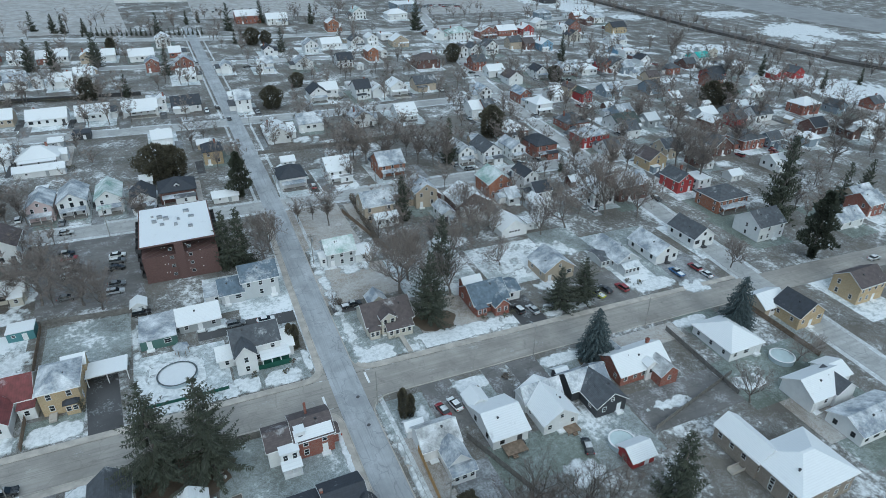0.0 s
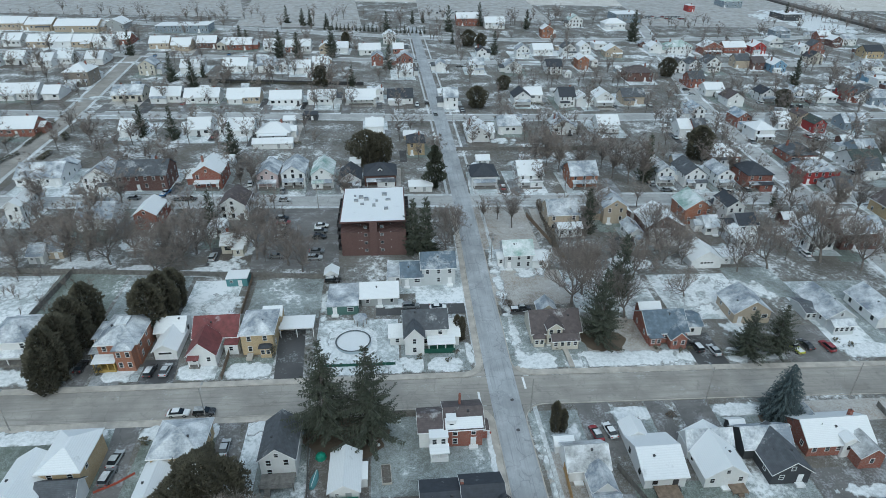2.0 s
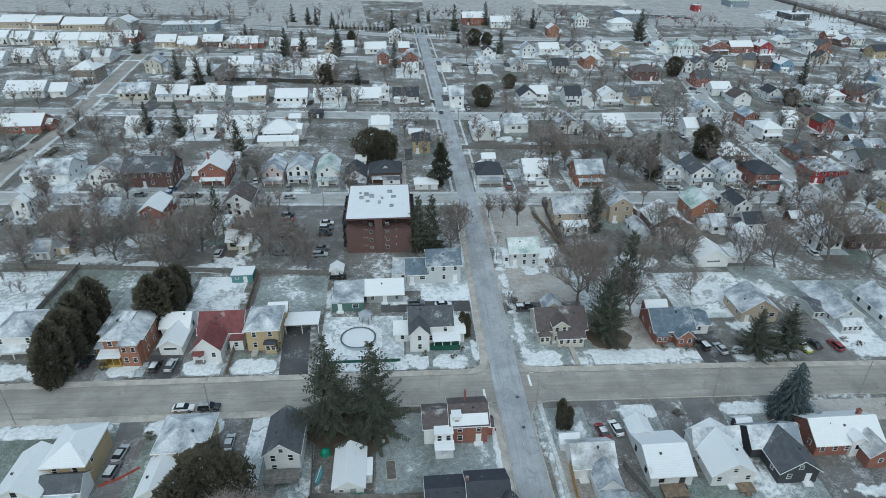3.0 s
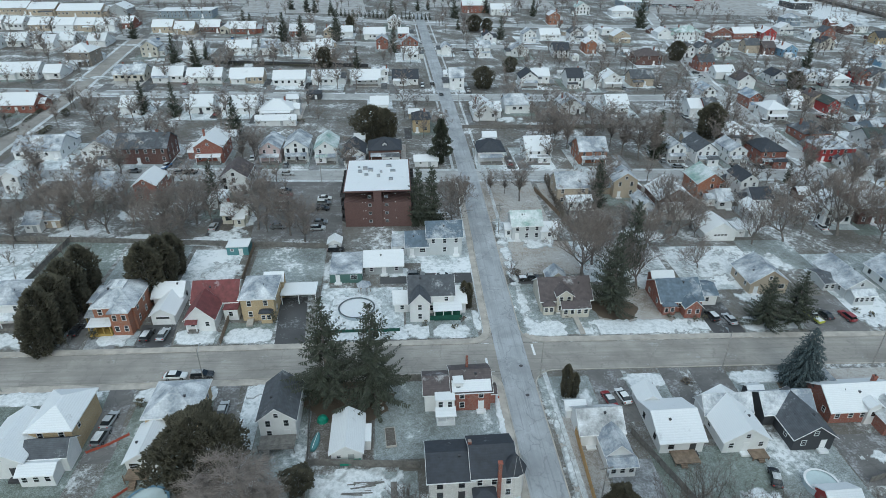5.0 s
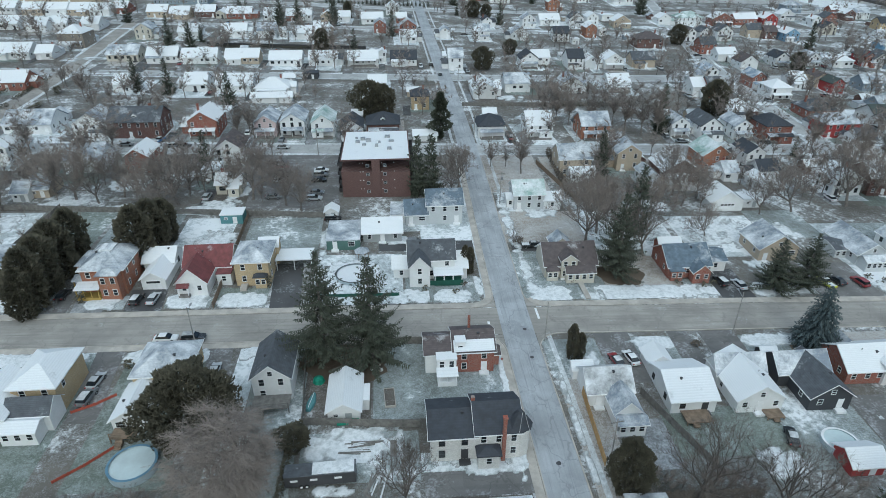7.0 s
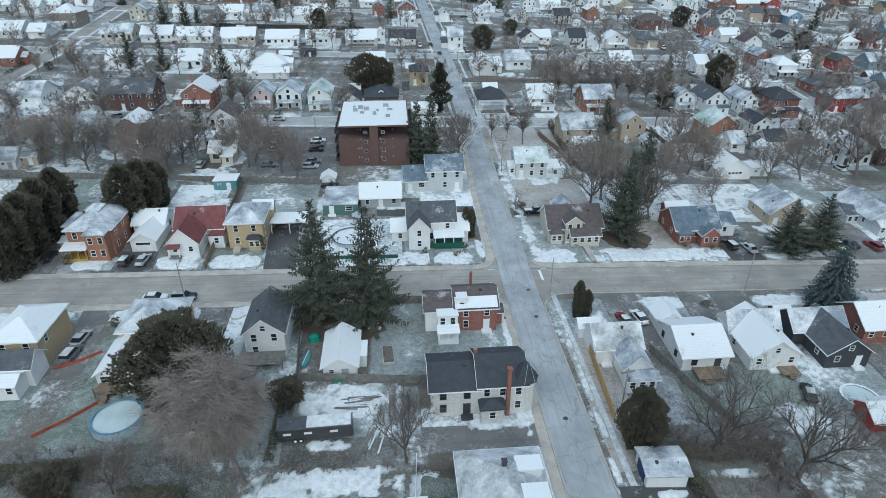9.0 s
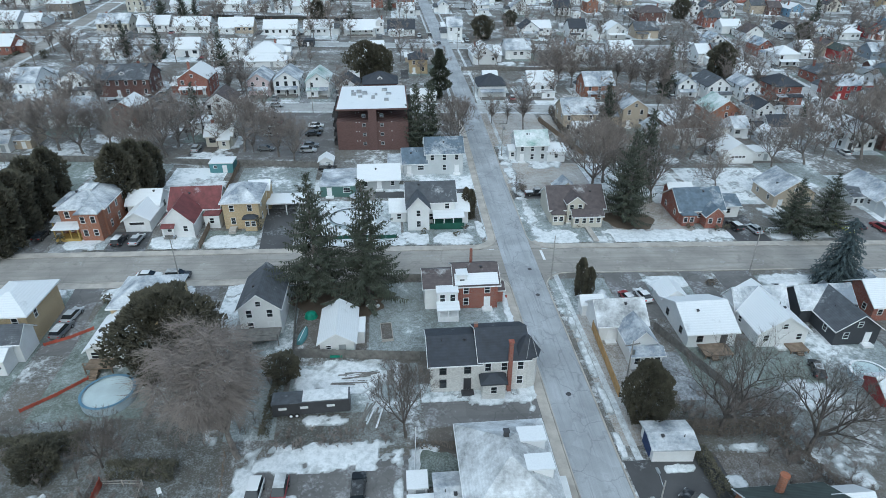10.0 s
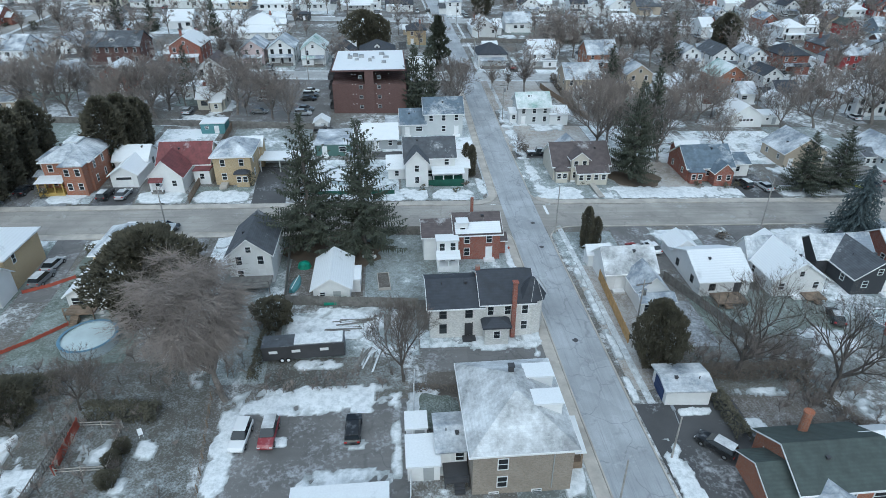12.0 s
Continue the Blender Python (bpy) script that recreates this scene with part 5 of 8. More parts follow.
def utility_pole(x, y, h=9.5, rz=0.0, arm=True, lamp_arm=False):
    e = thing("utility_pole", x, y, 0, rz, "weathered wooden utility pole beside the street", "utility pole", "utility poles along the streets")
    bm = bmesh.new()
    tube(bm, (0, 0, -0.5), (0, 0, h), 0.13, 0.085, 8)
    part("shaft", bm, "pole_wood", e)
    if arm:
        part("crossarm", boxes((-1.1, 1.1, -0.06, 0.06, h - 0.75, h - 0.6)), "grey_wood", e)
        for i in (-1, -0.4, 0.4, 1):
            bm = bmesh.new()
            tube(bm, (i, 0, h - 0.6), (i, 0, h - 0.4), 0.05, 0.04, 6)
            part("insulator", bm, "steel", e)
        bm = bmesh.new()
        tube(bm, (0.32, 0, h - 2.4), (0.32, 0, h - 1.5), 0.22, 0.22, 10)
        part("transformer", bm, "steel", e)
    if lamp_arm:
        bm = bmesh.new()
        tube(bm, (0, 0, h - 1.2), (0, 1.8, h - 0.6), 0.05, 0.04, 6)
        part("lamp_arm", bm, "steel", e)
        bm = boxes((-0.16, 0.16, 1.6, 2.4, h - 0.68, h - 0.52))
        part("lamp_head", bm, "steel", e)
    return e


def pool(x, y, r, h=1.25, rim="white_trim", sheet="ice"):
    e = thing("pool", x, y, 0, 0, "round above-ground pool covered with pale ice", "pool")
    bm = bmesh.new()
    n = 40
    rings = []
    for rr, z in ((r, -0.3), (r, h), (r - 0.14, h), (r - 0.14, h - 0.3)):
        rings.append([bm.verts.new((rr * math.cos(6.2832 * i / n), rr * math.sin(6.2832 * i / n), z)) for i in range(n)])
    for a, c in zip(rings, rings[1:]):
        for i in range(n):
            bm.faces.new((a[i], a[(i + 1) % n], c[(i + 1) % n], c[i]))
    part("pool_wall", bm, "pool_wall", e)
    bm = bmesh.new()
    bm.faces.new([bm.verts.new(((r - 0.15) * math.cos(6.2832 * i / n), (r - 0.15) * math.sin(6.2832 * i / n), h - 0.22)) for i in range(n)])
    part("ice_sheet", bm, sheet, e, "pale ice under snow")
    bm = bmesh.new()
    for a, (rr, z) in enumerate(((r + 0.1, h + 0.005), (r - 0.3, h + 0.005))):
        rings = [bm.verts.new((rr * math.cos(6.2832 * i / n), rr * math.sin(6.2832 * i / n), h + 0.03)) for i in range(n)]
        if a == 0:
            outer = rings
        else:
            for i in range(n):
                bm.faces.new((outer[i], outer[(i + 1) % n], rings[(i + 1) % n], rings[i]))
    part("rim", bm, rim, e)
    return e


def snow_patch(x, y, w, d, seed=0, thick=0.09, cover=0.7, cell=0.36):
    """Old snow lying in an irregular sheet about x, y."""
    bm = bmesh.new()
    nx, ny = max(4, int(w / cell)), max(4, int(d / cell))
    verts = {}

    def value(i, j):
        u, v = i / nx * 2 - 1, j / ny * 2 - 1
        px, py = x + u * w / 2, y + v * d / 2
        rim = abs(u) ** 3 + abs(v) ** 3
        f = noise.fractal(Vector((px * 0.42 + seed, py * 0.42, seed * 1.7)), 0.8, 2.1, 5)
        return cover - rim * 0.9 + f * 0.85 - 0.12

    def vert(i, j):
        if (i, j) not in verts:
            u, v = i / nx * 2 - 1, j / ny * 2 - 1
            k = value(i, j)
            jit = 0.35 * cell
            px, py = x + u * w / 2 + jit * noise.noise(Vector((i * 1.7, j * 1.3, seed))), y + v * d / 2 + jit * noise.noise(Vector((i * 1.1, j * 1.9, seed + 9)))
            verts[i, j] = bm.verts.new((px, py, lie(px, py) + (0.045 + 0.0043 * (seed % 9) + thick * max(0, min(1, k * 1.6)) if k > 0.03 else -0.03)))
        return verts[i, j]

    for i in range(nx):
        for j in range(ny):
            if max(value(i, j), value(i + 1, j), value(i, j + 1), value(i + 1, j + 1)) > 0.08:
                bm.faces.new((vert(i, j), vert(i + 1, j), vert(i + 1, j + 1), vert(i, j + 1)))
    for f in bm.faces:
        f.smooth = True
    return tagged(part("snow", bm, "snow_pile"), "patch of old snow lying on the ground", "snow", kind="stuff")


# ---- drives, lots and yards ----
paved("parking_lot", -8.8, 11.9, 38.3, 52.7, "lot", "cracked asphalt parking lot with snow left along its rim", 1.5)
paved("drive", 14.5, 30.9, 57.4, 61.8, "lot", "worn wet drive beside the old house")
paved("parking_lot", -30.2, -4.3, 152.3, 191.1, "lot", "grey frosted parking lot beside the apartment block", -2.8)
paved("drive", 40.3, 47.5, 127.6, 131.5, "drive", "short dark asphalt drive")
paved("drive", 6.8, 30.6, 128.6, 133.2, "drive", "dark asphalt drive between the garages")
paved("drive", -16.0, -9.5, 104.7, 123.3, "drive", "black asphalt drive to the carport", -1.3)
paved("drive", -45.6, -38.1, 104.6, 113.6, "drive", "dark asphalt drive before the garage", -0.9)
paved("drive", -61.0, -57.0, 104.5, 114.7, "lot", "narrow worn drive", -1.1)
paved("drive", -44.1, -39.2, 74.8, 94.4, "lot", "long worn drive beside the tan house", -1.9)
paved("drive", -24.1, -19.6, 79.1, 94.5, "lot", "worn drive beside the yellow house", -1.2)
paved("drive", 50.9, 58.2, 79.9, 94.6, "lot", "frosted double drive with two cars")
paved("drive", 66.5, 70.8, 80.1, 94.5, "lot", "worn drive between the houses")
paved("drive", 73.1, 80.6, 84.1, 94.3, "lot", "worn wide drive between the houses")
paved("drive", 84.5, 92.3, 104.5, 117.7, "drive", "dark drive with two cars")
paved("drive", 108.4, 122.8, 104.2, 119.7, "lot", "frosted gravel drive crowded with cars", 0.5)
paved("drive", 138.8, 152.4, 103.5, 119.7, "lot_frosted", "frosted drive with parked cars", 0.9)
paved("drive", 40.2, 52.8, 32.0, 50.2, "drive", "dark asphalt yard before the garage", -0.4)
paved("drive", -56.2, -49.9, 104.5, 111.4, "lot_frosted", "frosted path to the brick house", -0.7)
paved("yard", -40.0, -10.5, 35.7, 60.9, "brushland", "rough brushy ground with old grass", -2.2, 0.02)
paved("yard", 44.6, 73.6, 51.0, 62.4, "brushland", "rough brushy ground with old grass", -0.2, 0.02)
paved("lawn", 51.6, 63.0, 42.6, 51.0, "lawn_earth", "dark winter lawn with little snow behind the garage", 0.0, 0.023)
paved("yard", -5.4, 11.9, 53.3, 60.4, "brushland", "rough brushy ground with old grass", -0.4, 0.021)
paved("yard", 91.9, 118.1, 63.2, 74.7, "lot", "bare earth yard")
paved("yard", 47.6, 56.0, 60.4, 71.0, "lot_frosted", "gravel yard behind the white house")
for x in (-129.3, -109.1, -90.4, -72.6, -51.4, -30.5, -12.2, 9.4):
    paved("drive", x, x + 4.6, 294, 308, "drive" if int(x) % 3 else "lot", "asphalt drive beside the bungalow")
for x in (-223.5, -207.7, -193.5, -180.8, -168.2, -147.5, -129.7, -114.9):
    paved("drive", x, x + 4.2, 410, 423, "lot", "asphalt drive before the house")
for x in (-64.1, -39.4, -19.4, 0.3, 57.8, 95.0, 123.2, 146.9):
    paved("drive", x, x + 3.6, 201, 215, "lot_frosted", "frosted drive beside the house")
paved("parking_lot", -106.9, -8.2, 508.3, 693.8, "lot_pale", "broad empty lot under thin snow", -15.2)
paved("parking_lot", 40.0, 155.3, 549.8, 751.0, "lot_pale", "car lot under thin snow", 2.6)
paved("parking_lot", 235.5, 467.4, 537.1, 923.0, "lot_pale", "broad store car park under thin snow", 62.6)
paved("field", -800, 900, 640, 1750, "field", "wide pale field of dead grass and thin snow", 0, 0.006)
paved("yard", -492.6, -107.8, 548.4, 720.8, "lot_pale", "snowy open field beside the road", -39.9)

# lawns and yards near the crossing
for x0, x1, y0, y1, kind in ((-43.6, -30.5, 126.2, 146.9, "lawn_snow"), (-26.8, -8.1, 128.3, 146.7, "lawn_pale"), (-7.7, 12.5, 106.5, 127.0, "lawn_snow"), (-61.9, -44.8, 125.7, 149.9, "lawn_pale"), (-81.4, -63.0, 124.6, 151.9, "lawn_green"), (-107.4, -81.8, 106.3, 151.1, "lawn_snow"),
                             (13.0, 29.3, 106.6, 116.8, "lawn_pale"), (-71.5, -62.0, 106.4, 113.6, "lawn_pale"), (-56.1, -46.2, 106.5, 111.4, "lawn_snow"), (-37.9, -28.6, 106.5, 110.4, "lawn_pale"), (-27.7, -17.0, 106.5, 113.6, "lawn_green"),
                             (39.0, 59.0, 106.6, 127.4, "lawn_pale"), (59.2, 77.4, 106.5, 125.1, "lawn_brown"), (77.6, 84.2, 106.5, 113.6, "lawn_pale"), (39.5, 60.7, 131.9, 149.2, "lawn_brown"), (60.9, 84.3, 127.7, 148.9, "lawn_snow"), (86.2, 110.2, 123.3, 145.3, "lawn_snow"), (110.6, 126.5, 132.3, 148.3, "lawn_pale"), (39.2, 58.2, 161.5, 191.7, "lawn_brown"),
                             (6.4, 29.8, 73.1, 92.7, "lawn_pale"), (-5.7, 6.1, 73.3, 93.0, "lawn_earth"), (-15.3, -5.7, 56.3, 92.7, "lawn_pale"), (-19.2, -15.4, 56.2, 92.7, "lawn_snow"), (-39.2, -24.2, 61.0, 92.6, "lawn_green"), (-68.6, -44.5, 60.6, 92.4, "lawn_green"), (-4.9, 14.0, 60.6, 70.5, "lawn_pale"), (14.7, 31.0, 52.7, 57.2, "lawn_earth"), (14.2, 30.7, 62.0, 65.7, "lawn_snow"),
                             (39.7, 50.6, 81.8, 92.9, "lawn_pale"), (40.4, 47.0, 52.6, 81.6, "lawn_brown"), (58.2, 66.3, 84.0, 93.0, "lawn_pale"), (80.8, 96.9, 84.2, 92.8, "lawn_pale"), (56.1, 76.4, 58.7, 73.2, "lawn_green"), (76.5, 91.6, 59.0, 74.4, "lawn_pale"), (97.1, 122.7, 86.4, 92.7, "lawn_brown"), (118.4, 150.1, 60.0, 75.8, "lawn_green"), (22.9, 32.2, 31.5, 52.6, "lawn_pale")):
    paved("lawn", x0, x1, y0, y1, kind, "rimed winter lawn with thin snow", 0.0, 0.0195)

# ---- railway embankment and river far to the east ----
rail = [(445, 717), (455, 520), (455, 421), (470, 297), (480, 276), (528, 186), (597, 86)]
tagged(part("embankment", strip(rail, 5.0, -0.2, 2.2), "gravel"), "dark gravel railway embankment", "embankment", kind="structure")
track = thing("railway_track", 0, 0, 0, 0, "rusty railway track on the embankment", "railway")
part("rail", strip(rail, 0.06, 2.2, 2.4, 0.72), "rail_steel", track)
part("rail", strip(rail, 0.06, 2.2, 2.4, -0.72), "rail_steel", track)
tagged(part("river", slab([(605, 720), (600, 547), (605, 434), (646, 322), (756, 236), (798, 320), (711, 405), (686, 514), (731, 774)], -0.2, 0.06), "water"), "dark half-frozen river", "water", kind="structure")
for i, (x, y, w, d) in enumerate(((560, 420, 60, 30), (620, 360, 70, 26), (690, 300, 80, 24), (530, 480, 40, 40))):
    snow_patch(x, y, w, d, 300 + i, 0.3, 0.5, 3.0)

# ---- houses ----
# A north side of main, west
house(-41.8, 117.4, 5.1, 7.6, 2.59, "gy", "white", "snow", "garage")
house(-42.6, 123.5, 6.6, 6.6, 2.91, "gx", "white", "snow")
house(-1.8, 134.9, 8.1, 11.0, 2.42, "flat", "greenwall", "frost")
house(7.8, 136.9, 9.7, 7.7, 2.52, "gx", "grey", "snow")
house(16.8, 145.8, 5.9, 7.8, 2.94, "gx", "lightgrey", "bluefrost")
house(24.4, 146.6, 9.4, 8.3, 5.39, "gx", "lightgrey", "bluefrost")
house(11.9, 146.2, 3.7, 6.7, 2.55, "flat", "white", "frost")
house(-31.7, 146.0, 5.7, 4.5, 2.38, "flat", "teal", "snow", "shed")
house(-5.9, 147.4, 3.3, 3.4, 2.18, "gy", "white", "snow", "shed")
# between
house(-36.2, 165.1, 7.1, 7.0, 3.03, "gx", "cream", "snow")
house(-43.8, 175.3, 4.8, 7.1, 3.06, "flat", "white", "snow")
house(-40.7, 188.6, 8.5, 10.9, 5.15, "gy", "white", "brownroof")
house(-66.5, 182.7, 6.8, 10.9, 5.15, "gy", "brick", "snow")
house(-82.6, 183.0, 11.0, 11.0, 3.64, "gx", "white", "frost")
house(-109.7, 189.6, 5.0, 11.2, 5.25, "gy", "white", "snow")
house(-91.1, 161.1, 4.2, 7.1, 2.55, "gx", "white", "frost", "shed")
house(-87.3, 164.3, 5.2, 8.3, 2.55, "gx", "tan", "frost", "shed")
# north of st2 west
house(-115.0, 217.6, 16.0, 12.9, 3.05, "gx", "white", "frost")
house(-92.1, 212.7, 11.5, 11.4, 4.9, "gy", "white", "frost")
house(-77.4, 213.2, 17.4, 12.6, 5.6, "gx", "brickdark", "slate", "dormer", "chim")
house(-54.9, 214.9, 9.9, 13.6, 5.6, "gy", "brick", "snow", "porch")
house(-33.5, 214.2, 7.4, 12.2, 5.08, "gy", "pink", "frost", "porch")
house(-24.3, 215.8, 8.5, 13.4, 5.08, "gy", "white", "frost", "porch")
house(-13.6, 214.7, 7.9, 13.3, 5.08, "gy", "white", "greenroof", "porch")
house(-3.3, 211.2, 7.7, 10.8, 4.12, "gy", "white", "dark", "porch")
house(7.7, 214.6, 11.7, 10.7, 4.12, "hip", "brickdark", "dark", "porch", "dormer")
house(22.6, 206.4, 8.4, 4.7, 2.17, "gx", "white", "snow", "shed")
house(22.5, 244.9, 7.1, 9.7, 5.18, "hip", "yellow", "dark")
house(-100.8, 267.0, 8.9, 10.6, 3.16, "gx", "white", "snow")
house(-72.2, 269.0, 9.8, 11.7, 2.93, "gx", "white", "snow")
house(-56.2, 269.6, 15.4, 10.3, 2.93, "gx", "white", "snow")
house(-39.2, 263.3, 14.2, 11.4, 3.07, "hip", "white", "snow", "porch")
house(-26.1, 287.5, 6.8, 6.4, 2.44, "flat", "darkgrey", "dark", "shed")
house(4.9, 271.7, 7.8, 8.7, 2.88, "gx", "white", "snow")
house(-37.9, 250.1, 16.6, 5.0, 2.3, "gx", "white", "snow", "shed")
# north of st3 west
house(-119.8, 319.2, 14.9, 12.5, 3.09, "gx", "cream", "frost")
house(-100.7, 317.0, 14.7, 11.0, 3.06, "gx", "white", "snow")
house(-82.6, 315.3, 17.0, 10.8, 3.04, "gx", "white", "snow")
house(-62.1, 315.8, 16.3, 10.7, 3.04, "gx", "tan", "snow")
house(-40.6, 312.4, 15.7, 10.5, 3.01, "gx", "white", "snow")
house(-22.5, 313.9, 13.9, 10.4, 2.98, "gx", "white", "snow")
house(-2.8, 315.1, 14.9, 10.3, 3.19, "gx", "white", "snow", "porch")
house(6.8, 319.8, 3.9, 6.4, 4.97, "gy", "white", "snow")
house(17.6, 315.7, 13.0, 10.2, 2.96, "gx", "white", "dark")
house(-154.9, 347.5, 12.6, 14.5, 6.86, "hip", "tanbrick", "snow", "porch")
house(-173.0, 320.8, 18.8, 12.9, 3.14, "gx", "white", "snow")
house(-157.4, 320.2, 7.8, 10.0, 2.9, "gx", "white", "snow")
house(-149.2, 268.6, 17.6, 12.3, 3.21, "gx", "brick", "snow")
house(-220.6, 381.7, 11.3, 12.3, 3.3, "gx", "white", "snow")
house(-208.0, 388.9, 10.3, 12.3, 3.3, "gx", "white", "snow")
house(-190.8, 384.4, 11.6, 12.1, 3.27, "gx", "white", "snow")
house(-181.3, 391.8, 8.4, 12.1, 3.3, "gx", "white", "snow")
house(-163.9, 391.0, 10.1, 12.0, 3.27, "gx", "white", "snow")
house(-247.8, 438.9, 11.9, 12.9, 3.69, "gx", "white", "snow")
house(-233.1, 436.7, 11.1, 12.8, 3.67, "gx", "white", "snow")
house(-216.6, 434.3, 12.3, 12.7, 3.64, "gx", "tan", "snow")
house(-202.3, 435.1, 13.4, 12.6, 3.64, "gx", "white", "snow")
house(-189.3, 436.1, 12.6, 12.5, 3.61, "gx", "tan", "snow")
house(-176.3, 436.8, 12.4, 12.4, 3.61, "gx", "white", "snow")
house(-166.0, 444.6, 8.9, 12.4, 3.61, "gx", "brick", "snow")
house(-139.4, 434.1, 12.8, 12.1, 3.58, "gx", "tan", "snow")
house(-124.4, 430.3, 12.4, 12.0, 3.33, "gx", "tan", "snow")
house(-109.8, 437.8, 12.6, 12.0, 3.33, "gx", "brickdark", "snow")
house(-99.5, 433.2, 5.4, 10.4, 3.3, "gy", "cream", "snow")
house(-87.3, 433.8, 16.0, 11.8, 3.3, "gx", "brick", "snow")
house(-66.7, 430.8, 8.3, 11.6, 3.27, "gx", "white", "snow")
house(-53.8, 428.5, 5.0, 11.5, 3.27, "gx", "brick", "snow")
house(-45.4, 431.8, 10.3, 11.5, 3.27, "gx", "white", "snow")
house(-29.4, 424.8, 8.3, 11.3, 4.33, "gy", "tan", "snow")
house(-18.8, 428.1, 7.7, 9.8, 3.25, "gx", "white", "snow")
house(-0.3, 422.8, 14.0, 11.1, 3.22, "gx", "white", "snow")
house(-261.6, 491.3, 22.8, 18.5, 4.16, "gx", "tan", "snow")
house(-239.5, 489.5, 18.5, 18.2, 4.13, "gx", "tan", "snow")
house(-212.3, 486.4, 30.1, 17.9, 4.1, "gx", "tan", "snow")
house(-188.8, 494.1, 13.5, 17.8, 4.1, "gy", "grey", "snow")
house(-139.3, 490.2, 37.9, 18.8, 4.61, "flat", "bluegrey", "snow")
house(-126.0, 368.2, 9.0, 11.5, 5.32, "gy", "cream", "frost")
house(-102.3, 371.4, 12.2, 11.4, 3.7, "gx", "white", "snow")
house(-78.7, 377.3, 14.1, 11.3, 3.38, "gx", "white", "snow")
house(-60.1, 375.8, 10.0, 11.1, 4.19, "gx", "white", "frost")
house(-51.2, 377.7, 4.8, 8.3, 3.14, "gy", "white", "snow")
house(-39.7, 374.0, 10.7, 11.0, 3.36, "gx", "white", "snow")
house(-29.2, 379.8, 8.8, 11.0, 4.19, "gx", "white", "snow")
house(5.0, 395.0, 7.1, 10.8, 5.24, "gy", "brick", "frost")
house(22.2, 394.1, 10.0, 10.7, 4.71, "gy", "brick", "frost")
house(21.4, 368.8, 9.5, 10.5, 3.09, "gx", "white", "snow")
house(13.2, 457.2, 9.3, 12.6, 5.46, "gy", "white", "snow")
house(18.9, 426.9, 6.9, 9.6, 3.19, "gx", "brick", "snow")
# east of road, far
house(43.3, 308.4, 7.2, 11.2, 5.86, "gx", "white", "frost")
house(81.6, 313.8, 9.0, 11.0, 4.4, "gy", "white", "dark", "porch")
house(89.3, 321.2, 9.2, 9.8, 3.42, "gx", "white", "snow")
house(105.2, 312.2, 8.2, 10.8, 5.32, "gx", "white", "dark")
house(114.1, 312.4, 7.6, 10.7, 3.87, "gy", "white", "snow")
house(125.5, 312.6, 9.7, 10.7, 4.84, "gy", "white", "snow", "porch")
house(143.2, 317.0, 12.4, 9.4, 3.87, "gx", "tan", "slate")
house(44.0, 381.7, 6.0, 10.5, 4.12, "gy", "white", "frost")
house(66.0, 378.2, 9.0, 10.3, 5.1, "gx", "white", "frost")
house(89.2, 379.1, 10.5, 10.2, 4.08, "gy", "white", "frost")
house(114.4, 377.4, 9.5, 10.0, 4.55, "gx", "white", "dark")
house(121.4, 368.4, 4.2, 6.2, 3.01, "flat", "white", "snow", "shed")
house(136.4, 390.2, 6.9, 11.2, 6.12, "gy", "orangebrick", "snow")
house(145.8, 395.2, 4.1, 8.7, 4.08, "gy", "white", "snow")
house(163.9, 363.3, 15.6, 12.0, 4.97, "hip", "brickdark", "brownroof")
house(74.8, 417.9, 6.5, 10.5, 4.19, "gy", "white", "dark")
house(103.3, 420.8, 8.8, 10.4, 5.24, "gy", "white", "frost")
house(119.4, 429.4, 13.7, 10.3, 3.36, "gx", "white", "snow")
house(136.9, 425.8, 9.4, 10.2, 5.19, "gy", "white", "slate")
house(149.9, 431.6, 8.0, 10.2, 5.19, "gy", "white", "snow")
house(166.2, 448.0, 9.5, 10.2, 3.67, "flat", "white", "snow")
house(168.2, 424.0, 11.8, 10.0, 4.12, "gy", "tan", "snow")
house(135.4, 484.5, 8.8, 10.6, 6.49, "gy", "orangebrick", "snow")
house(170.9, 532.3, 11.5, 12.1, 5.54, "gy", "white", "greenroof")
house(78.8, 531.3, 18.8, 14.2, 5.63, "gx", "brick", "snow")
house(99.8, 520.9, 16.3, 12.5, 4.47, "gx", "white", "snow")
house(204.0, 438.1, 9.0, 9.9, 4.15, "gy", "white", "snow")
house(202.6, 524.8, 18.0, 11.8, 4.36, "hip", "white", "snow")
house(220.7, 436.0, 17.5, 12.2, 5.15, "hip", "white", "greenroof")
house(244.7, 435.2, 14.7, 10.8, 5.15, "gy", "brick", "snow", "porch")
house(265.1, 441.4, 16.5, 10.7, 4.12, "gx", "brick", "snow")
house(282.6, 439.4, 10.3, 10.5, 5.1, "gy", "redpaint", "snow")
house(309.5, 462.4, 10.7, 9.4, 4.12, "gy", "white", "snow")
house(336.3, 499.4, 12.9, 10.6, 5.24, "hip", "bluegrey", "frost")
house(318.2, 439.4, 6.2, 9.2, 5.06, "gy", "white", "snow")
house(328.1, 439.7, 9.2, 9.1, 6.07, "gy", "brick", "slate")
house(365.1, 486.2, 10.4, 9.2, 4.63, "gx", "brick", "snow")
house(361.9, 465.8, 8.8, 9.1, 5.1, "gy", "brickdark", "snow")
house(377.3, 472.6, 11.1, 9.0, 4.59, "gx", "white", "frost")
house(365.8, 429.6, 14.0, 9.9, 4.97, "gx", "yellow", "dark")
house(198.7, 383.7, 6.2, 9.5, 5.52, "gy", "white", "slate")
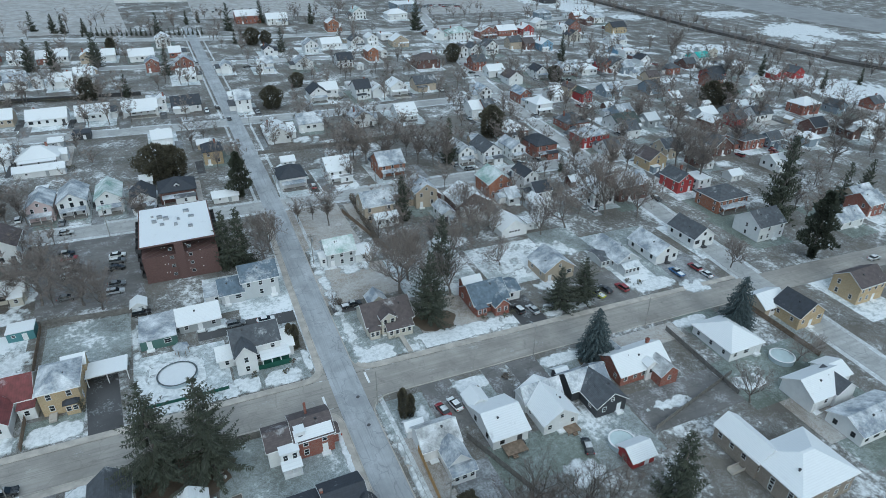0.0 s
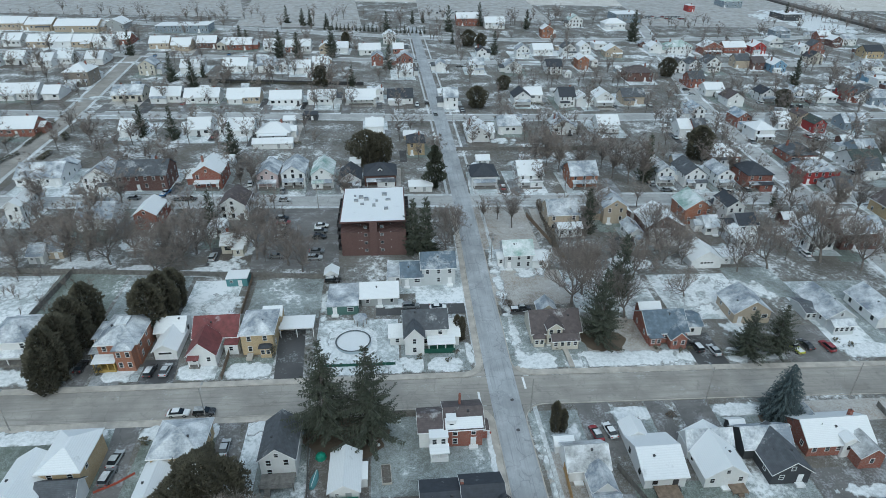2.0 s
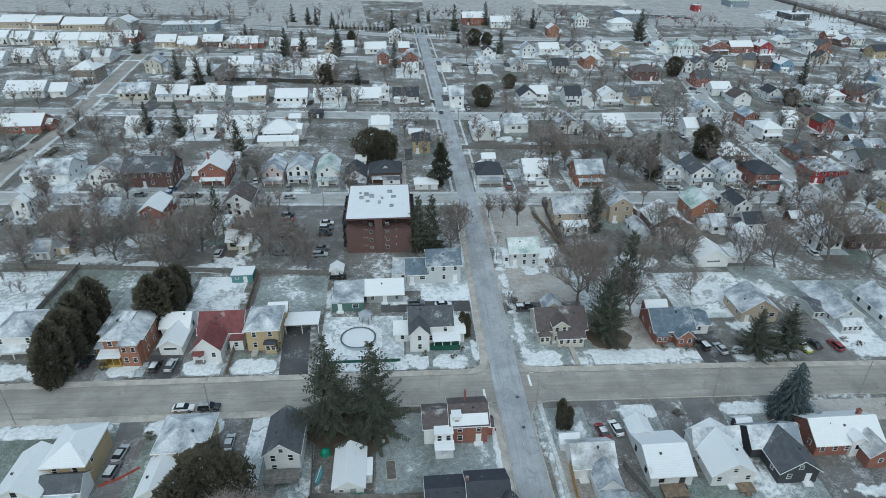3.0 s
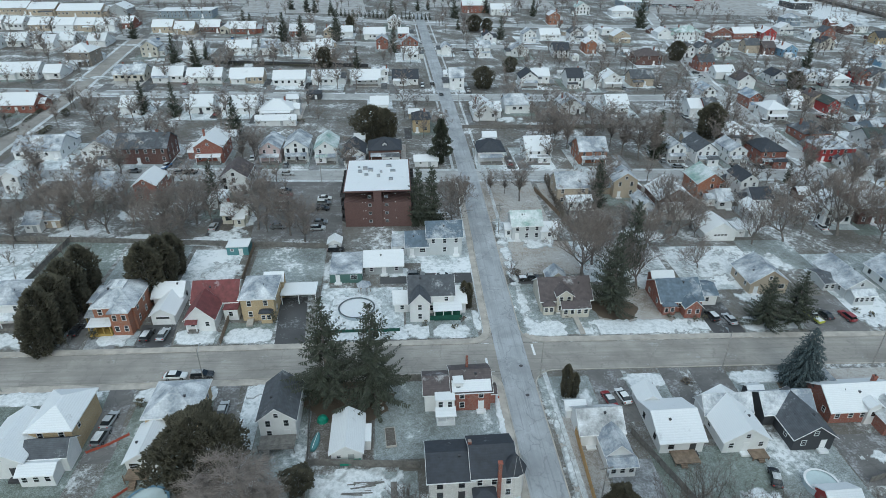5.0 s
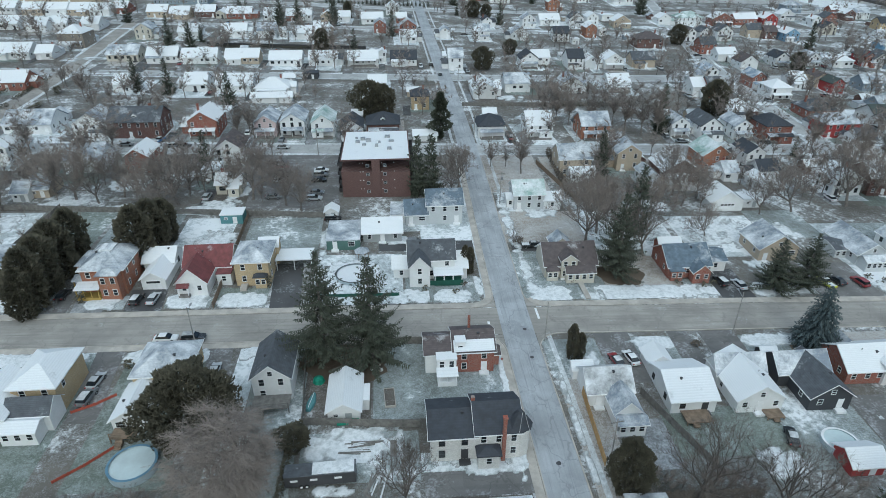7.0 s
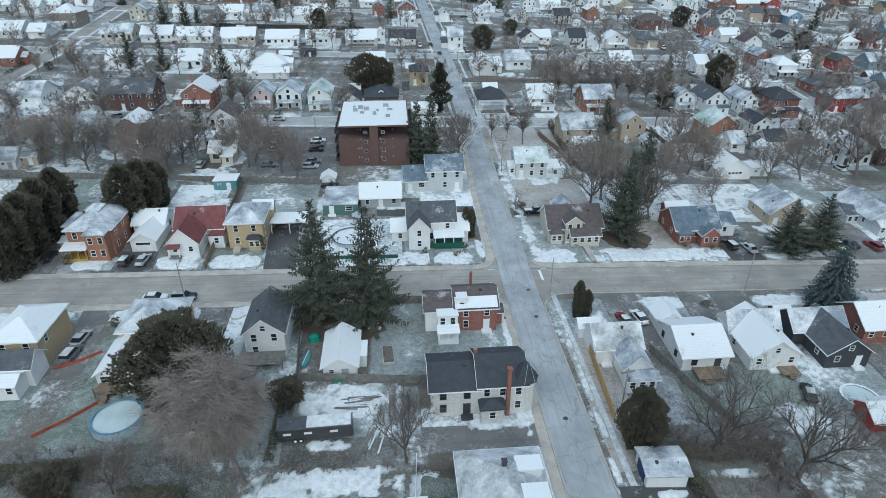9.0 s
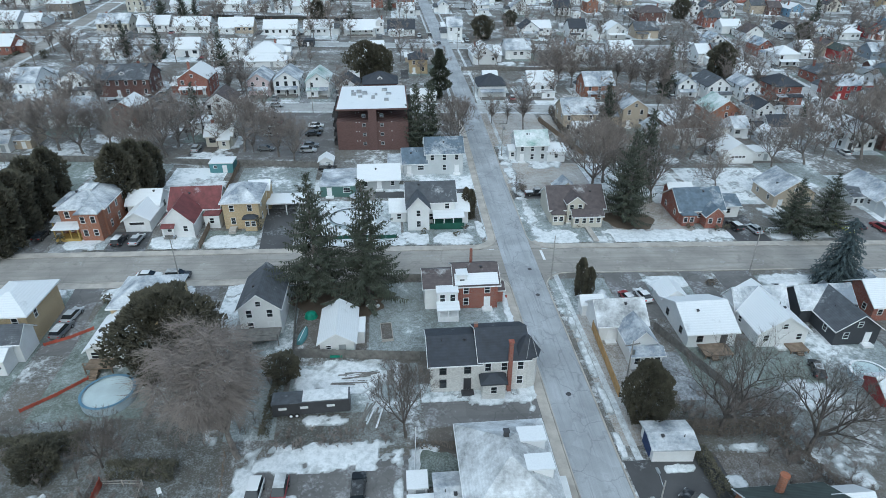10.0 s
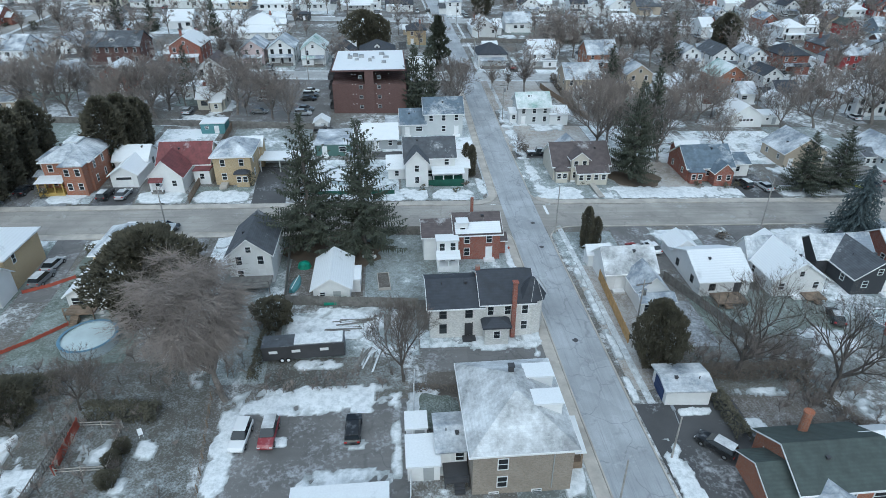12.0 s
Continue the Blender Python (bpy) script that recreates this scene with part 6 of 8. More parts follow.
house(208.1, 384.0, 7.3, 9.5, 5.47, "gy", "white", "slate")
house(222.5, 387.7, 10.0, 10.6, 5.47, "gy", "white", "slate")
house(247.5, 397.0, 9.5, 9.3, 5.02, "gx", "tan", "slate")
house(256.6, 393.0, 8.3, 9.2, 4.47, "gx", "brickdark", "brownroof")
house(267.2, 386.8, 9.3, 10.2, 4.93, "gy", "blue", "snow")
house(308.5, 410.3, 9.8, 9.0, 4.47, "gy", "cream", "dark")
house(334.9, 389.2, 13.3, 9.8, 3.91, "gx", "white", "frost")
house(316.6, 365.8, 7.6, 7.6, 2.9, "gx", "blue", "frost")
house(193.4, 348.9, 9.1, 9.3, 5.37, "gx", "brick", "slate")
house(196.4, 331.8, 10.7, 9.2, 3.87, "gx", "white", "snow")
house(199.2, 313.8, 9.3, 10.2, 4.28, "gy", "white", "brownroof")
house(221.9, 321.4, 7.4, 10.1, 4.8, "gy", "white", "dark", "porch")
house(241.1, 322.9, 7.1, 9.9, 4.75, "gy", "white", "frost", "porch")
house(257.3, 320.9, 11.3, 9.8, 3.33, "hip", "white", "snow")
house(274.2, 323.1, 5.6, 8.6, 5.23, "gy", "brick", "slate")
house(281.8, 321.4, 11.1, 9.7, 4.71, "gy", "white", "slate")
# st2-st3 east
house(51.2, 263.7, 10.2, 16.8, 3.39, "gy", "white", "snow")
house(67.4, 270.9, 11.4, 10.7, 3.8, "gx", "white", "frost")
house(92.0, 269.5, 9.6, 10.6, 4.24, "gy", "white", "frost")
house(114.8, 272.6, 10.1, 10.4, 3.77, "gx", "white", "snow", "porch")
house(46.9, 213.5, 9.8, 11.6, 4.08, "hip", "white", "dark", "porch")
house(64.7, 213.9, 9.4, 12.6, 4.53, "gx", "white", "snow", "porch")
house(85.0, 211.8, 10.4, 11.3, 4.99, "gx", "orangebrick", "frost", "porch")
house(118.4, 214.5, 6.8, 11.1, 4.94, "gy", "white", "frost", "porch")
house(129.1, 212.8, 8.4, 13.1, 4.94, "gy", "white", "slate", "porch")
house(141.4, 212.1, 6.8, 11.9, 4.94, "gy", "white", "frost", "porch")
house(153.9, 210.2, 9.9, 12.9, 5.65, "hip", "brick", "dark", "porch")
house(153.9, 235.6, 11.9, 13.2, 3.08, "hip", "brick", "snow")
house(182.9, 213.5, 14.1, 10.6, 5.03, "hip", "redpaint", "frost")
house(149.8, 265.9, 6.2, 10.1, 4.2, "gx", "white", "snow")
house(155.8, 263.8, 5.9, 10.1, 4.66, "gx", "brick", "slate")
house(167.5, 291.1, 6.7, 10.2, 5.18, "gy", "white", "bluemetal")
house(185.6, 280.1, 6.9, 11.1, 5.13, "gy", "brick", "bluemetal", "porch")
house(185.6, 261.3, 9.6, 10.9, 5.18, "hip", "white", "snow", "porch")
house(206.0, 279.5, 7.2, 9.9, 3.73, "gx", "white", "snow")
house(188.1, 235.3, 12.1, 12.8, 3.63, "hip", "brick", "slate")
house(218.6, 281.4, 5.2, 9.8, 5.13, "gy", "tan", "brownroof")
house(220.2, 271.6, 6.3, 9.7, 4.62, "gy", "redpaint", "greendark")
house(211.9, 227.1, 13.2, 12.6, 3.59, "gx", "white", "greendark")
house(242.2, 276.4, 11.6, 9.6, 3.7, "gx", "bluegrey", "frost")
# south of st2 east
house(87.4, 183.0, 7.9, 11.0, 6, "gy", "tan", "frost")
house(101.2, 174.2, 11.6, 11.9, 3.6, "gy", "brickdark", "snow")
house(116.6, 181.9, 9.7, 10.8, 5.5, "gy", "orangebrick", "greenroof")
house(129.8, 181.5, 6.1, 9.6, 6, "gy", "white", "dark")
house(130.7, 172.7, 6.8, 7.4, 3.2, "gx", "white", "dark")
house(125.2, 164.4, 5.0, 8.5, 2.77, "gy", "white", "snow", "shed")
house(118.0, 172.2, 4.5, 7.5, 3, "gx", "white", "frost")
house(90.1, 168.3, 4.7, 8.7, 3.46, "gy", "white", "frost")
house(106.4, 152.5, 9.4, 8.5, 2.74, "gy", "white", "snow", "garage")
house(115.0, 152.9, 5.1, 5.3, 2.45, "flat", "white", "snow", "shed")
house(149.3, 162.4, 9.3, 9.4, 4.95, "gy", "white", "snow")
house(162.8, 162.6, 13.3, 10.3, 5.94, "gx", "brickdark", "frost")
# B
house(105.9, 125.7, 10.0, 9.4, 3.46, "gy", "tan", "frost")
house(143.1, 123.9, 8.5, 13.1, 3.07, "gy", "white", "frost")
house(161.8, 127.0, 8.5, 12.0, 3.46, "gy", "white", "slate")
house(187.5, 122.1, 11.5, 10.8, 5.28, "gx", "white", "slate")
house(191.6, 142.8, 14.1, 10.9, 5.04, "hip", "orangebrick", "slate", "porch")
house(186.8, 161.1, 7.6, 10.1, 4.9, "gy", "redpaint", "slate")
house(195.6, 159.1, 6.5, 8.0, 4.51, "flat", "white", "snow")
house(191.8, 182.2, 9.2, 9.2, 4.55, "gy", "yellow", "brownroof")
house(161.5, 165.1, 7.6, 10.3, 5.94, "hip", "brickdark", "brownroof")
house(184.3, 83.8, 11.0, 8.5, 5.73, "gx", "yellow", "brownroof")
# t0 far right
house(328.3, 217.2, 13.1, 10.5, 5.31, "hip", "brick", "snow")
house(292.8, 216.6, 11.7, 9.8, 3.56, "gx", "white", "slate")
house(264.0, 224.8, 9.0, 9.1, 3.56, "gx", "grey", "snow")
house(329.8, 285.2, 12.4, 10.1, 4.58, "gx", "redpaint", "dark")
house(252.9, 188.1, 13.5, 10.8, 4.48, "hip", "brick", "slate")
house(232.5, 185.8, 10.1, 9.0, 4.46, "gy", "brickdark", "slate")
house(360.2, 327.1, 10.6, 8.2, 3.73, "gx", "white", "tealroof")
house(319.1, 356.8, 9.9, 9.7, 3.84, "flat", "white", "snow")
house(312.6, 332.5, 8.2, 8.5, 3.77, "gy", "white", "dark")
house(273.4, 324.9, 6.3, 8.7, 5.7, "gy", "redpaint", "slate")
house(278.5, 320.6, 8.0, 8.6, 4.71, "gy", "white", "slate")
house(284.6, 316.0, 8.5, 8.5, 4.24, "gx", "bluegrey", "frost")
house(221.4, 239.4, 8.6, 10.5, 3.63, "gx", "bluegrey", "frost")
house(228.0, 226.1, 6.8, 8.3, 3.59, "gx", "grey", "snow")
house(304.0, 191.8, 9.4, 9.5, 3.92, "gx", "brickdark", "dark")
house(223.5, 116.9, 11.6, 8.5, 2.9, "gx", "white", "frost")
house(243.7, 126.6, 10.5, 9.4, 4.37, "gx", "tan", "frost")
house(240.8, 120.8, 8.6, 9.4, 4.85, "gx", "brick", "frost")
# C
house(130.2, 80.8, 10.6, 12.4, 2.82, "hip", "white", "snow")
house(152.6, 88.7, 8.2, 7.7, 2.85, "gx", "tan", "snow", "garage")
house(157.0, 81.8, 9.3, 8.6, 3.99, "gy", "yellow", "dark")
house(84.0, 59.9, 5.4, 4.7, 2.14, "gx", "redpaint", "snow", "shed")
house(207.3, 60.8, 8.4, 7.3, 3.33, "gx", "white", "snow")
# D
house(-54.9, 77.5, 7.4, 10.2, 3.68, "gy", "white", "snow")
# far stores
house(225.5, 562.0, 22.9, 23.7, 6.65, "flat", "bluegrey", "snow")
house(393.2, 584.6, 18.1, 24.0, 5.41, "flat", "darkgrey", "snow")
house(371.3, 654.7, 20.0, 20.5, 5.68, "flat", "bluegrey", "greenroof")
house(312.1, 618.3, 6.5, 10.4, 5.68, "flat", "redpaint", "snow")
# eastern gardens
house(207.4, 216.8, 7.3, 9.4, 4.04, "gx", "white", "slate")
house(280.8, 224.3, 7.7, 8.0, 3.56, "gx", "grey", "dark")
house(286.2, 293.1, 8.6, 8.4, 3.7, "gx", "tan", "brownroof")
house(314.3, 307.1, 10.2, 9.3, 3.73, "hip", "brick", "slate")
house(215.9, 160.2, 5.8, 5.0, 2.55, "gx", "white", "snow", "shed")
house(366.4, 297.7, 8.8, 7.9, 3.7, "gy", "white", "snow")
house(326.8, 249.1, 8.0, 7.9, 3.59, "gx", "white", "snow")
house(378.9, 337.3, 9.3, 8.1, 4.24, "gy", "cream", "snow")
house(337.5, 315.5, 8.8, 8.2, 3.26, "gx", "brickdark", "slate")
house(183.8, 200.3, 6.9, 8.4, 3.56, "gx", "white", "slate")
house(206.2, 189.8, 6.6, 8.2, 5, "gx", "tan", "slate")
house(213.5, 177.1, 7.0, 8.0, 3.96, "gy", "brickdark", "brownroof")
house(264.6, 184.0, 7.6, 7.8, 3.96, "gx", "bluegrey", "slate")
house(243.5, 163.2, 8.0, 7.8, 3.92, "gx", "white", "snow")
house(269.2, 254.6, 6.5, 8.2, 3.17, "gx", "white", "snow")
house(307.4, 252.7, 7.8, 8.0, 3.63, "gy", "white", "slate")

# sheds behind the farther houses
for row in list(SHEDS):
    if min(abs(row[1] - st) for st in (197, 290, 403, 478)) > 7:
        house(*row, "shed")

# ---- the houses nearest to the crossing, each with its own wings ----
# north side of the main street
e = house(-76.2, 119.6, 9.2, 9.9, 5.29, "hip", "white", "frost", "porch")
wing(e, -1.07, 7.18, 5.33, 4.42, 2.94, "gx", "white", "frost")

e = house(-51.3, 118.0, 8.8, 11.4, 5.76, "hip", "orangebrick", "frost")
wing(e, 1.99, -6.76, 3.97, 2.61, 5.66, "hip", "orangebrick", "frost", 0.96)
wing(e, -5.44, 1.09, 2.51, 6.54, 4.99, "hip", "orangebrick", "frost", 0.86)
wing(e, -0.52, 7.63, 4.18, 4.36, 3.84, "gy", "orangebrick", "frost")
part("roof_deck", boxes((-1.36, 1.36, -1.74, 1.74, 8.11, 8.4)), "snow_pile", e, "snow-covered flat roof deck")
canopy(e, -2.72, -6.97, 4.81, 2.61, 2.5, "snow", 4, "yellow_trim", "yellow_trim", 0.5)
canopy(e, -5.86, -3.27, 2.72, 2.18, 2.4, "frost", 2, "yellow_trim", "wood", 0.4)

e = house(-31.2, 121.9, 10.2, 8.7, 3.07, "gx", "white", "redmetal", rise=3.1)
wing(e, -1.66, -7.63, 6.42, 6.97, 3.07, "gy", "white", "redmetal", 3.26, 2)
wing(e, 4.14, -5.67, 3.11, 2.83, 2.5, "flat", "white", "redmetal", None, 1)
canopy(e, -3.32, -11.55, 2.28, 0.98, 2.3, "redmetal", 2)

e = house(-20.7, 119.3, 7.4, 9.7, 5.76, "hip", "yellow", "frost")
wing(e, 1.85, -5.4, 2.46, 1.3, 2.59, "hip", "yellow", "dark", 0.48, 2)
wing(e, 2.26, 5.94, 4.11, 3.89, 4.99, "gx", "yellow", "snow")
part("steps", boxes((-2.67, -1.23, -6.69, -4.86, -0.19, 0.48), (-2.67, -1.23, -7.13, -6.69, -0.19, 0.29)), "concrete", e)
cp = thing("carport", -12.5, 123.1, 0, 0, "open carport with a flat snow-covered roof", "carport")
part("roof", boxes((-4.2, 4.2, -2.8, 2.8, 2.6, 2.85)), "snow", cp)
part("back_wall", boxes((-4.1, 4.1, 2.5, 2.7, -0.2, 2.6)), "grey", cp)
for px in (-4.0, 0.0, 4.0):
    part("post", boxes((px - 0.09, px + 0.09, -2.6, -2.42, -0.2, 2.6)), "white_trim", cp)

e = house(19.2, 119.8, 10.4, 8.1, 4.99, "gx", "white", "slate")
wing(e, -2.9, -5.33, 4.6, 3.84, 4.99, "gy", "white", "slate", 2.5, 1)
wing(e, -7, -0.64, 3.6, 5.33, 2.59, "gx", "white", "snow", None, 1)
wing(e, 6.6, -0.53, 3, 7.03, 2.69, "gx", "white", "snow", None, 1)
canopy(e, 3.6, -5.54, 6.4, 2.77, 2.4, "snow", 4, "white_trim", "green_trim", 0.9)
part("porch_skirt", boxes((-0.6, 6.9, -7.05, -6.95, 0, 1.15)), "green_trim", e, "dark green boarded porch front")

e = house(51.6, 120.1, 12.1, 9.3, 3.17, "gx", "cream", "brownroof", rise=3.5)
wing(e, -0.59, -3.58, 3.72, 3.58, 4.8, "gy", "cream", "brownroof", 1.44, 2)
wing(e, 1.76, -5.89, 6.45, 2.74, 2.5, "gx", "cream", "brownroof", 0.96, 4)
wing(e, -4.5, -5.26, 2.54, 1.68, 2.59, "hip", "cream", "brownroof", 0.67, 2)
wing(e, -0.49, 5.05, 4.5, 4.21, 4.42, "gy", "cream", "frost", 1.82, 0)
part("path", boxes((1.17, 2.35, -14.21, -7.26, -0.1, 0.07)), "concrete", e)

e = house(48.9, 154.2, 8.5, 8.2, 4.55, "gx", "lightgrey", "greenroof", "own")
wing(e, 6.64, -1.11, 4.83, 6.2, 2.57, "gx", "white", "snow", 1.39, 1)
wing(e, -5.03, 0, 1.81, 4.43, 2.57, "gx", "white", "snow", 0.79, 1)

e = house(79.9, 119.2, 10.2, 9.8, 2.98, "gx", "brick", "bluefrost", rise=3.3)
wing(e, 1.92, -6.03, 4.02, 2.91, 2.78, "gy", "brick", "bluefrost", 1.82, 2)
wing(e, -3.45, -5.41, 2.87, 1.66, 2.5, "hip", "brick", "bluefrost", 0.58, 2)
wing(e, -1.34, 5.41, 5.27, 3.54, 4.03, "gx", "brick", "snow", 1.34, 0)
wing(e, 7.66, 0.83, 4.98, 6.65, 2.59, "gx", "white", "bluefrost", 1.34, 1)

e = house(128.9, 125.0, 8.0, 13.3, 2.88, "gy", "lightgrey", "frost")
wing(e, -0.93, -8.17, 5.57, 3.27, 2.5, "gx", "lightgrey", "frost", 0.77, 4)
wing(e, -5.57, 0.51, 3.16, 7.15, 2.3, "gx", "lightgrey", "slate", 0.86, 2)

# tan two-storey house beyond the empty plot
e = house(68.3, 177.8, 10.1, 10.0, 5.8, "gx", "tan", "frost", "own", rise=3.4)
wing(e, 1.21, -7.12, 7.89, 4.45, 2.8, "gx", "white", "snow", 1.2, 3)

# south side of the main street, east
e = house(47.8, 77.9, 7.8, 6.9, 3.04, "gx", "white", "thinsnow", rise=2.6)
wing(e, 1.52, -5.72, 4.55, 5.12, 2.76, "gy", "white", "frost", 2.21, 1)
wing(e, 1.52, -9.36, 4.74, 2.37, 2.21, "gx", "white", "frost", 0.55, 3)
wing(e, -3.03, 4.53, 3.41, 2.37, 2.76, "gx", "white", "snow", 0.92, 0)

e = house(62.0, 77.4, 8.1, 10.7, 2.67, "gx", "white", "snow", rise=2.4)
wing(e, -1.87, 7.23, 4.31, 4.1, 2.67, "gy", "white", "snow", 1.47, 0)
deck(e, -2.25, 2.44, -8.4, -5.37, 0.5, False, "wood")

e = house(73.8, 77.2, 8.4, 11.2, 2.88, "gy", "white", "snow", rise=2.8)
wing(e, 0, 3.5, 9.1, 4.47, 2.98, "gx", "white", "frost", 2.7, 0)
deck(e, 0.56, 3.72, -7.77, -5.59, 0.4, False, "wood")

e = house(86.7, 76.6, 7.7, 10.2, 2.98, "gy", "darkgrey", "slate", rise=2.7)
wing(e, -1.1, 4.25, 9.75, 6.19, 3.16, "gx", "darkgrey", "frost", 2.6, 0)
wing(e, -4.23, 8.51, 2.76, 2.9, 2.6, "gx", "darkgrey", "snow", 0.93, 0)

e = house(100.9, 81.8, 13.7, 8.4, 3.1, "gx", "brick", "snow", "chim", rise=2.8)
wing(e, 4.21, -5.25, 4.94, 5.05, 3.01, "gy", "brick", "thinsnow", 1.97, 1)
wing(e, -2.01, 4.47, 3.3, 3.11, 3.01, "gy", "brick", "frost", 1.5, 0)
wing(e, 1.28, -3.89, 2.38, 1.75, 4.32, "gy", "white", "snow", 0.75, 1)

# large tan brick building and its long wing
e = house(110.1, 43.4, 14.9, 11.8, 4.89, "hip", "tanbrick", "snow", rise=3.0)
wing(e, -4.75, 8.69, 6.15, 10.86, 4.89, "gy", "tanbrick", "snow", 2.16, 0)
for py in (6.5, 9.5, 12.5):
    window(e, -7.82, py, 3.38, -90, 0.9, 1.3)
for py in (-4, 0, 3.5):
    window(e, -7.47, py, 3.2, -90, 0.9, 1.4)
part("ramp", boxes((-11.08, -7.87, 5.43, 6.88, -0.19, 0.66), (-11.08, -7.87, 5.34, 5.43, 0.66, 1.41), (-11.08, -7.87, 6.88, 6.97, 0.66, 1.41)), "concrete", e)
e = house(134.5, 59.0, 11.4, 8.3, 3.59, "gx", "white", "snow", rise=2.7)
wing(e, 4.03, -1.48, 6.14, 6.47, 3.59, "gy", "white", "slate", 2.27, 0)
wing(e, 8.33, 2.31, 5.26, 6.47, 3.21, "gx", "white", "snow", 1.51, 0)
e = house(137.9, 48.1, 15.6, 8.2, 3.02, "gx", "white", "frost", rise=1.9)

# south side of the main street, west
e = house(25.0, 88.1, 7.4, 7.7, 4.6, "gx", "brick", "brownroof", rise=2.0)
wing(e, -6.41, -0.61, 5.24, 6.47, 4.42, "gx", "white", "brownroof", 1.56, 0)
wing(e, -5.24, -4.65, 3.5, 2.22, 4.51, "flat", "white", "snow", None, 2)
wing(e, -2.53, -2.42, 1.75, 1.82, 6.35, "flat", "white", "snow", None, 1)
canopy(e, -5.24, -6.67, 3.5, 1.82, 2.21, "snow", 3, "white_trim", "white_trim", 0.9)
wing(e, 4.27, -0.81, 1.36, 2.63, 2.39, "gx", "brick", "brownroof", 0.64, 0)
part("metal_strip", prism_strip(-3.79, 3.79, -4.19, -2.02, 4.65, 5.69), "snow", e, "snowy sheet metal along the eaves")
st = bmesh.new()
tube(st, (-0.39, 1.82, 5.52), (-0.39, 1.82, 8.65), 0.28, 0.26, 8)
part("chimney", st, "brick", e, "tall red chimney stack")

e = house(1.7, 77.3, 5.3, 9.0, 2.43, "gy", "white", "snow", "shed")
wing(e, 3.32, 0.2, 1.56, 4, 1.98, "flat", "white", "snow", None, 0)
part("tarpaulin", boxes((-1.56, 2.54, -5.1, -4.55, 0, 0.81), (-1.17, 2.15, -5.3, -5.1, 0, 0.45)), "tarp", e, "green tarpaulin over a woodpile")

e = house(-10.8, 83.5, 6.5, 9.7, 4.82, "gy", "white", "slate", rise=2.6)
deck(e, -3.17, 3.17, -8.33, -4.92, 1.1, True, "grey_wood")

e = house(-30.0, 85.5, 9.1, 9.2, 4.05, "hip", "yellow", "frost")
e = house(-32.6, 76.9, 5.4, 8.5, 2.46, "gy", "white", "snow", rise=1.7)
deck(e, -2.4, 1.6, -6.7, -4.31, 0.9, True, "wood")

e = house(-48.7, 82.3, 7.1, 9.9, 5.34, "hip", "yellow", "snow")
wing(e, 0.41, -6.59, 6.71, 4.32, 3.13, "gx", "white", "slate", 1.75, 1)
wing(e, 0, -10.09, 5.49, 3.29, 2.3, "gx", "white", "snow", 0.74, 3)

# old stone house on the long street, with a corner turret
e = house(19.2, 68.2, 7.1, 8.4, 4.86, "gx", "stone", "dark", rise=1.8)
wing(e, 7.1, 0.2, 7.1, 8.81, 5.22, "gx", "stone", "dark", 2.43, 3)
wing(e, 5.37, -5.19, 3.26, 1.96, 2.61, "hip", "stone", "dark", 0.72, 1)
tw = bmesh.new()
tube(tw, (10.55, -2.55, -0.18), (10.55, -2.55, 5.4), 1.75, 1.75, 8)
part("turret", tw, "stone", e)
tw = bmesh.new()
tube(tw, (10.55, -2.55, 5.4), (10.55, -2.55, 8.1), 2.15, 0.35, 8)
spire = part("turret_roof", tw, "dark", e, "dark eight-sided turret roof with pale ribs")
for i in range(8):
    a = radians(22.5 + 45 * i)
    rib = bmesh.new()
    tube(rib, (11.0 + 2.12 * math.cos(a), -2.6 + 2.12 * math.sin(a), 5.43), (11.0 + 0.4 * math.cos(a), -2.6 + 0.4 * math.sin(a), 8.1), 0.04, 0.03, 4)
    part("rib", rib, "steel", spire)
part("chimney", boxes((7.58, 8.15, -4.85, -4.23, -0.18, 8.64), (7.48, 8.25, -4.95, -4.16, 8.64, 8.82)), "brick", e, "tall outside brick chimney")
part("chimney", boxes((3.26, 3.84, 0.59, 1.18, 5.85, 8.28)), "brick", e)

# beige brick house with a snowy hip roof and dormers
e = house(23.4, 45.4, 10.3, 13.3, 5.7, "hip", "tanbrick", "thinsnow", rise=3.0)
for o in [o for c in e.children if c.name.startswith(("door", "window")) for o in (*c.children, c)]:
    bpy.data.objects.remove(o)
for z in (1.55, 4.1):
    window(e, -2.1, -6.65, z, 0, 0.95, 1.45)
for px in (-2.9, 1.6):
    window(e, px, -6.65, -0.15, 0, 0.9, 0.4)
for py in (-3.6, 3.8):
    window(e, 5.15, py, 4.1, 90, 0.85, 1.4)
pipe = bmesh.new()
tube(pipe, (3.1, -6.72, 5.6), (3.1, -6.72, 0.2), 0.055, 0.055, 6)
part("downpipe", pipe, "grey", e, "pale grey downpipe")
for dy in (2.6, -1.6):
    wing(e, 3.19, dy, 3, 2.06, 7.9, "flat", "white", "snow", None, 1)
canopy(e, 6, -1.88, 2.25, 4.69, 2.31, "snow", 3, "wood", "wood", 0.8)
part("chimney", boxes((-0.28, 0.28, 1.5, 2.06, 7.7, 9.56), (-0.36, 0.36, 1.43, 2.14, 9.56, 9.69)), "dark_trim", e)
e = house(13.4, 42.9, 3.4, 4.3, 2.02, "flat", "white", "snow", "shed")
e = house(12.9, 47.3, 2.3, 2.5, 1.87, "flat", "white", "snow", "shed")
e = house(16.6, 44.9, 3.0, 5.1, 2.49, "gx", "white", "frost", "bare", rise=0.8)
deck(e, -1.13, 1.51, -5.29, -2.6, 0.7, True, "dark_trim")

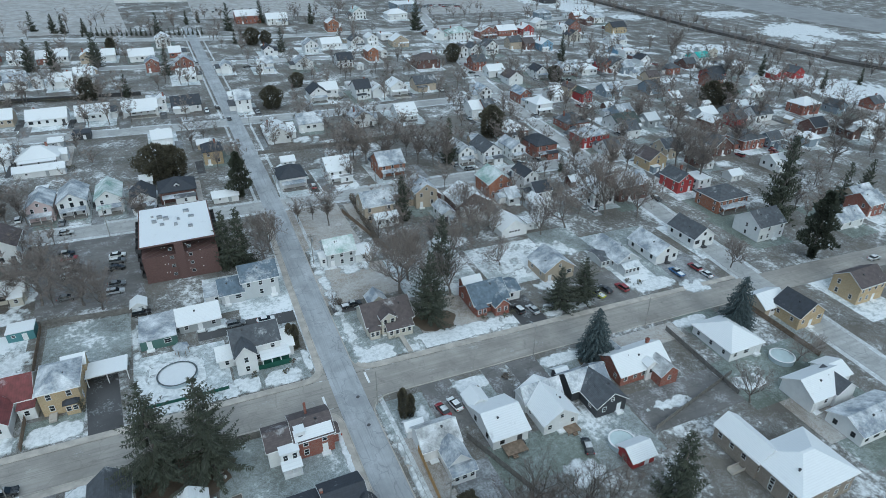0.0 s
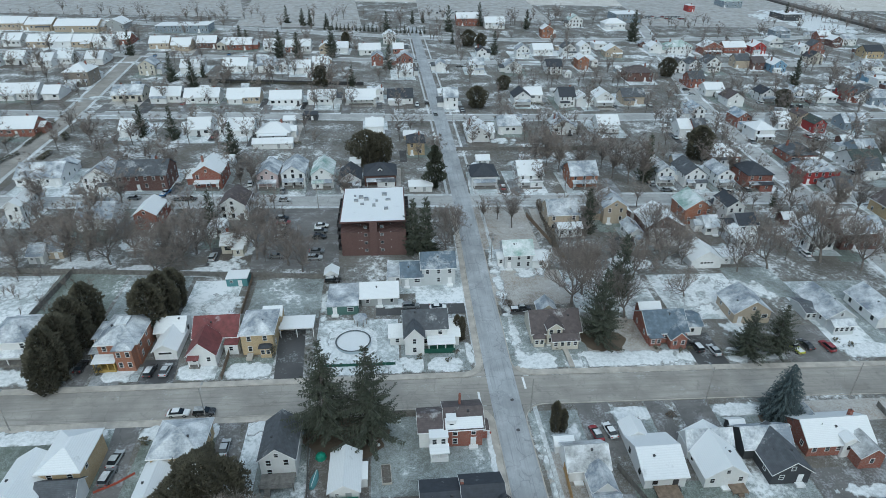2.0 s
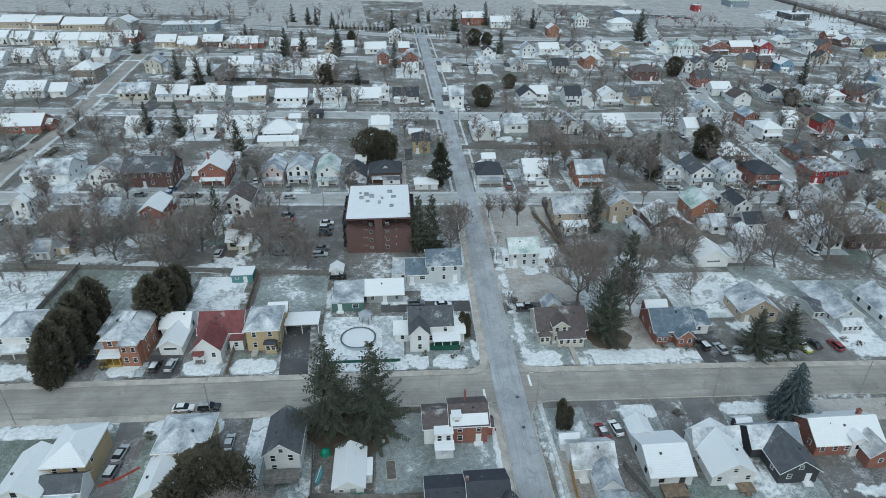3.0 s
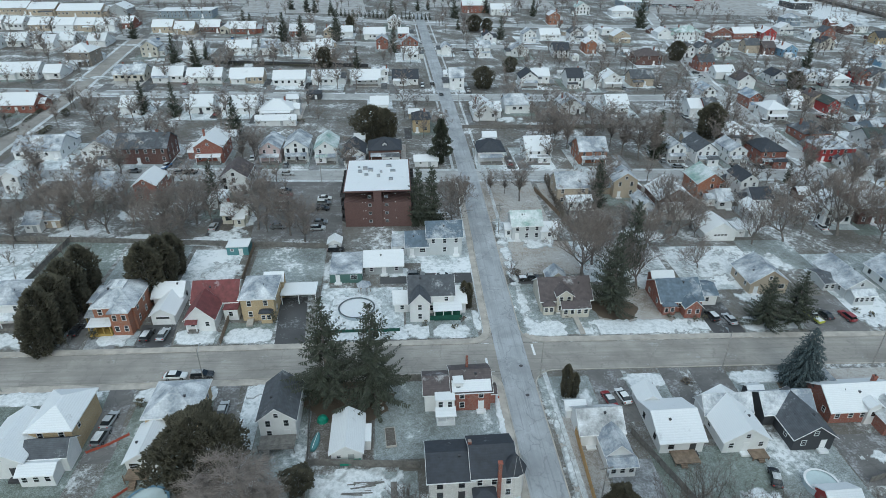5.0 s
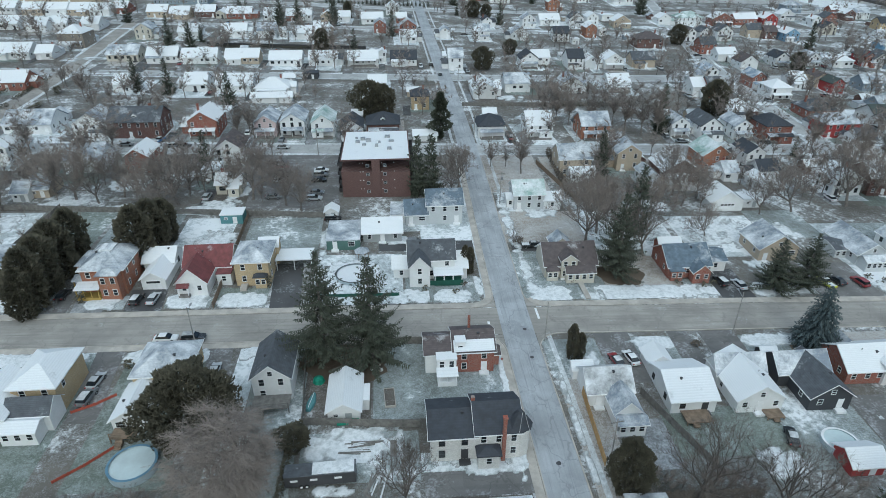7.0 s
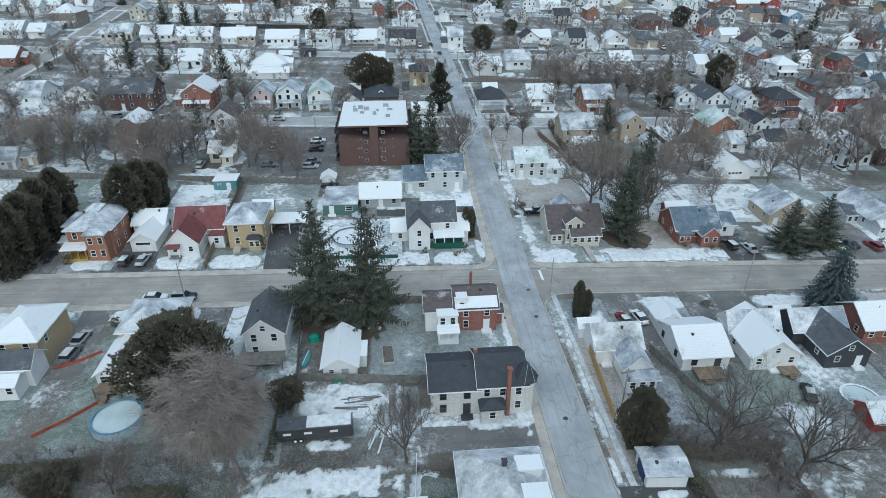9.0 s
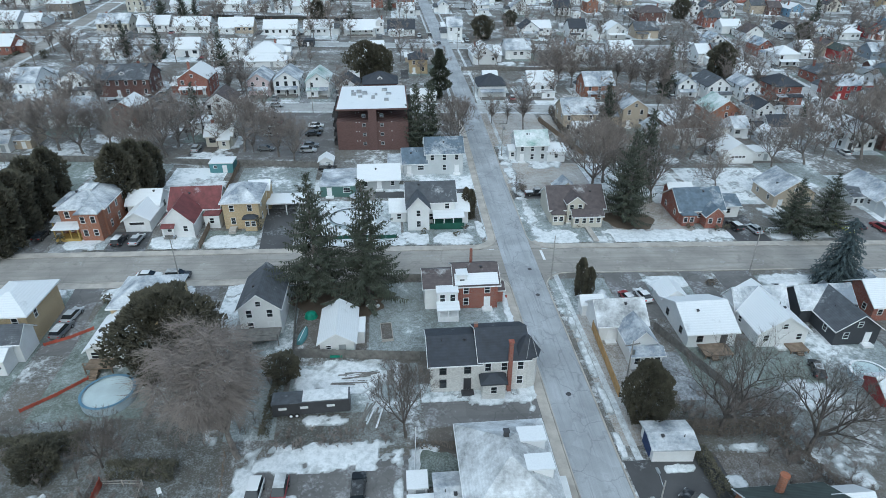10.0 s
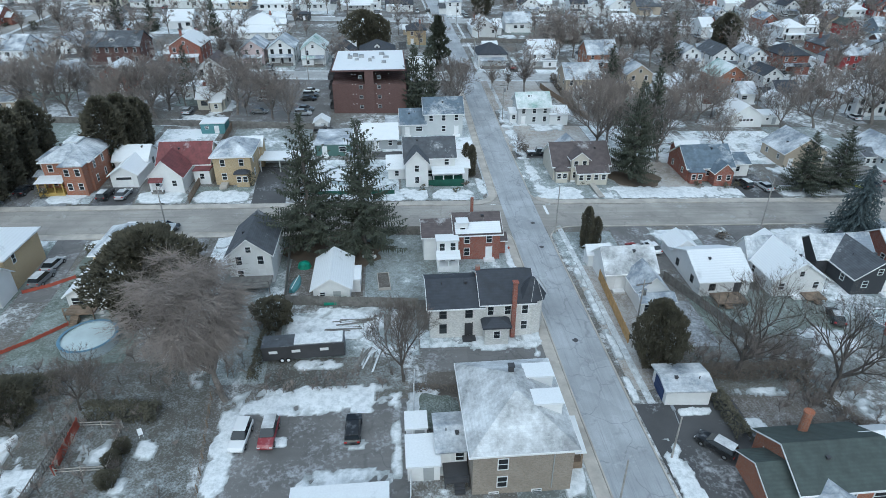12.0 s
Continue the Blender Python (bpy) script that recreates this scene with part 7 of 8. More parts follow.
# white garage with a dark blue door, and the green-roofed brick house
e = house(46.3, 52.0, 5.5, 4.5, 2.3, "gx", "white", "frost", "bare", rise=0.5, rz=-3)
part("garage_door", boxes((-2.84, -2.76, -1.5, 1.3, 0, 1.99), *[(-2.87, -2.84, -1.42, 1.22, 0.08 + 0.48 * i, 0.5 + 0.48 * i) for i in range(4)]), "navy", e, "dark blue garage door")
for o in [o for c in e.children if c.name.startswith(("door", "window")) for o in (*c.children, c)]:
    bpy.data.objects.remove(o)
e = house(55.9, 38.5, 10.5, 8.3, 3.31, "gx", "orangebrick", "greendark", rise=2.2)
wing(e, -6.57, -0.92, 3.28, 5.88, 2.58, "gx", "orangebrick", "greendark", 1.47, 1)
wing(e, -2.19, -4.22, 3.83, 3.31, 2.9, "gy", "orangebrick", "frost", 0.9, 1)
wing(e, 6.75, 1.47, 4.56, 4.59, 3.13, "gx", "orangebrick", "snow", 1.66, 0)
st = bmesh.new()
tube(st, (-1.0, 3.0, 2.9), (-1.0, 3.0, 6.9), 0.52, 0.48, 10)
tube(st, (-1.0, 3.0, 6.7), (-1.0, 3.0, 6.95), 0.58, 0.56, 10)
part("chimney", st, "orangebrick", e, "thick round red brick chimney")
part("snow_edge", prism_strip(-5.6, 5.6, 2.2, 0.12, 4.25, 5.36, 0.05, 0.26), "snow", e, "snow left along the ridge")
# low building with a white flat roof south of the parking lot
e = house(5.0, 34.8, 9.4, 7.5, 2.63, "flat", "white", "snow", "bare")



def apartment_block(x, y, w, d, h):
    e = thing("apartment_block", x, y, 0, 0, "four-storey dark brown brick apartment block with a snowy flat roof", "apartment block")
    part("wall", slab([(-w / 2, -d / 2), (-1.6, -d / 2), (-1.6, -d / 2 + 0.1), (1.6, -d / 2 + 0.1), (1.6, -d / 2), (w / 2, -d / 2), (w / 2, d / 2), (-w / 2, d / 2)], -1.2, h), "aptbrick", e)
    part("stair_bay", boxes((-1.15, 1.15, -d / 2 - 0.25, -d / 2 + 0.49, -1.2, h + 0.1)), "aptbrick", e)
    part("parapet", boxes((-w / 2 - 0.1, w / 2 + 0.1, -d / 2 - 0.1, -d / 2 + 0.2, h, h + 0.35), (-w / 2 - 0.1, w / 2 + 0.1, d / 2 - 0.2, d / 2 + 0.1, h, h + 0.35),
                          (-w / 2 - 0.1, -w / 2 + 0.2, -d / 2 + 0.2, d / 2 - 0.2, h, h + 0.35), (w / 2 - 0.2, w / 2 + 0.1, -d / 2 + 0.2, d / 2 - 0.2, h, h + 0.35)), "aptbrick", e)
    part("roof", boxes((-w / 2 + 0.2, w / 2 - 0.2, -d / 2 + 0.2, d / 2 - 0.2, h + 0.004, h + 0.33)), "snow", e)
    rng = random.Random(5)
    for px, py in ((-5.5, 2), (-4, 4.5), (-2.3, 3), (1.0, 1.5), (3.4, 6.5), (4.6, 2.5), (-3.5, -0.5), (4.0, -4.5), (-6, 6), (0.2, -2.0)):
        s = rng.uniform(0.35, 0.8)
        part("roof_unit", boxes((px - s, px + s, py - s * 0.7, py + s * 0.7, h + 0.3, h + 0.3 + rng.uniform(0.4, 0.9)), (px - s * 1.1, px + s * 1.1, py - s * 0.8, py + s * 0.8, h + 0.3, h + 0.42)), "steel", e)
    for s in range(4):
        z = 1.35 + s * 2.62
        for px in (-2.3, 2.55):
            window(e, px, -d / 2, z, 0, 0.8, 0.75, "grey")
        for px in (-3.6, -4.4, 1.75, 5.2):
            part("wall_vent", boxes((px - 0.12, px + 0.12, -d / 2 - 0.06, -d / 2, z + 0.75, z + 0.9)), "white_trim", e)
        for side, turn in ((-1, -90), (1, 90)):
            for py in (-8, -3, 3, 8):
                b = part("balcony", boxes((0, 1.3, py - 1.5, py + 1.5, z - 1.3, z - 1.15), (1.22, 1.3, py - 1.5, py + 1.5, z - 1.15, z - 0.2), (0, 1.22, py - 1.5, py - 1.42, z - 1.15, z - 0.2), (0, 1.22, py + 1.42, py + 1.5, z - 1.15, z - 0.2)), "dark_trim", e)
                b.location = (side * w / 2, 0, 0)
                b.scale = (side, 1, 1)
                window(e, side * w / 2, py, z, turn, 1.6, 1.3, "dark_trim")
    return e


apartment_block(6.1, 172.1, 19.5, 25.8, 10.7)

def litter(x, y, rx, ry, mat="lawn_needles", label="brown needle litter under a spruce", top=0.022):
    """An uneven round of ground cover, such as fallen needles under a spruce."""
    ring = []
    for i in range(40):
        a = 6.2832 * i / 40
        k = 1.05 + 0.35 * noise.noise(Vector((math.cos(a) * 2.2 + x, math.sin(a) * 2.2, y)))
        ring.append((x + rx * k * math.cos(a), y + ry * k * math.sin(a)))
    tagged(part("lawn", slab(ring, -0.05, top), mat), label, "lawn", kind="structure")


# ---- pools ----
pool(1.4, 117.4, 4.28, 0.95, "pool_dark", "snow")
snow_patch(1.4, 117.4, 11.7, 12.4, 881, 0.2, 1.3)
litter(1.0, 87.5, 7.9, 5.1)
litter(64.2, 115.7, 5.6, 4.7)
litter(94.1, 88.2, 4.1, 3.5)
litter(15.8, 50.2, 2.5, 2.9, "lawn_green", "round of frosted green grass beside the house", 0.2)
pool(-29.7, 65.2, 3.59, rim="pool_rim")
pool(83.5, 63.6, 2.81)
pool(138.3, 70.5, 2.94)

# ---- fences and poles ----
fence(-99.8, 153.4, -4.5, 146.5, 1.6)
fence(-27.6, 106.1, -28.1, 147.3, 1.6, "wood", "brown board fence between two yards")
fence(-6.9, 95.7, -5.2, 73.0, 1.6)
fence(-5.2, 72.6, 14.3, 71.1, 1.7)
fence(4.8, 93.2, 15.9, 92.9, 1.6)
fence(13.1, 55.8, 11.8, 36.7, 1.7, "white_trim", "white board fence beside the parking lot")
fence(43.8, 77.4, 43.0, 61.6, 1.8, "new_wood", "fresh honey-coloured board fence beside the street")
fence(54.4, 77.0, 61.1, 58.6, 1.6)
rail_fence(-9.4, 38.5, -11.3, 53.8, 1.2, "wood", "thin brown post and wire fence beside the parking lot")
fence(-25.1, 50.4, -24.9, 43.8, 1.35, "red_fence", "red-brown board fence round a small pen")
lattice_fence(-25.75, 50.5, -26.3, 40.2, 1.3)
fence(-43.9, 77.1, -40.7, 78.8, 0.55, "orange_mesh", "orange plastic mesh snow fence")
fence(-40.7, 78.8, -38.0, 81.0, 0.55, "orange_mesh", "orange plastic mesh snow fence")
fence(-40.6, 63.0, -37.2, 65.9, 0.55, "orange_mesh", "orange plastic mesh snow fence")
fence(-37.2, 65.9, -34.1, 69.2, 0.55, "orange_mesh", "orange plastic mesh snow fence")
fence(-78.8, 153.1, -80.6, 123.6, 1.6)
fence(92.8, 63.9, 121.9, 71.1, 1.4)
fence(118.1, 65.3, 119.0, 90.4, 1.4)
fence(148.1, 92.6, 148.4, 67.7, 1.6, "wood", "brown board fence between the yards")
fence(40.1, 245.0, 110.2, 245.6, 1.6, "grey_wood", "grey board fence behind the houses")
fence(58.1, 183.2, 64.5, 153.4, 1.6, "wood", "dark hedge-like board fence")
fence(-88.4, 348.3, -2.5, 344.6, 2.0, "dark_trim", "dark tall board fence behind the bungalows")
rail_fence(-59.7, 106.6, -62.0, 123.5, 1.1, "grey_wood", "thin wire garden fence")
utility_pole(-27.7, 93.2, 9.5, 0, False, True)
utility_pole(-66.4, 93.2, 9.5, 0, False, True)
utility_pole(40.4, 92.5, 9.5, 0, False)
utility_pole(80.4, 93.5, 10, 0, False, True)
utility_pole(114.6, 93.3, 10, 0, False, True)
utility_pole(43.3, 60.7, 11, 10)
utility_pole(41.0, 42.0, 6.2, 0, False, True)
utility_pole(32.5, 35.4, 8, 0, False)
utility_pole(41.2, 153.8, 10, 0)
utility_pole(40.5, 207.5, 10, 0)
utility_pole(41.1, 271.2, 10, 0)
for x in (-93.8, -48.8, -13.8, 73.4, 113.7, 157.6):
    utility_pole(x, 191.5, 10, 90)

fence(-6.5, 108.9, 11.5, 109.1, 1.0, "green_trim", "low dark green board fence before the pool yard")

# ---- box trailer behind the old house ----
tr = thing("trailer", -1.0, 61.4, 0, 2, "long black enclosed trailer with a snowy roof", "trailer")
part("body", boxes((-5.3, 5.2, -1.2, 1.2, 0.5, 2.5), (-5.32, 5.22, -1.22, 1.22, 0.45, 0.6)), "dark_trim", tr)
part("roof", boxes((-5.35, 5.25, -1.25, 1.25, 2.5, 2.6)), "slate", tr)
part("snow_cover", boxes((-1.2, 5.0, -1.1, 1.15, 2.6, 2.72)), "snow_pile", tr)
for px in (-3.9, -1.0, 2.6):
    part("hatch", boxes((px - 0.55, px + 0.55, -1.24, -1.2, 1.5, 1.9)), "white_trim", tr)
for px in (-2.9, -2.1):
    for s in (-1, 1):
        bm = bmesh.new()
        tube(bm, (px, s * 1.1, 0.36), (px, s * 1.3, 0.36), 0.36, 0.36, 14)
        wheel = part("wheel", bm, "tyre", tr)
        bm = bmesh.new()
        tube(bm, (px, s * 1.3, 0.36), (px, s * 1.32, 0.36), 0.22, 0.2, 10)
        part("rim", bm, "white_trim", wheel)

# ---- snow left along the streets and in the yards ----
k = 0
snow_patch(0.9, 53.0, 22.1, 5.0, 991, 0.18, 0.82)
snow_patch(-8.4, 45.3, 2.9, 16.3, 994, 0.14, 0.9)
snow_patch(3.3, 67.8, 16.5, 7.4, 992, 0.12, 0.95)
snow_patch(41.5, 39.2, 2.6, 11.0, 993, 0.16, 0.95)
snow_patch(40.3, 53.0, 1.2, 5.2, 995, 0.12, 0.9)
snow_patch(47.2, 48.6, 5.2, 1.5, 996, 0.2, 1.0)
snow_patch(14.0, 51.9, 4.6, 5.4, 997, 0.12, 0.85)
for x0, x1 in ((-102.2, -62.9), (-54.5, -47.2), (-37.9, -29.6), (-28.0, -17.3), (-8.2, 7.9), (8.9, 17.9), (19.4, 27.3), (40.6, 50.4), (52.3, 84.0), (93.0, 107.6), (123.4, 138.1)):
    snow_patch((x0 + x1) / 2, 108.9, x1 - x0 + 0.6, 5.6, k, 0.16, 1.05)
    k += 1
for x, y, w, d in ((-78.0, 157.5, 17.0, 8.0), (-60.0, 153.0, 15.0, 6.0), (-44.0, 151.5, 12.0, 5.0), (-66.0, 168.0, 14.0, 9.0), (-34.0, 164.0, 7.0, 12.0), (78.0, 128.0, 16.0, 8.0), (84.0, 152.0, 16.0, 8.0), (122.0, 158.0, 18.0, 10.0), (52.0, 148.0, 10.0, 7.0)):
    snow_patch(x, y, w, d, k, 0.12, 0.85)
    k += 1
for x0, x1 in ((-70.2, -46.4), (-40.3, -33.2), (-19.0, -13.0), (-26.7, -24.7), (58.2, 66.3), (80.7, 93.3), (59.3, 65.0), (122.7, 133.6)):
    snow_patch((x0 + x1) / 2, 91.0, x1 - x0, 4.0, k, 0.14, 1.05)
    k += 1
for x, y, w, d in ((10.6, 45.6, 1.7, 13.3), (4.4, 41.4, 11.4, 3.2), (6.2, 46.0, 3.2, 2.1), (-2.6, 46.8, 2.5, 1.9), (24.3, 62.4, 12.4, 3.3), (29.9, 63.8, 3.0, 8.8), (0.9, 59.4, 8.7, 2.3), (-16.6, 46.6, 2.6, 3.2), (-22.3, 46.4, 3.6, 4.4), (-18.0, 42.0, 2.0, 2.4), (69.4, 47.4, 4.0, 7.0), (57.4, 51.4, 9.0, 1.9), (53.0, 46.2, 2.8, 2.4), (47.8, 32.1, 2.7, 7.3), (24.3, 63.2, 12.4, 2.9), (29.0, 40.9, 3.7, 8.4), (29.5, 65.8, 2.9, 11.7), (40.9, 69.9, 1.5, 29.4),
                   (48.4, 85.9, 3.3, 7.0), (41.7, 142.7, 3.5, 44.1), (41.9, 116.7, 3.0, 19.0), (98.7, 135.6, 21.2, 19.2), (100.3, 118.7, 7.6, 7.3), (-32.8, 133.3, 12.6, 15.6), (-0.7, 117.9, 16.2, 12.9), (10.6, 134.1, 9.2, 5.5),
                   (24.1, 127.5, 12.1, 2.4), (26.8, 108.3, 5.9, 4.2), (-6.8, 133.1, 3.6, 15.5), (-37.8, 154.9, 12.9, 9.3), (115.0, 136.5, 13.3, 10.7), (142.4, 104.0, 10.9, 7.0), (123.6, 67.3, 10.7, 5.7), (101.1, 68.9, 12.7, 3.8), (-29.0, 43.4, 5.0, 6.8), (-33.0, 45.1, 6.8, 8.8),
                   (72.7, 60.7, 11.1, 7.6), (-70.9, 132.5, 10.8, 10.2), (-83.2, 110.3, 14.9, 5.5), (-91.9, 144.0, 15.4, 11.6), (-14.0, 64.1, 2.9, 17.9), (-12.1, 91.5, 4.0, 5.2), (29.6, 112.5, 2.2, 10.6), (30.4, 79.7, 1.5, 22.0), (59.3, 92.0, 7.6, 2.5), (133.3, 84.7, 5.4, 11.7), (26.2, 76.1, 6.7, 3.0)):
    snow_patch(x, y, w, d, k, 0.12, 0.62)
    k += 1
rng = random.Random(41)
for i in range(46):
    x, y = rng.uniform(178, 400), rng.uniform(115, 470)
    snow_patch(x, y, rng.uniform(10, 26), rng.uniform(6, 14), 400 + i, 0.12, 0.7, 1.2)
for i in range(24):
    x, y = rng.choice((rng.uniform(385, 430), rng.uniform(515, 590))), rng.uniform(200, 620)
    snow_patch(x, y, rng.uniform(30, 60), rng.uniform(24, 60), 460 + i, 0.2, 0.75, 3.0)
rng = random.Random(77)
for i in range(60):
    x, y = rng.uniform(-190, 285), rng.uniform(204, 445)
    if abs(x - road_at(y)) < 12:
        continue
    snow_patch(x, y, rng.uniform(8, 20), rng.uniform(4, 10), 100 + i, 0.12, 0.6, 1.0)

# ---- trees ----
tree("big_spruce", -2.8, 89.6, 23.6, 1.06, 0)
tree("big_spruce", 6.1, 88.2, 23.0, 1.08, 1)
tree("big_spruce", 62.9, 115.7, 21.5, 1.0)
tree("spruce", 75.0, 136.3, 19.4)
tree("bluespruce", 94.5, 88.3, 14.3)
tree("big_spruce", 97.8, 108.6, 13.4, 1.35)
tree("big_spruce", 105.8, 109.3, 14.4, 1.3)
tree("cedar", 44.4, 87.3, 7.7, 0.62)
tree("cedar", 45.9, 86.9, 6.0, 0.62)
tree("cedar", 27.1, 118.3, 7.1, 0.52)
tree("cedar", 28.3, 117.7, 6.9, 0.52)
tree("big_globe", -22.3, 71.4, 13.2, 0.93)
tree("cedar", -63.9, 107.9, 13.6, 1.09)
tree("cedar", -63.3, 112.8, 13.6, 1.09)
tree("cedar", -63.2, 118.9, 13.8, 1.09)
tree("cedar", -62.8, 125.4, 13.3, 1.09)
tree("cedar", -47.9, 124.1, 14.5, 1.09)
tree("cedar", -46.3, 129.3, 13.6, 1.08)
tree("cedar", -45.4, 134.9, 11.2, 1.08)
tree("cedar", -63.9, 104.6, 11.0, 1.09)
tree("globe", 2.4, 230.0, 13.8, 0.83)
tree("globe", 7.5, 232.2, 12.0, 0.78)
tree("spruce", -46.8, 179.4, 13.1, 1.07)
tree("spruce", 76.2, 171.8, 16.1)
tree("pine", 28.2, 206.6, 16.4)
tree("spruce", 112.1, 213.4, 19.1)
tree("spruce", -96.2, 263.3, 14.2, 1.07)
tree("spruce", -82.1, 259.9, 14.9, 1.07)
tree("spruce", -51.8, 236.1, 15.8, 1.06)
tree("cedar", 144.1, 235.6, 13.9, 1.45)
tree("spruce", 151.7, 189.3, 7.6, 0.96)
tree("spruce", 18.0, 160.3, 18.5, 1.04)
tree("spruce", 22.0, 160.2, 19.0, 1.03)
tree("spruce", 202.3, 127.1, 31.8, 0.91)
tree("pine", 190.1, 102.9, 22.8, 0.91)
tree("spruce", 239.1, 128.3, 17.0, 0.89)
tree("spruce", 252.5, 128.8, 16.1, 0.88)
tree("globe", 285.9, 242.6, 12.9, 0.81)
tree("globe", 294.1, 240.0, 12.3, 0.8)
tree("spruce", 371.2, 282.9, 14.7, 0.86)
tree("spruce", 384.0, 247.0, 12.6, 0.85)
tree("spruce", 418.9, 246.9, 11.2, 0.83)
tree("bluespruce", 136.8, 84.3, 16.0, 0.95)
tree("spruce", 84.4, 48.7, 17.9)
tree("spruce", -69.3, 524.5, 13.7, 1.07)
tree("spruce", -55.4, 514.0, 13.5, 1.06)
tree("spruce", -49.1, 512.4, 13.1, 1.05)
tree("spruce", -36.4, 511.2, 10.5, 1.05)
tree("spruce", 11.1, 504.1, 14.3, 1.03)
tree("spruce", 32.8, 529.5, 10.7)
tree("spruce", 41.6, 535.2, 9.0)
tree("spruce", -90.8, 448.0, 12.4, 1.07)
tree("spruce", -85.3, 443.1, 10.8, 1.07)
tree("spruce", -57.8, 407.3, 18.1, 1.06)
tree("spruce", -46.4, 407.8, 16.5, 1.06)
tree("spruce", -24.6, 409.1, 20.1, 1.04)
tree("cedar", -16.9, 435.6, 10.8, 1.05)
tree("spruce", -151.7, 411.0, 15.1, 1.09)
tree("spruce", -172.2, 381.3, 7.8, 1.1)
tree("spruce", -109.1, 351.8, 15.9, 1.08)
tree("spruce", -94.9, 340.9, 14.2, 1.07)
tree("spruce", -93.7, 358.3, 9.2, 1.08)
tree("globe", -26.1, 343.3, 10.6, 0.89)
tree("spruce", -8.8, 343.9, 11.6, 1.04)
tree("spruce", 12.1, 382.1, 14.9, 1.03)
tree("spruce", 58.8, 455.0, 8.4)
tree("spruce", 60.4, 499.5, 20.2)
tree("spruce", 88.3, 525.1, 19.1)
tree("globe", 69.7, 448.4, 11.0, 0.86)
tree("globe", 78.9, 449.0, 8.7, 0.85)
tree("spruce", 84.8, 423.4, 15.7)
tree("spruce", 126.0, 514.2, 15.9)
tree("spruce", 200.3, 470.7, 23.8, 0.95)
tree("spruce", 260.5, 353.0, 18.0, 0.93)
tree("globe", 76.5, 337.7, 8.0, 0.85)
tree("globe", 56.9, 304.4, 10.9, 0.86)
tree("globe", 185.8, 369.4, 11.3, 0.81)
tree("globe", 225.3, 307.6, 9.6, 0.79)
tree("spruce", 392.6, 583.5, 15.5, 0.89)
tree("near_bare", 54.7, 53.9, 17.2, 1.0, 0)
tree("near_bare", 65.0, 50.0, 16.9, 1.0, 1)
tree("big_globe", 45.0, 57.3, 9.8, 0.57)
tree("globe", -5.9, 67.8, 4.4, 1.1)
tree("near_bare", -26.0, 53.0, 8.6, 0.87, 2)
tree("near_bare", 11.7, 55.8, 12.6, 0.87)
tree("globe", -33.3, 52.3, 5.0, 1.09)
tree("globe", -19.0, 46.5, 1.8, 1.0)
tree("globe", -19.3, 44.7, 1.9, 1.0)
tree("globe", -19.0, 42.2, 1.8, 1.1)
tree("bare", -105.9, 193.6, 14.4, 1.09)
tree("bare", -83.5, 182.9, 12.9, 1.08)
tree("bare", -80.7, 194.8, 15.9, 1.08)
tree("mid_bare", -84.0, 162.5, 14.6, 1.08)
tree("mid_bare", -77.1, 159.0, 16.1, 1.08)
tree("mid_bare", -70.0, 156.4, 14.6, 1.08)
tree("mid_bare", -65.0, 160.4, 14.7, 1.07)
tree("mid_bare", -56.0, 148.7, 13.2, 1.08)
tree("mid_bare", -53.2, 156.7, 17.0, 1.07)
tree("mid_bare", -48.4, 154.9, 16.5, 1.07)
tree("mid_bare", -93.6, 152.8, 11.6, 1.09)
tree("mid_bare", -47.5, 161.8, 14.7, 1.07)
tree("mid_bare", -29.0, 157.9, 15.5, 1.07)
tree("mid_bare", -27.9, 165.0, 13.7, 1.06)
tree("mid_bare", -14.5, 150.8, 13.2, 1.06)
tree("mid_bare", -19.0, 154.3, 14.7, 1.06)
tree("bare", -43.2, 208.2, 13.5, 1.07)
tree("bare", -113.4, 253.0, 13.0, 1.09)
tree("bare", -4.4, 196.7, 12.2, 1.05)
tree("bare", -70.6, 218.1, 14.7, 1.07)
tree("bare", -40.0, 212.5, 12.6, 1.06)
tree("mid_bare", 28.1, 162.1, 16.4, 1.03)
tree("mid_bare", 30.6, 165.8, 13.9, 1.03)
tree("bare", 51.6, 175.6, 16.2)
tree("bare", 42.7, 181.3, 8.4)
tree("bare", 47.5, 181.3, 8.1)
tree("mid_bare", 59.8, 130.7, 19.3)
tree("mid_bare", 64.3, 136.3, 17.8)
tree("mid_bare", 72.5, 124.9, 15.0)
tree("mid_bare", 93.3, 133.9, 10.3)
tree("mid_bare", 41.0, 131.3, 6.0)
tree("bare", 104.1, 209.7, 19.3)
tree("bare", 99.4, 215.5, 16.9)
tree("bare", 109.8, 209.7, 17.2)
tree("mid_bare", 125.8, 147.4, 17.6)
tree("mid_bare", 144.9, 150.5, 22.0, 0.96)
tree("bare", 167.9, 178.5, 18.4, 0.95)
tree("mid_bare", 94.7, 158.9, 16.0)
tree("mid_bare", 94.3, 151.6, 14.2)
tree("bare", 148.1, 215.6, 15.7, 0.96)
tree("bare", 78.4, 175.2, 15.2)
tree("bare", 70.7, 227.8, 15.5)
tree("bare", 75.8, 227.8, 14.0)
tree("bare", 79.0, 221.5, 15.3)
tree("bare", 88.1, 221.6, 14.5)
tree("bare", 97.8, 224.7, 13.9)
tree("bare", 160.4, 193.2, 17.0, 0.95)
tree("bare", 178.1, 180.7, 15.1, 0.94)
tree("mid_bare", 154.7, 145.0, 17.1, 0.95)
tree("bare", 30.0, 234.0, 11.6)
tree("mid_bare", 66.3, 129.1, 13.5)
tree("mid_bare", 81.6, 143.5, 14.3)
tree("mid_bare", 115.2, 146.0, 11.3)
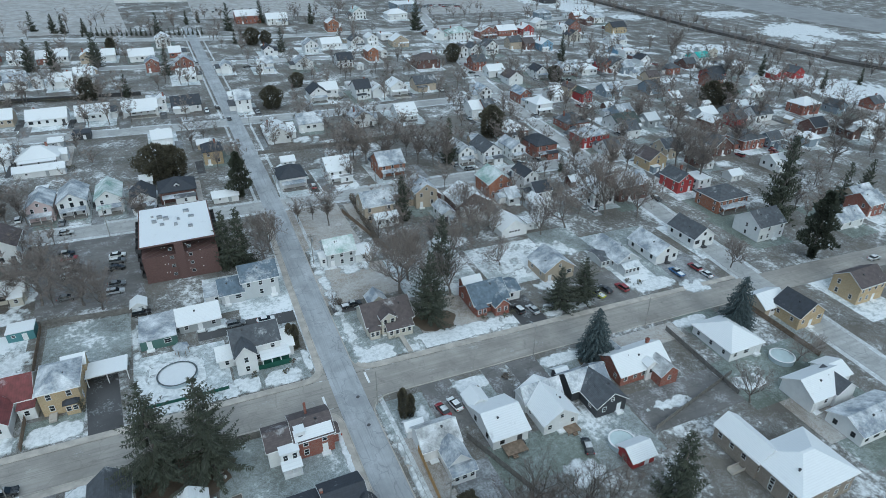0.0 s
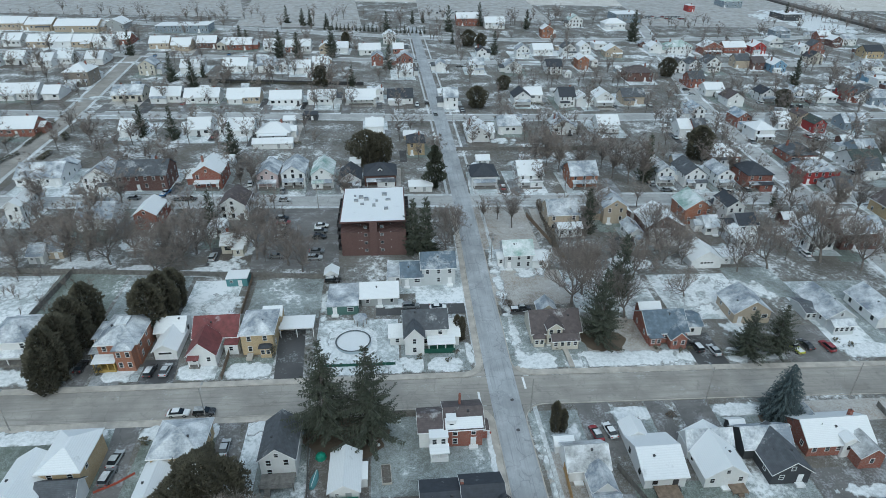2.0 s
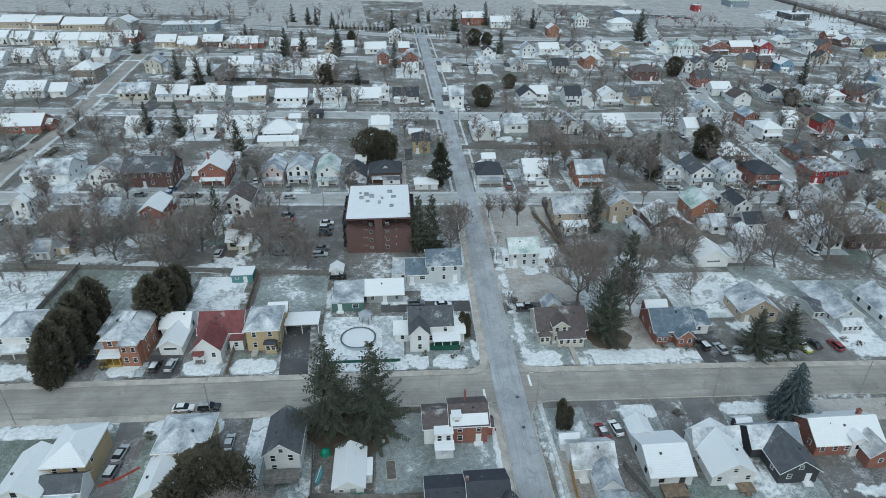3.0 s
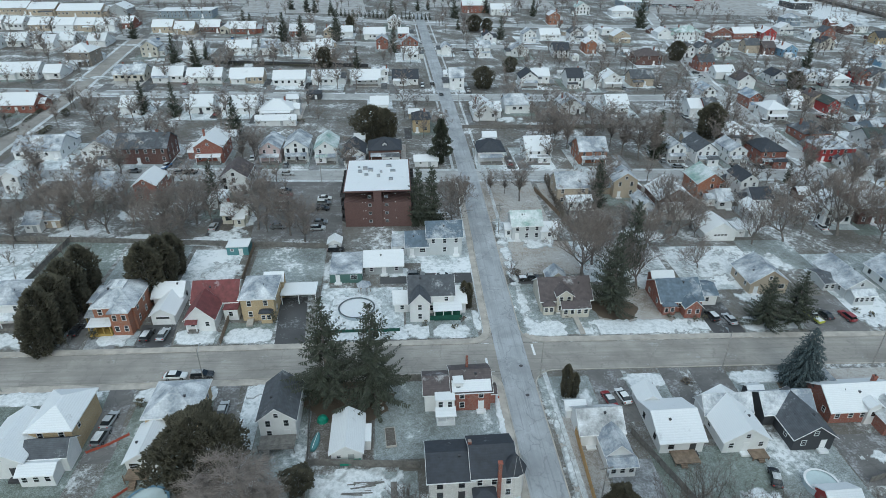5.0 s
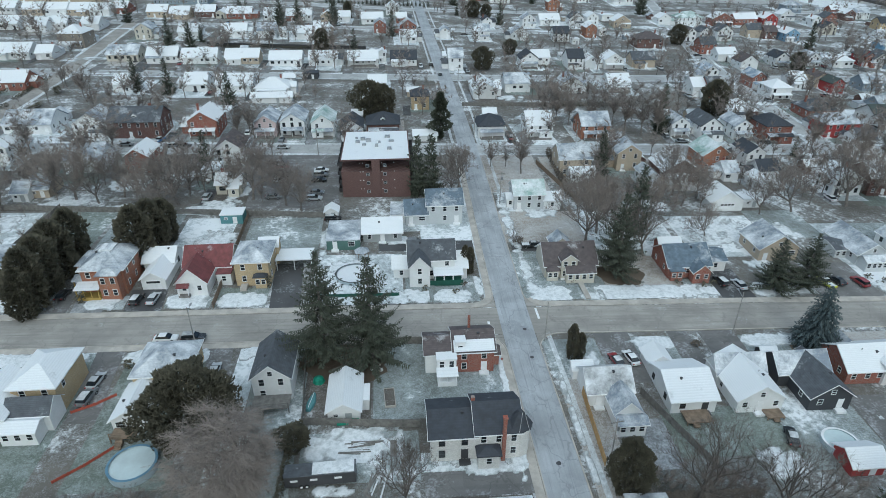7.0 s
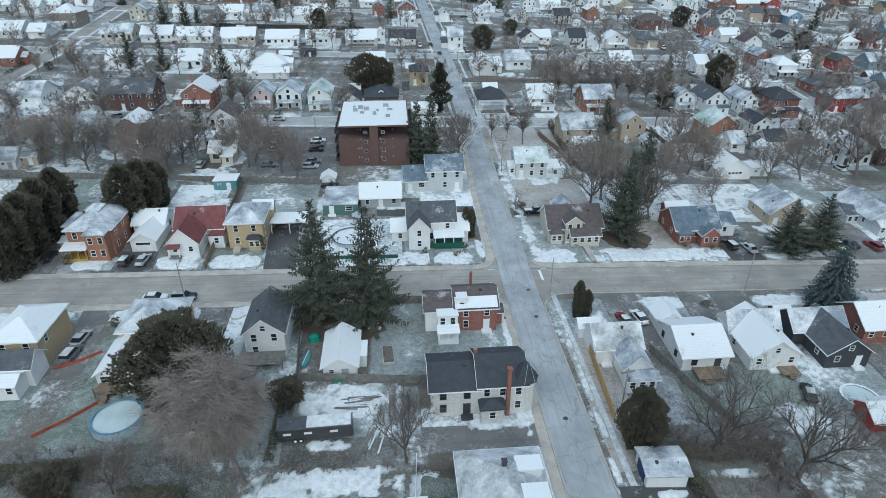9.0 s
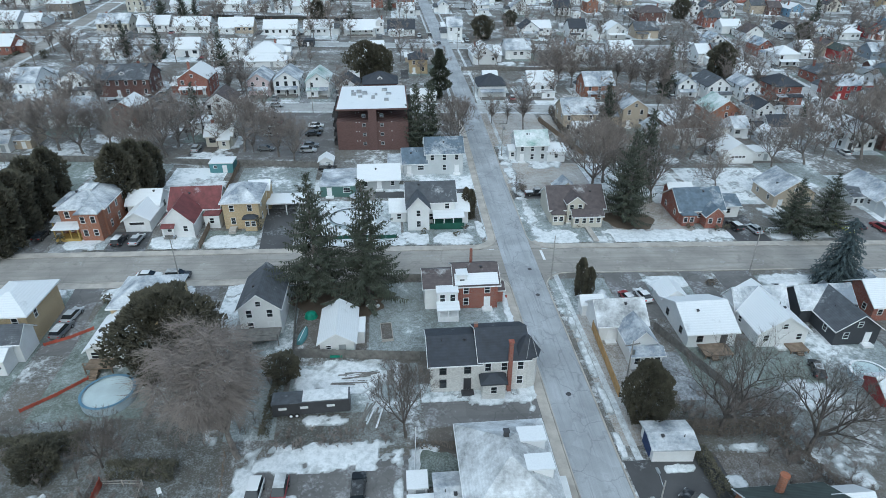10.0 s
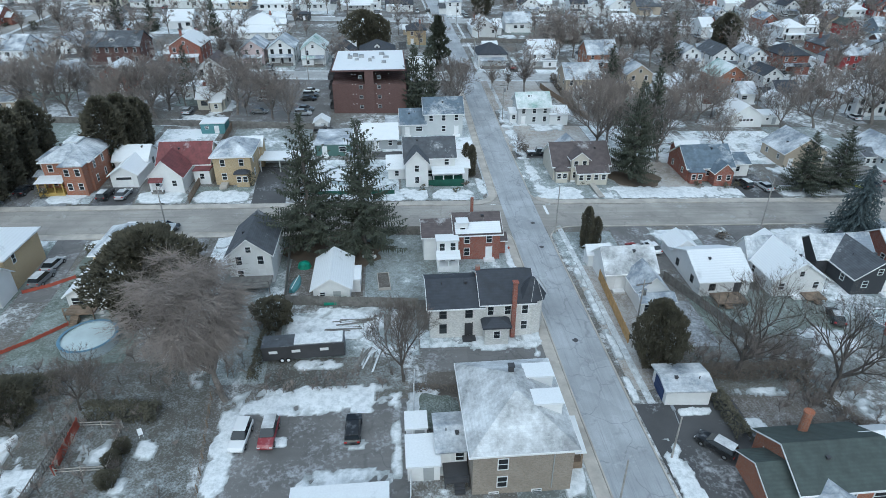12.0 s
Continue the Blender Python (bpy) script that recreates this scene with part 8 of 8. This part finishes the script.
tree("bare", 196.9, 159.6, 25.3, 0.93)
tree("bare", 200.4, 170.0, 22.2, 0.93)
tree("bare", 200.6, 176.2, 22.4, 0.93)
tree("bare", 240.6, 182.5, 20.7, 0.91)
tree("bare", 304.2, 176.1, 19.4, 0.87)
tree("bare", 337.9, 281.6, 20.4, 0.88)
tree("bare", 334.9, 268.9, 20.1, 0.87)
tree("bare", 305.4, 160.3, 21.7, 0.86)
tree("mid_bare", 160.6, 107.9, 10.8, 0.94)
tree("mid_bare", 118.7, 62.4, 11.3, 0.95)
tree("mid_bare", 141.7, 68.7, 9.2, 0.94)
tree("bare", 232.3, 211.0, 22.9, 0.92)
tree("bare", 244.5, 157.7, 19.3, 0.9)
tree("bare", 288.7, 211.5, 18.3, 0.88)
tree("bare", 223.2, 228.7, 15.9, 0.93)
tree("bare", 357.3, 348.2, 20.2, 0.88)
tree("bare", 263.2, 151.1, 19.6, 0.88)
tree("willow", -9.6, 53.6, 17.4, 1.2, 0, 0)
# woods and gardens farther off, and brush
rng = random.Random(19)


def free(x, y):
    return abs(x - road_at(y)) > 8 and min(abs(y - s) for s in (99, 197, 290, 403, 478)) > 6 and abs(x + 123 + 0.08 * (y - 120)) > 6 and abs(x - 162 - 0.085 * (y - 100)) > 7

# the rest of the eastern streets' houses, in rows along the side streets
TAKEN = [(o.matrix_world.translation.x, o.matrix_world.translation.y) for o in scene.objects if o.parent is None and o.name.startswith(("house", "shed", "garage"))]
rows = [(x, s + side * 15.5) for s in (99, 197, 290, 403) for side in (-1, 1) for x in range(196, 420, 15)] + [(176 + 0.085 * (y - 100) + side * 15, y) for y in range(130, 470, 19) for side in (-1, 1)] + [(x, s + 46) for s in (99, 197, 290) for x in range(205, 400, 24)]
count = 0
for x, y in rows:
    x, y = x + rng.uniform(-2, 2), y + rng.uniform(-2, 2)
    if count < 28 and free(x, y) and rng.random() < 0.75 and min(math.hypot(x - a, y - b) for a, b in TAKEN) > 14.5:
        wall = rng.choice(("white", "white", "lightgrey", "brick", "brick", "redpaint", "tan", "brickdark", "bluegrey"))
        house(x, y, rng.uniform(6.5, 9.5), rng.uniform(7.5, 10.5), rng.uniform(3.2, 5.2), rng.choice(("gx", "gy", "gy", "hip")), wall, rng.choice(("snow", "snow", "snow", "frost", "thinsnow", "slate", "dark")), "own")
        TAKEN.append((x, y))
        count += 1


spots = [(rng.uniform(-260, 380), rng.uniform(210, 560)) for i in range(430)]
woodland("far_trees", [(x, y, rng.uniform(7, 14)) for x, y in spots if free(x, y)], "far_bare", 12, "leafless trees among the farther houses")
spots = [(rng.uniform(-230, 310), rng.uniform(206, 400)) for i in range(190)]
woodland("far_trees", [(x, y, rng.uniform(7, 15)) for x, y in spots if free(x, y)], "far_bare", 12, "leafless trees between the rows of houses")
spots = [(rng.uniform(190, 430), rng.uniform(36, 345)) for i in range(150)]
woodland("far_trees", [(x, y, rng.uniform(9, 17)) for x, y in spots if free(x, y)], "far_bare", 12, "leafless trees among the eastern gardens")
spots = [(445 + a * 45 + rng.uniform(-40, 0), 640 - a * 430 + rng.uniform(-40, 0)) for a in (rng.random() for i in range(90))]
woodland("far_trees", [(x, y, rng.uniform(7, 13)) for x, y in spots], "far_bare", 12, "leafless trees along the railway")
spots = [(rng.uniform(-107, -24), rng.uniform(156, 191)) for i in range(48)] + [(rng.uniform(62, 162), rng.uniform(150, 190)) for i in range(52)] + [(rng.uniform(62, 160), rng.uniform(222, 282)) for i in range(26)]
woodland("garden_trees", [(x, y, rng.uniform(7, 13)) for x, y in spots], "far_bare", 12, "leafless garden trees behind the houses")
for x0, x1, y0, y1, count, tall in ((-40.2, -12.9, 37.2, 62.1, 110, 2.6), (-5.5, 10.7, 54.0, 57.3, 50, 1.6), (44.9, 65.3, 53.5, 59.6, 60, 2.6), (56.3, 69.0, 41.5, 58.8, 60, 2.6), (-10.8, -6.0, 53.4, 69.2, 18, 2.6), (59.9, 96.4, 49.1, 61.2, 36, 2.6), (-98.6, -66.5, 128.1, 150.7, 26, 3.5)):
    woodland("brush", [(rng.uniform(x0, x1), rng.uniform(y0, y1), rng.uniform(0.6, 1.3) * tall) for i in range(count)], "brush", 3, "tangled leafless brush and saplings")
for i in range(26):
    tree("spruce", -37 + i * 3.1, 500 - i * 0.4 + rng.uniform(-1, 1), rng.uniform(3, 6.5), pick=2)


# ---- small things in the yards ----
def hedge(path, h, wide, mat="cedar_leaf", label="clipped dark evergreen hedge"):
    """A hedge of small tufts along the path (pairs)."""
    rng = random.Random(int(path[0][0] * 7 + path[0][1]))
    bm = bmesh.new()
    for (xa, ya), (xb, yb) in zip(path, path[1:]):
        L = math.hypot(xb - xa, yb - ya)
        fine = 0.55 if ya < 80 else 1.0
        for i in range(int((L + wide) * 9 * h * wide / fine ** 1.6)):
            f, a, r = rng.uniform(-0.3 * wide / max(L, 0.1), 1 + 0.3 * wide / max(L, 0.1)), rng.uniform(-0.3, math.pi + 0.3), math.sqrt(rng.uniform(0.35, 1.0))
            across = math.cos(a) * r * wide / 2 * (1 + 0.35 * noise.noise(Vector((xa + f * L, ya, a))))
            p = Vector((xa + (xb - xa) * f - (yb - ya) / L * across, ya + (yb - ya) * f + (xb - xa) / L * across, h * (0.25 + 0.68 * math.sin(a) * r * (1 + 0.3 * noise.noise(Vector((f * L * 0.8, xa, ya)))))))
            p.z += lie(p.x, p.y)
            for k in range(2):
                spray(bm, p, Vector((rng.uniform(-1, 1), rng.uniform(-1, 1), rng.uniform(-0.2, 0.9))), rng.uniform(0.35, 0.65) * fine, rng, 0.1, 0.4)
    return tagged(part("hedge", bm, mat), label, "hedge", kind="stuff")


hedge([(-141.0, 230.1), (-137.6, 242.2)], 1.6, 1.4)
hedge([(-139.0, 249.7), (-140.0, 279.8)], 1.4, 1.2)
hedge([(-148.7, 253.7), (-145.1, 281.4)], 1.4, 1.2)
hedge([(-126.7, 236.5), (-125.8, 243.2)], 1.5, 2.4)
hedge([(-126.6, 257.4), (-126.4, 260.8)], 3.4, 1.4)
hedge([(62.6, 157.9), (64.4, 192.4)], 2.6, 1.6, "shrub", "tall leafless hedge")
hedge([(76.6, 244.6), (100.8, 246.7)], 1.8, 1.4)
hedge([(85.5, 309.9), (96.5, 309.6)], 1.5, 1.4)
hedge([(-85.7, 345.8), (-31.4, 344.2)], 1.8, 1.2)
hedge([(-41.7, 250.9), (-26.9, 251.5)], 2.0, 1.2)
hedge([(50.4, 50.6), (50.6, 44.4)], 1.9, 2.0)
hedge([(51.0, 54.6), (64.0, 54.2)], 2.2, 2.2, "shrub", "tangled leafless hedge")
hedge([(62.0, 52.6), (65.6, 44.4)], 1.6, 1.5, "shrub", "tangled leafless hedge")
hedge([(-24.0, 51.9), (-17.4, 51.6)], 2.3, 2.4)
hedge([(-42.0, 55.7), (-30.1, 56.4)], 2.8, 2.6)
hedge([(-6.6, 70.2), (-7.0, 56.4)], 2.2, 1.0)
hedge([(13.2, 54.0), (18.2, 53.7)], 1.1, 0.9, "shrub", "low leafless garden hedge")
hedge([(51.3, 113.2), (52.2, 113.2)], 0.9, 0.9)
hedge([(76.0, 111.9), (76.8, 111.9)], 1.2, 1.0)
hedge([(81.6, 110.5), (82.3, 110.5)], 1.3, 1.0)
hedge([(84.1, 111.1), (84.8, 111.1)], 1.2, 1.0)
hedge([(123.9, 112.9), (124.9, 112.5)], 1.0, 1.0)
hedge([(126.8, 110.9), (127.6, 110.7)], 1.2, 1.1)
hedge([(17.0, 111.5), (17.6, 111.5)], 1.0, 0.9)
hedge([(23.8, 110.0), (24.6, 110.0)], 1.1, 1.0)
hedge([(26.1, 112.5), (26.7, 112.5)], 1.2, 1.0, "shrub", "small leafless garden shrub")
hedge([(-56.1, 109.5), (-55.2, 109.5)], 1.8, 1.2)
hedge([(-17.3, 113.2), (-16.9, 113.2)], 3.6, 0.9)
hedge([(-38.9, 88.6), (-38.3, 88.6)], 1.8, 1.1)
hedge([(61.5, 88.6), (62.8, 88.6)], 1.2, 1.2, "shrub", "round leafless shrub under snow")
hedge([(70.2, 89.7), (71.3, 89.9)], 1.3, 1.4, "shrub", "bushy leafless shrub")
hedge([(42.0, 131.5), (42.8, 131.5)], 2.0, 1.6, "shrub", "bushy leafless shrub")


def lumber_pile(x, y, rz, count, seed):
    e = thing("lumber_pile", x, y, 0, rz, "loose pile of old boards dusted with snow", "lumber pile")
    rng = random.Random(seed)
    for i in range(count):
        L = rng.uniform(3.0, 5.6)
        b = part("board", boxes((-L / 2, L / 2, -0.12, 0.12, 0.0, 0.06)), "grey_wood" if i % 3 else "snow_pile", e)
        b.location = (rng.uniform(-0.8, 0.8), rng.uniform(-1.2, 1.2), 0.02 + 0.07 * (i // 3) + 0.007 * (i % 3))
        b.rotation_euler = (0, 0, rng.uniform(-0.16, 0.16))


lumber_pile(4.9, 67.8, 4, 14, 3)
lumber_pile(3.0, 66.2, 2, 9, 4)
lumber_pile(7.4, 60.5, 70, 8, 5)
lumber_pile(-27.7, 39.5, 20, 8, 6)

bed = thing("garden_bed", 9.3, 78.1, 0, 4, "raised wooden garden bed with frosted soil", "garden bed")
part("soil", boxes((-0.85, 0.85, -2.2, 2.2, -0.1, 0.28)), "lawn_earth", bed)
for a in ((-0.95, -0.85, -2.3, 2.3), (0.85, 0.95, -2.3, 2.3), (-0.85, 0.85, -2.3, -2.2), (-0.85, 0.85, 2.2, 2.3)):
    part("plank", boxes((*a, -0.1, 0.38)), "concrete", bed)


def boat(x, y, rz, mat, label):
    e = thing("rowing_boat", x, y, 0, rz, label, "boat")
    bm = bmesh.new()
    rings = []
    for s in range(9):
        f = s / 8
        half = 0.75 * math.sin(math.pi * (0.12 + 0.8 * f)) ** 0.7
        rings.append([bm.verts.new((f * 4.2 - 2.1, k * half, z)) for k, z in ((-1, 0.0), (-0.8, 0.4), (-0.25, 0.62), (0.25, 0.62), (0.8, 0.4), (1, 0.0))])
    for a, c in zip(rings, rings[1:]):
        for i in range(5):
            bm.faces.new((a[i], c[i], c[i + 1], a[i + 1]))
    bm.faces.new(rings[0])
    bm.faces.new(rings[-1][::-1])
    part("hull", bm, mat, e)
    part("keel", boxes((-1.9, 1.9, -0.04, 0.04, 0.6, 0.68)), "white_trim", e)


boat(-4.3, 77.6, 80, "teal", "upturned teal rowing boat beside the fence")
boat(-32.0, 47.2, 65, "white_trim", "upturned white rowing boat in the snow")

gz = thing("gazebo", 2.9, 125.4, 0, 0, "small round garden gazebo with a frosted roof", "gazebo")
for i in range(6):
    a = radians(60 * i)
    part("post", boxes((1.5 * math.cos(a) - 0.06, 1.5 * math.cos(a) + 0.06, 1.5 * math.sin(a) - 0.06, 1.5 * math.sin(a) + 0.06, -0.1, 2.1)), "wood", gz)
cone = bmesh.new()
tube(cone, (0, 0, 2.1), (0, 0, 3.1), 2.0, 0.2, 6)
part("roof", cone, "frost", gz)

bn = thing("bin_under_cover", -3.5, 83.0, 0, 0, "green tarpaulin over garden things", "tarpaulin")
bm = bmesh.new()
tube(bm, (0, 0, -0.1), (0, 0, 0.7), 1.2, 0.9, 9)
tube(bm, (0, 0, 0.7), (0, 0, 1.0), 0.9, 0.1, 9)
part("cover", bm, "tarp", bn)

st = thing("stone_pile", 7.0, 85.8, 0, 0, "small pile of pale stones under snow", "stones")
rng = random.Random(8)
for i in range(14):
    bm = bmesh.new()
    bmesh.ops.create_icosphere(bm, subdivisions=1, radius=rng.uniform(0.2, 0.42))
    for v in bm.verts:
        v.co *= rng.uniform(0.8, 1.15)
    part("stone", bm, "concrete" if i % 2 else "snow", st).location = (rng.uniform(-1.1, 1.1), rng.uniform(-0.9, 0.9), rng.uniform(0.05, 0.35))

pen = thing("paddock_rail", -22.4, 46.8, 0, 0, "pale weathered wooden rails round a small pen", "railing")
for x0, y0, x1, y1 in ((-2.5, 3.5, 2.2, 3.2), (2.2, 3.2, 3.0, -3.2), (3.0, -3.2, -2.3, -3.1)):
    for z in (0.55, 0.95):
        bm = bmesh.new()
        tube(bm, (x0, y0, z), ((x0 + x1) / 2, (y0 + y1) / 2, z + 0.05), 0.055, 0.05, 5)
        tube(bm, ((x0 + x1) / 2, (y0 + y1) / 2, z + 0.05), (x1, y1, z - 0.03), 0.05, 0.045, 5)
        part("rail", bm, "concrete", pen)
    for px, py in ((x1, y1), ((x0 + x1) / 2, (y0 + y1) / 2)):
        bm = bmesh.new()
        tube(bm, (px, py, -0.2), (px, py, 1.15), 0.07, 0.06, 6)
        part("post", bm, "concrete", pen)

arch = thing("garden_arch", 9.9, 65.1, 0, 90, "weathered wooden garden arch", "arch")
part("beam", boxes((-1.6, 1.6, -0.5, 0.5, 2.1, 2.2)), "grey_wood", arch)
for px in (-1.5, 1.5):
    for py in (-0.4, 0.4):
        part("post", boxes((px - 0.06, px + 0.06, py - 0.06, py + 0.06, -0.2, 2.1)), "grey_wood", arch)

ch = thing("garden_chair", -17.8, 48.6, 0, 30, "white plastic garden chair", "chair")
part("seat", boxes((-0.25, 0.25, -0.25, 0.25, 0.4, 0.45)), "white_trim", ch)
part("backrest", boxes((-0.25, 0.25, 0.2, 0.26, 0.45, 0.95)), "white_trim", ch)
for px in (-0.21, 0.21):
    for py in (-0.21, 0.21):
        part("leg", boxes((px - 0.03, px + 0.03, py - 0.03, py + 0.03, 0, 0.4)), "white_trim", ch)

hydrant = thing("fire_hydrant", 30.8, 87.1, 0, 0, "small red fire hydrant by the pavement", "hydrant")
bm = bmesh.new()
tube(bm, (0, 0, -0.1), (0, 0, 0.6), 0.13, 0.12, 8)
part("barrel", bm, "red_fence", hydrant)
bm = bmesh.new()
tube(bm, (-0.2, 0, 0.45), (0.2, 0, 0.45), 0.06, 0.06, 6)
part("outlet", bm, "red_fence", hydrant)

# manhole covers in the crossing
for x, y in ((37.1, 96.5), (35.8, 62.6), (36.8, 87.8)):
    bm = bmesh.new()
    tube(bm, (0, 0, -0.05), (0, 0, 0.045), 0.42, 0.42, 14)
    o = part("manhole_cover", bm, "dark_trim")
    o.location = (x, y, lie(x, y))
    tagged(o, "round dark iron manhole cover in the street", "manhole cover", kind="structure")


# ---- cars ----
car(-34.1, 95.8, "sedan", "white", 0)
car(-28.8, 95.8, "suv", "black", 0)
car(-60.0, 111.5, "sedan", "black", 88)
car(-44.0, 109.2, "suv", "black", 86)
car(-40.7, 109.4, "sedan", "silver", 86)
car(-22.5, 86.0, "sedan", "silver", 90)
car(55.9, 86.1, "sedan", "white", 99)
car(52.8, 85.5, "sedan", "red", 99)
car(86.6, 111.6, "suv", "black", 97)
car(90.4, 110.2, "sedan", "silver", 97)
car(111.5, 110.1, "pickup", "lime", 102)
car(115.1, 111.1, "sedan", "black", 102)
car(120.3, 110.2, "suv", "red", 97)
car(45.4, 129.3, "pickup", "black", 0)
car(16.1, 131.7, "suv", "grey", 0)
car(23.3, 130.9, "sedan", "white", 0)
car(34.6, 293.1, "sedan", "black", 93)
car(31.4, 311.6, "suv", "black", 93)
car(29.6, 403.5, "sedan", "silver", 93)
car(-26.2, 197.2, "sedan", "silver", -2)
car(-78.2, 199.8, "sedan", "grey", -2)
car(-59.0, 198.5, "suv", "black", -2)
car(-62.5, 198.6, "sedan", "grey", -2)
car(-68.7, 203.3, "pickup", "blue", 77)
car(-25.1, 183.4, "sedan", "black", -1)
car(-24.1, 180.2, "sedan", "red", -1)
car(-23.1, 176.7, "sedan", "grey", -1)
car(-11.5, 177.6, "sedan", "white", -1)
car(-23.3, 158.7, "sedan", "grey", -1)
car(-23.2, 173.3, "suv", "black", -1)
car(-23.5, 169.9, "sedan", "silver", -1)
car(-11.4, 173.9, "suv", "grey", -1)
car(-11.6, 170.2, "sedan", "black", -1)
car(-11.7, 157.4, "suv", "silver", -1)
car(-11.5, 161.3, "sedan", "grey", -1)
car(-5.5, 144.9, "suv", "black", -1)
car(141.5, 110.9, "pickup", "blue", 91)
car(149.1, 111.4, "suv", "red", 91)
car(149.5, 107.2, "sedan", "white", 91)
car(76.2, 65.4, "sedan", "black", 71)
car(209.7, 95.0, "sedan", "white", 0)
car(-6.6, 47.4, "suv", "white", 266)
car(-3.6, 47.6, "suv", "maroon", 268)
car(5.8, 47.7, "suv", "black", 89)
car(46.6, 43.0, "suv", "black", 128)
car(-42.6, 84.3, "sedan", "silver", 84)
car(-42.5, 80.3, "suv", "grey", 84)
car(-40.5, 211.2, "suv", "white", 95)
car(139.0, 201.6, "suv", "black", 104)
car(140.8, 200.5, "sedan", "grey", 104)
car(148.6, 202.5, "sedan", "black", 104)
car(116.9, 202.9, "sedan", "grey", -2)
car(210.7, 260.1, "pickup", "red", 101)
car(213.6, 257.9, "sedan", "silver", 100)
car(184.5, 330.0, "sedan", "silver", -5)
car(185.1, 339.1, "sedan", "black", -5)
car(4.5, 212.3, "suv", "grey", 93)
car(-91.2, 413.4, "sedan", "blue", 96)
car(-135.9, 407.6, "suv", "blue", 98)
car(56.9, 387.4, "sedan", "black", -5)
car(130.8, 306.0, "suv", "grey", 88)
car(354.3, 406.6, "sedan", "white", -6)
car(231.3, 308.2, "sedan", "black", 84)
car(236.3, 308.3, "sedan", "black", 84)
for row in YARD_CARS:
    car(*row)
rng = random.Random(4)
for r in range(2):
    for i in range(16):
        if rng.random() < 0.8:
            car(237 + i * 3.2, 571 + r * 9, rng.choice(("sedan", "suv")), rng.choice(("white", "black", "silver", "grey", "red")), 90)
for i in range(14):
    car(50 + i * 3.6, 579 + (i % 2) * 8, rng.choice(("sedan", "suv")), rng.choice(("white", "black", "silver", "grey")), 90)

# the patterns that were copied from are not part of the place
for group in list(PROTO.values()) + [list(CARS.values())]:
    for e in group:
        for o in [*e.children_recursive, e]:
            bpy.data.objects.remove(o)
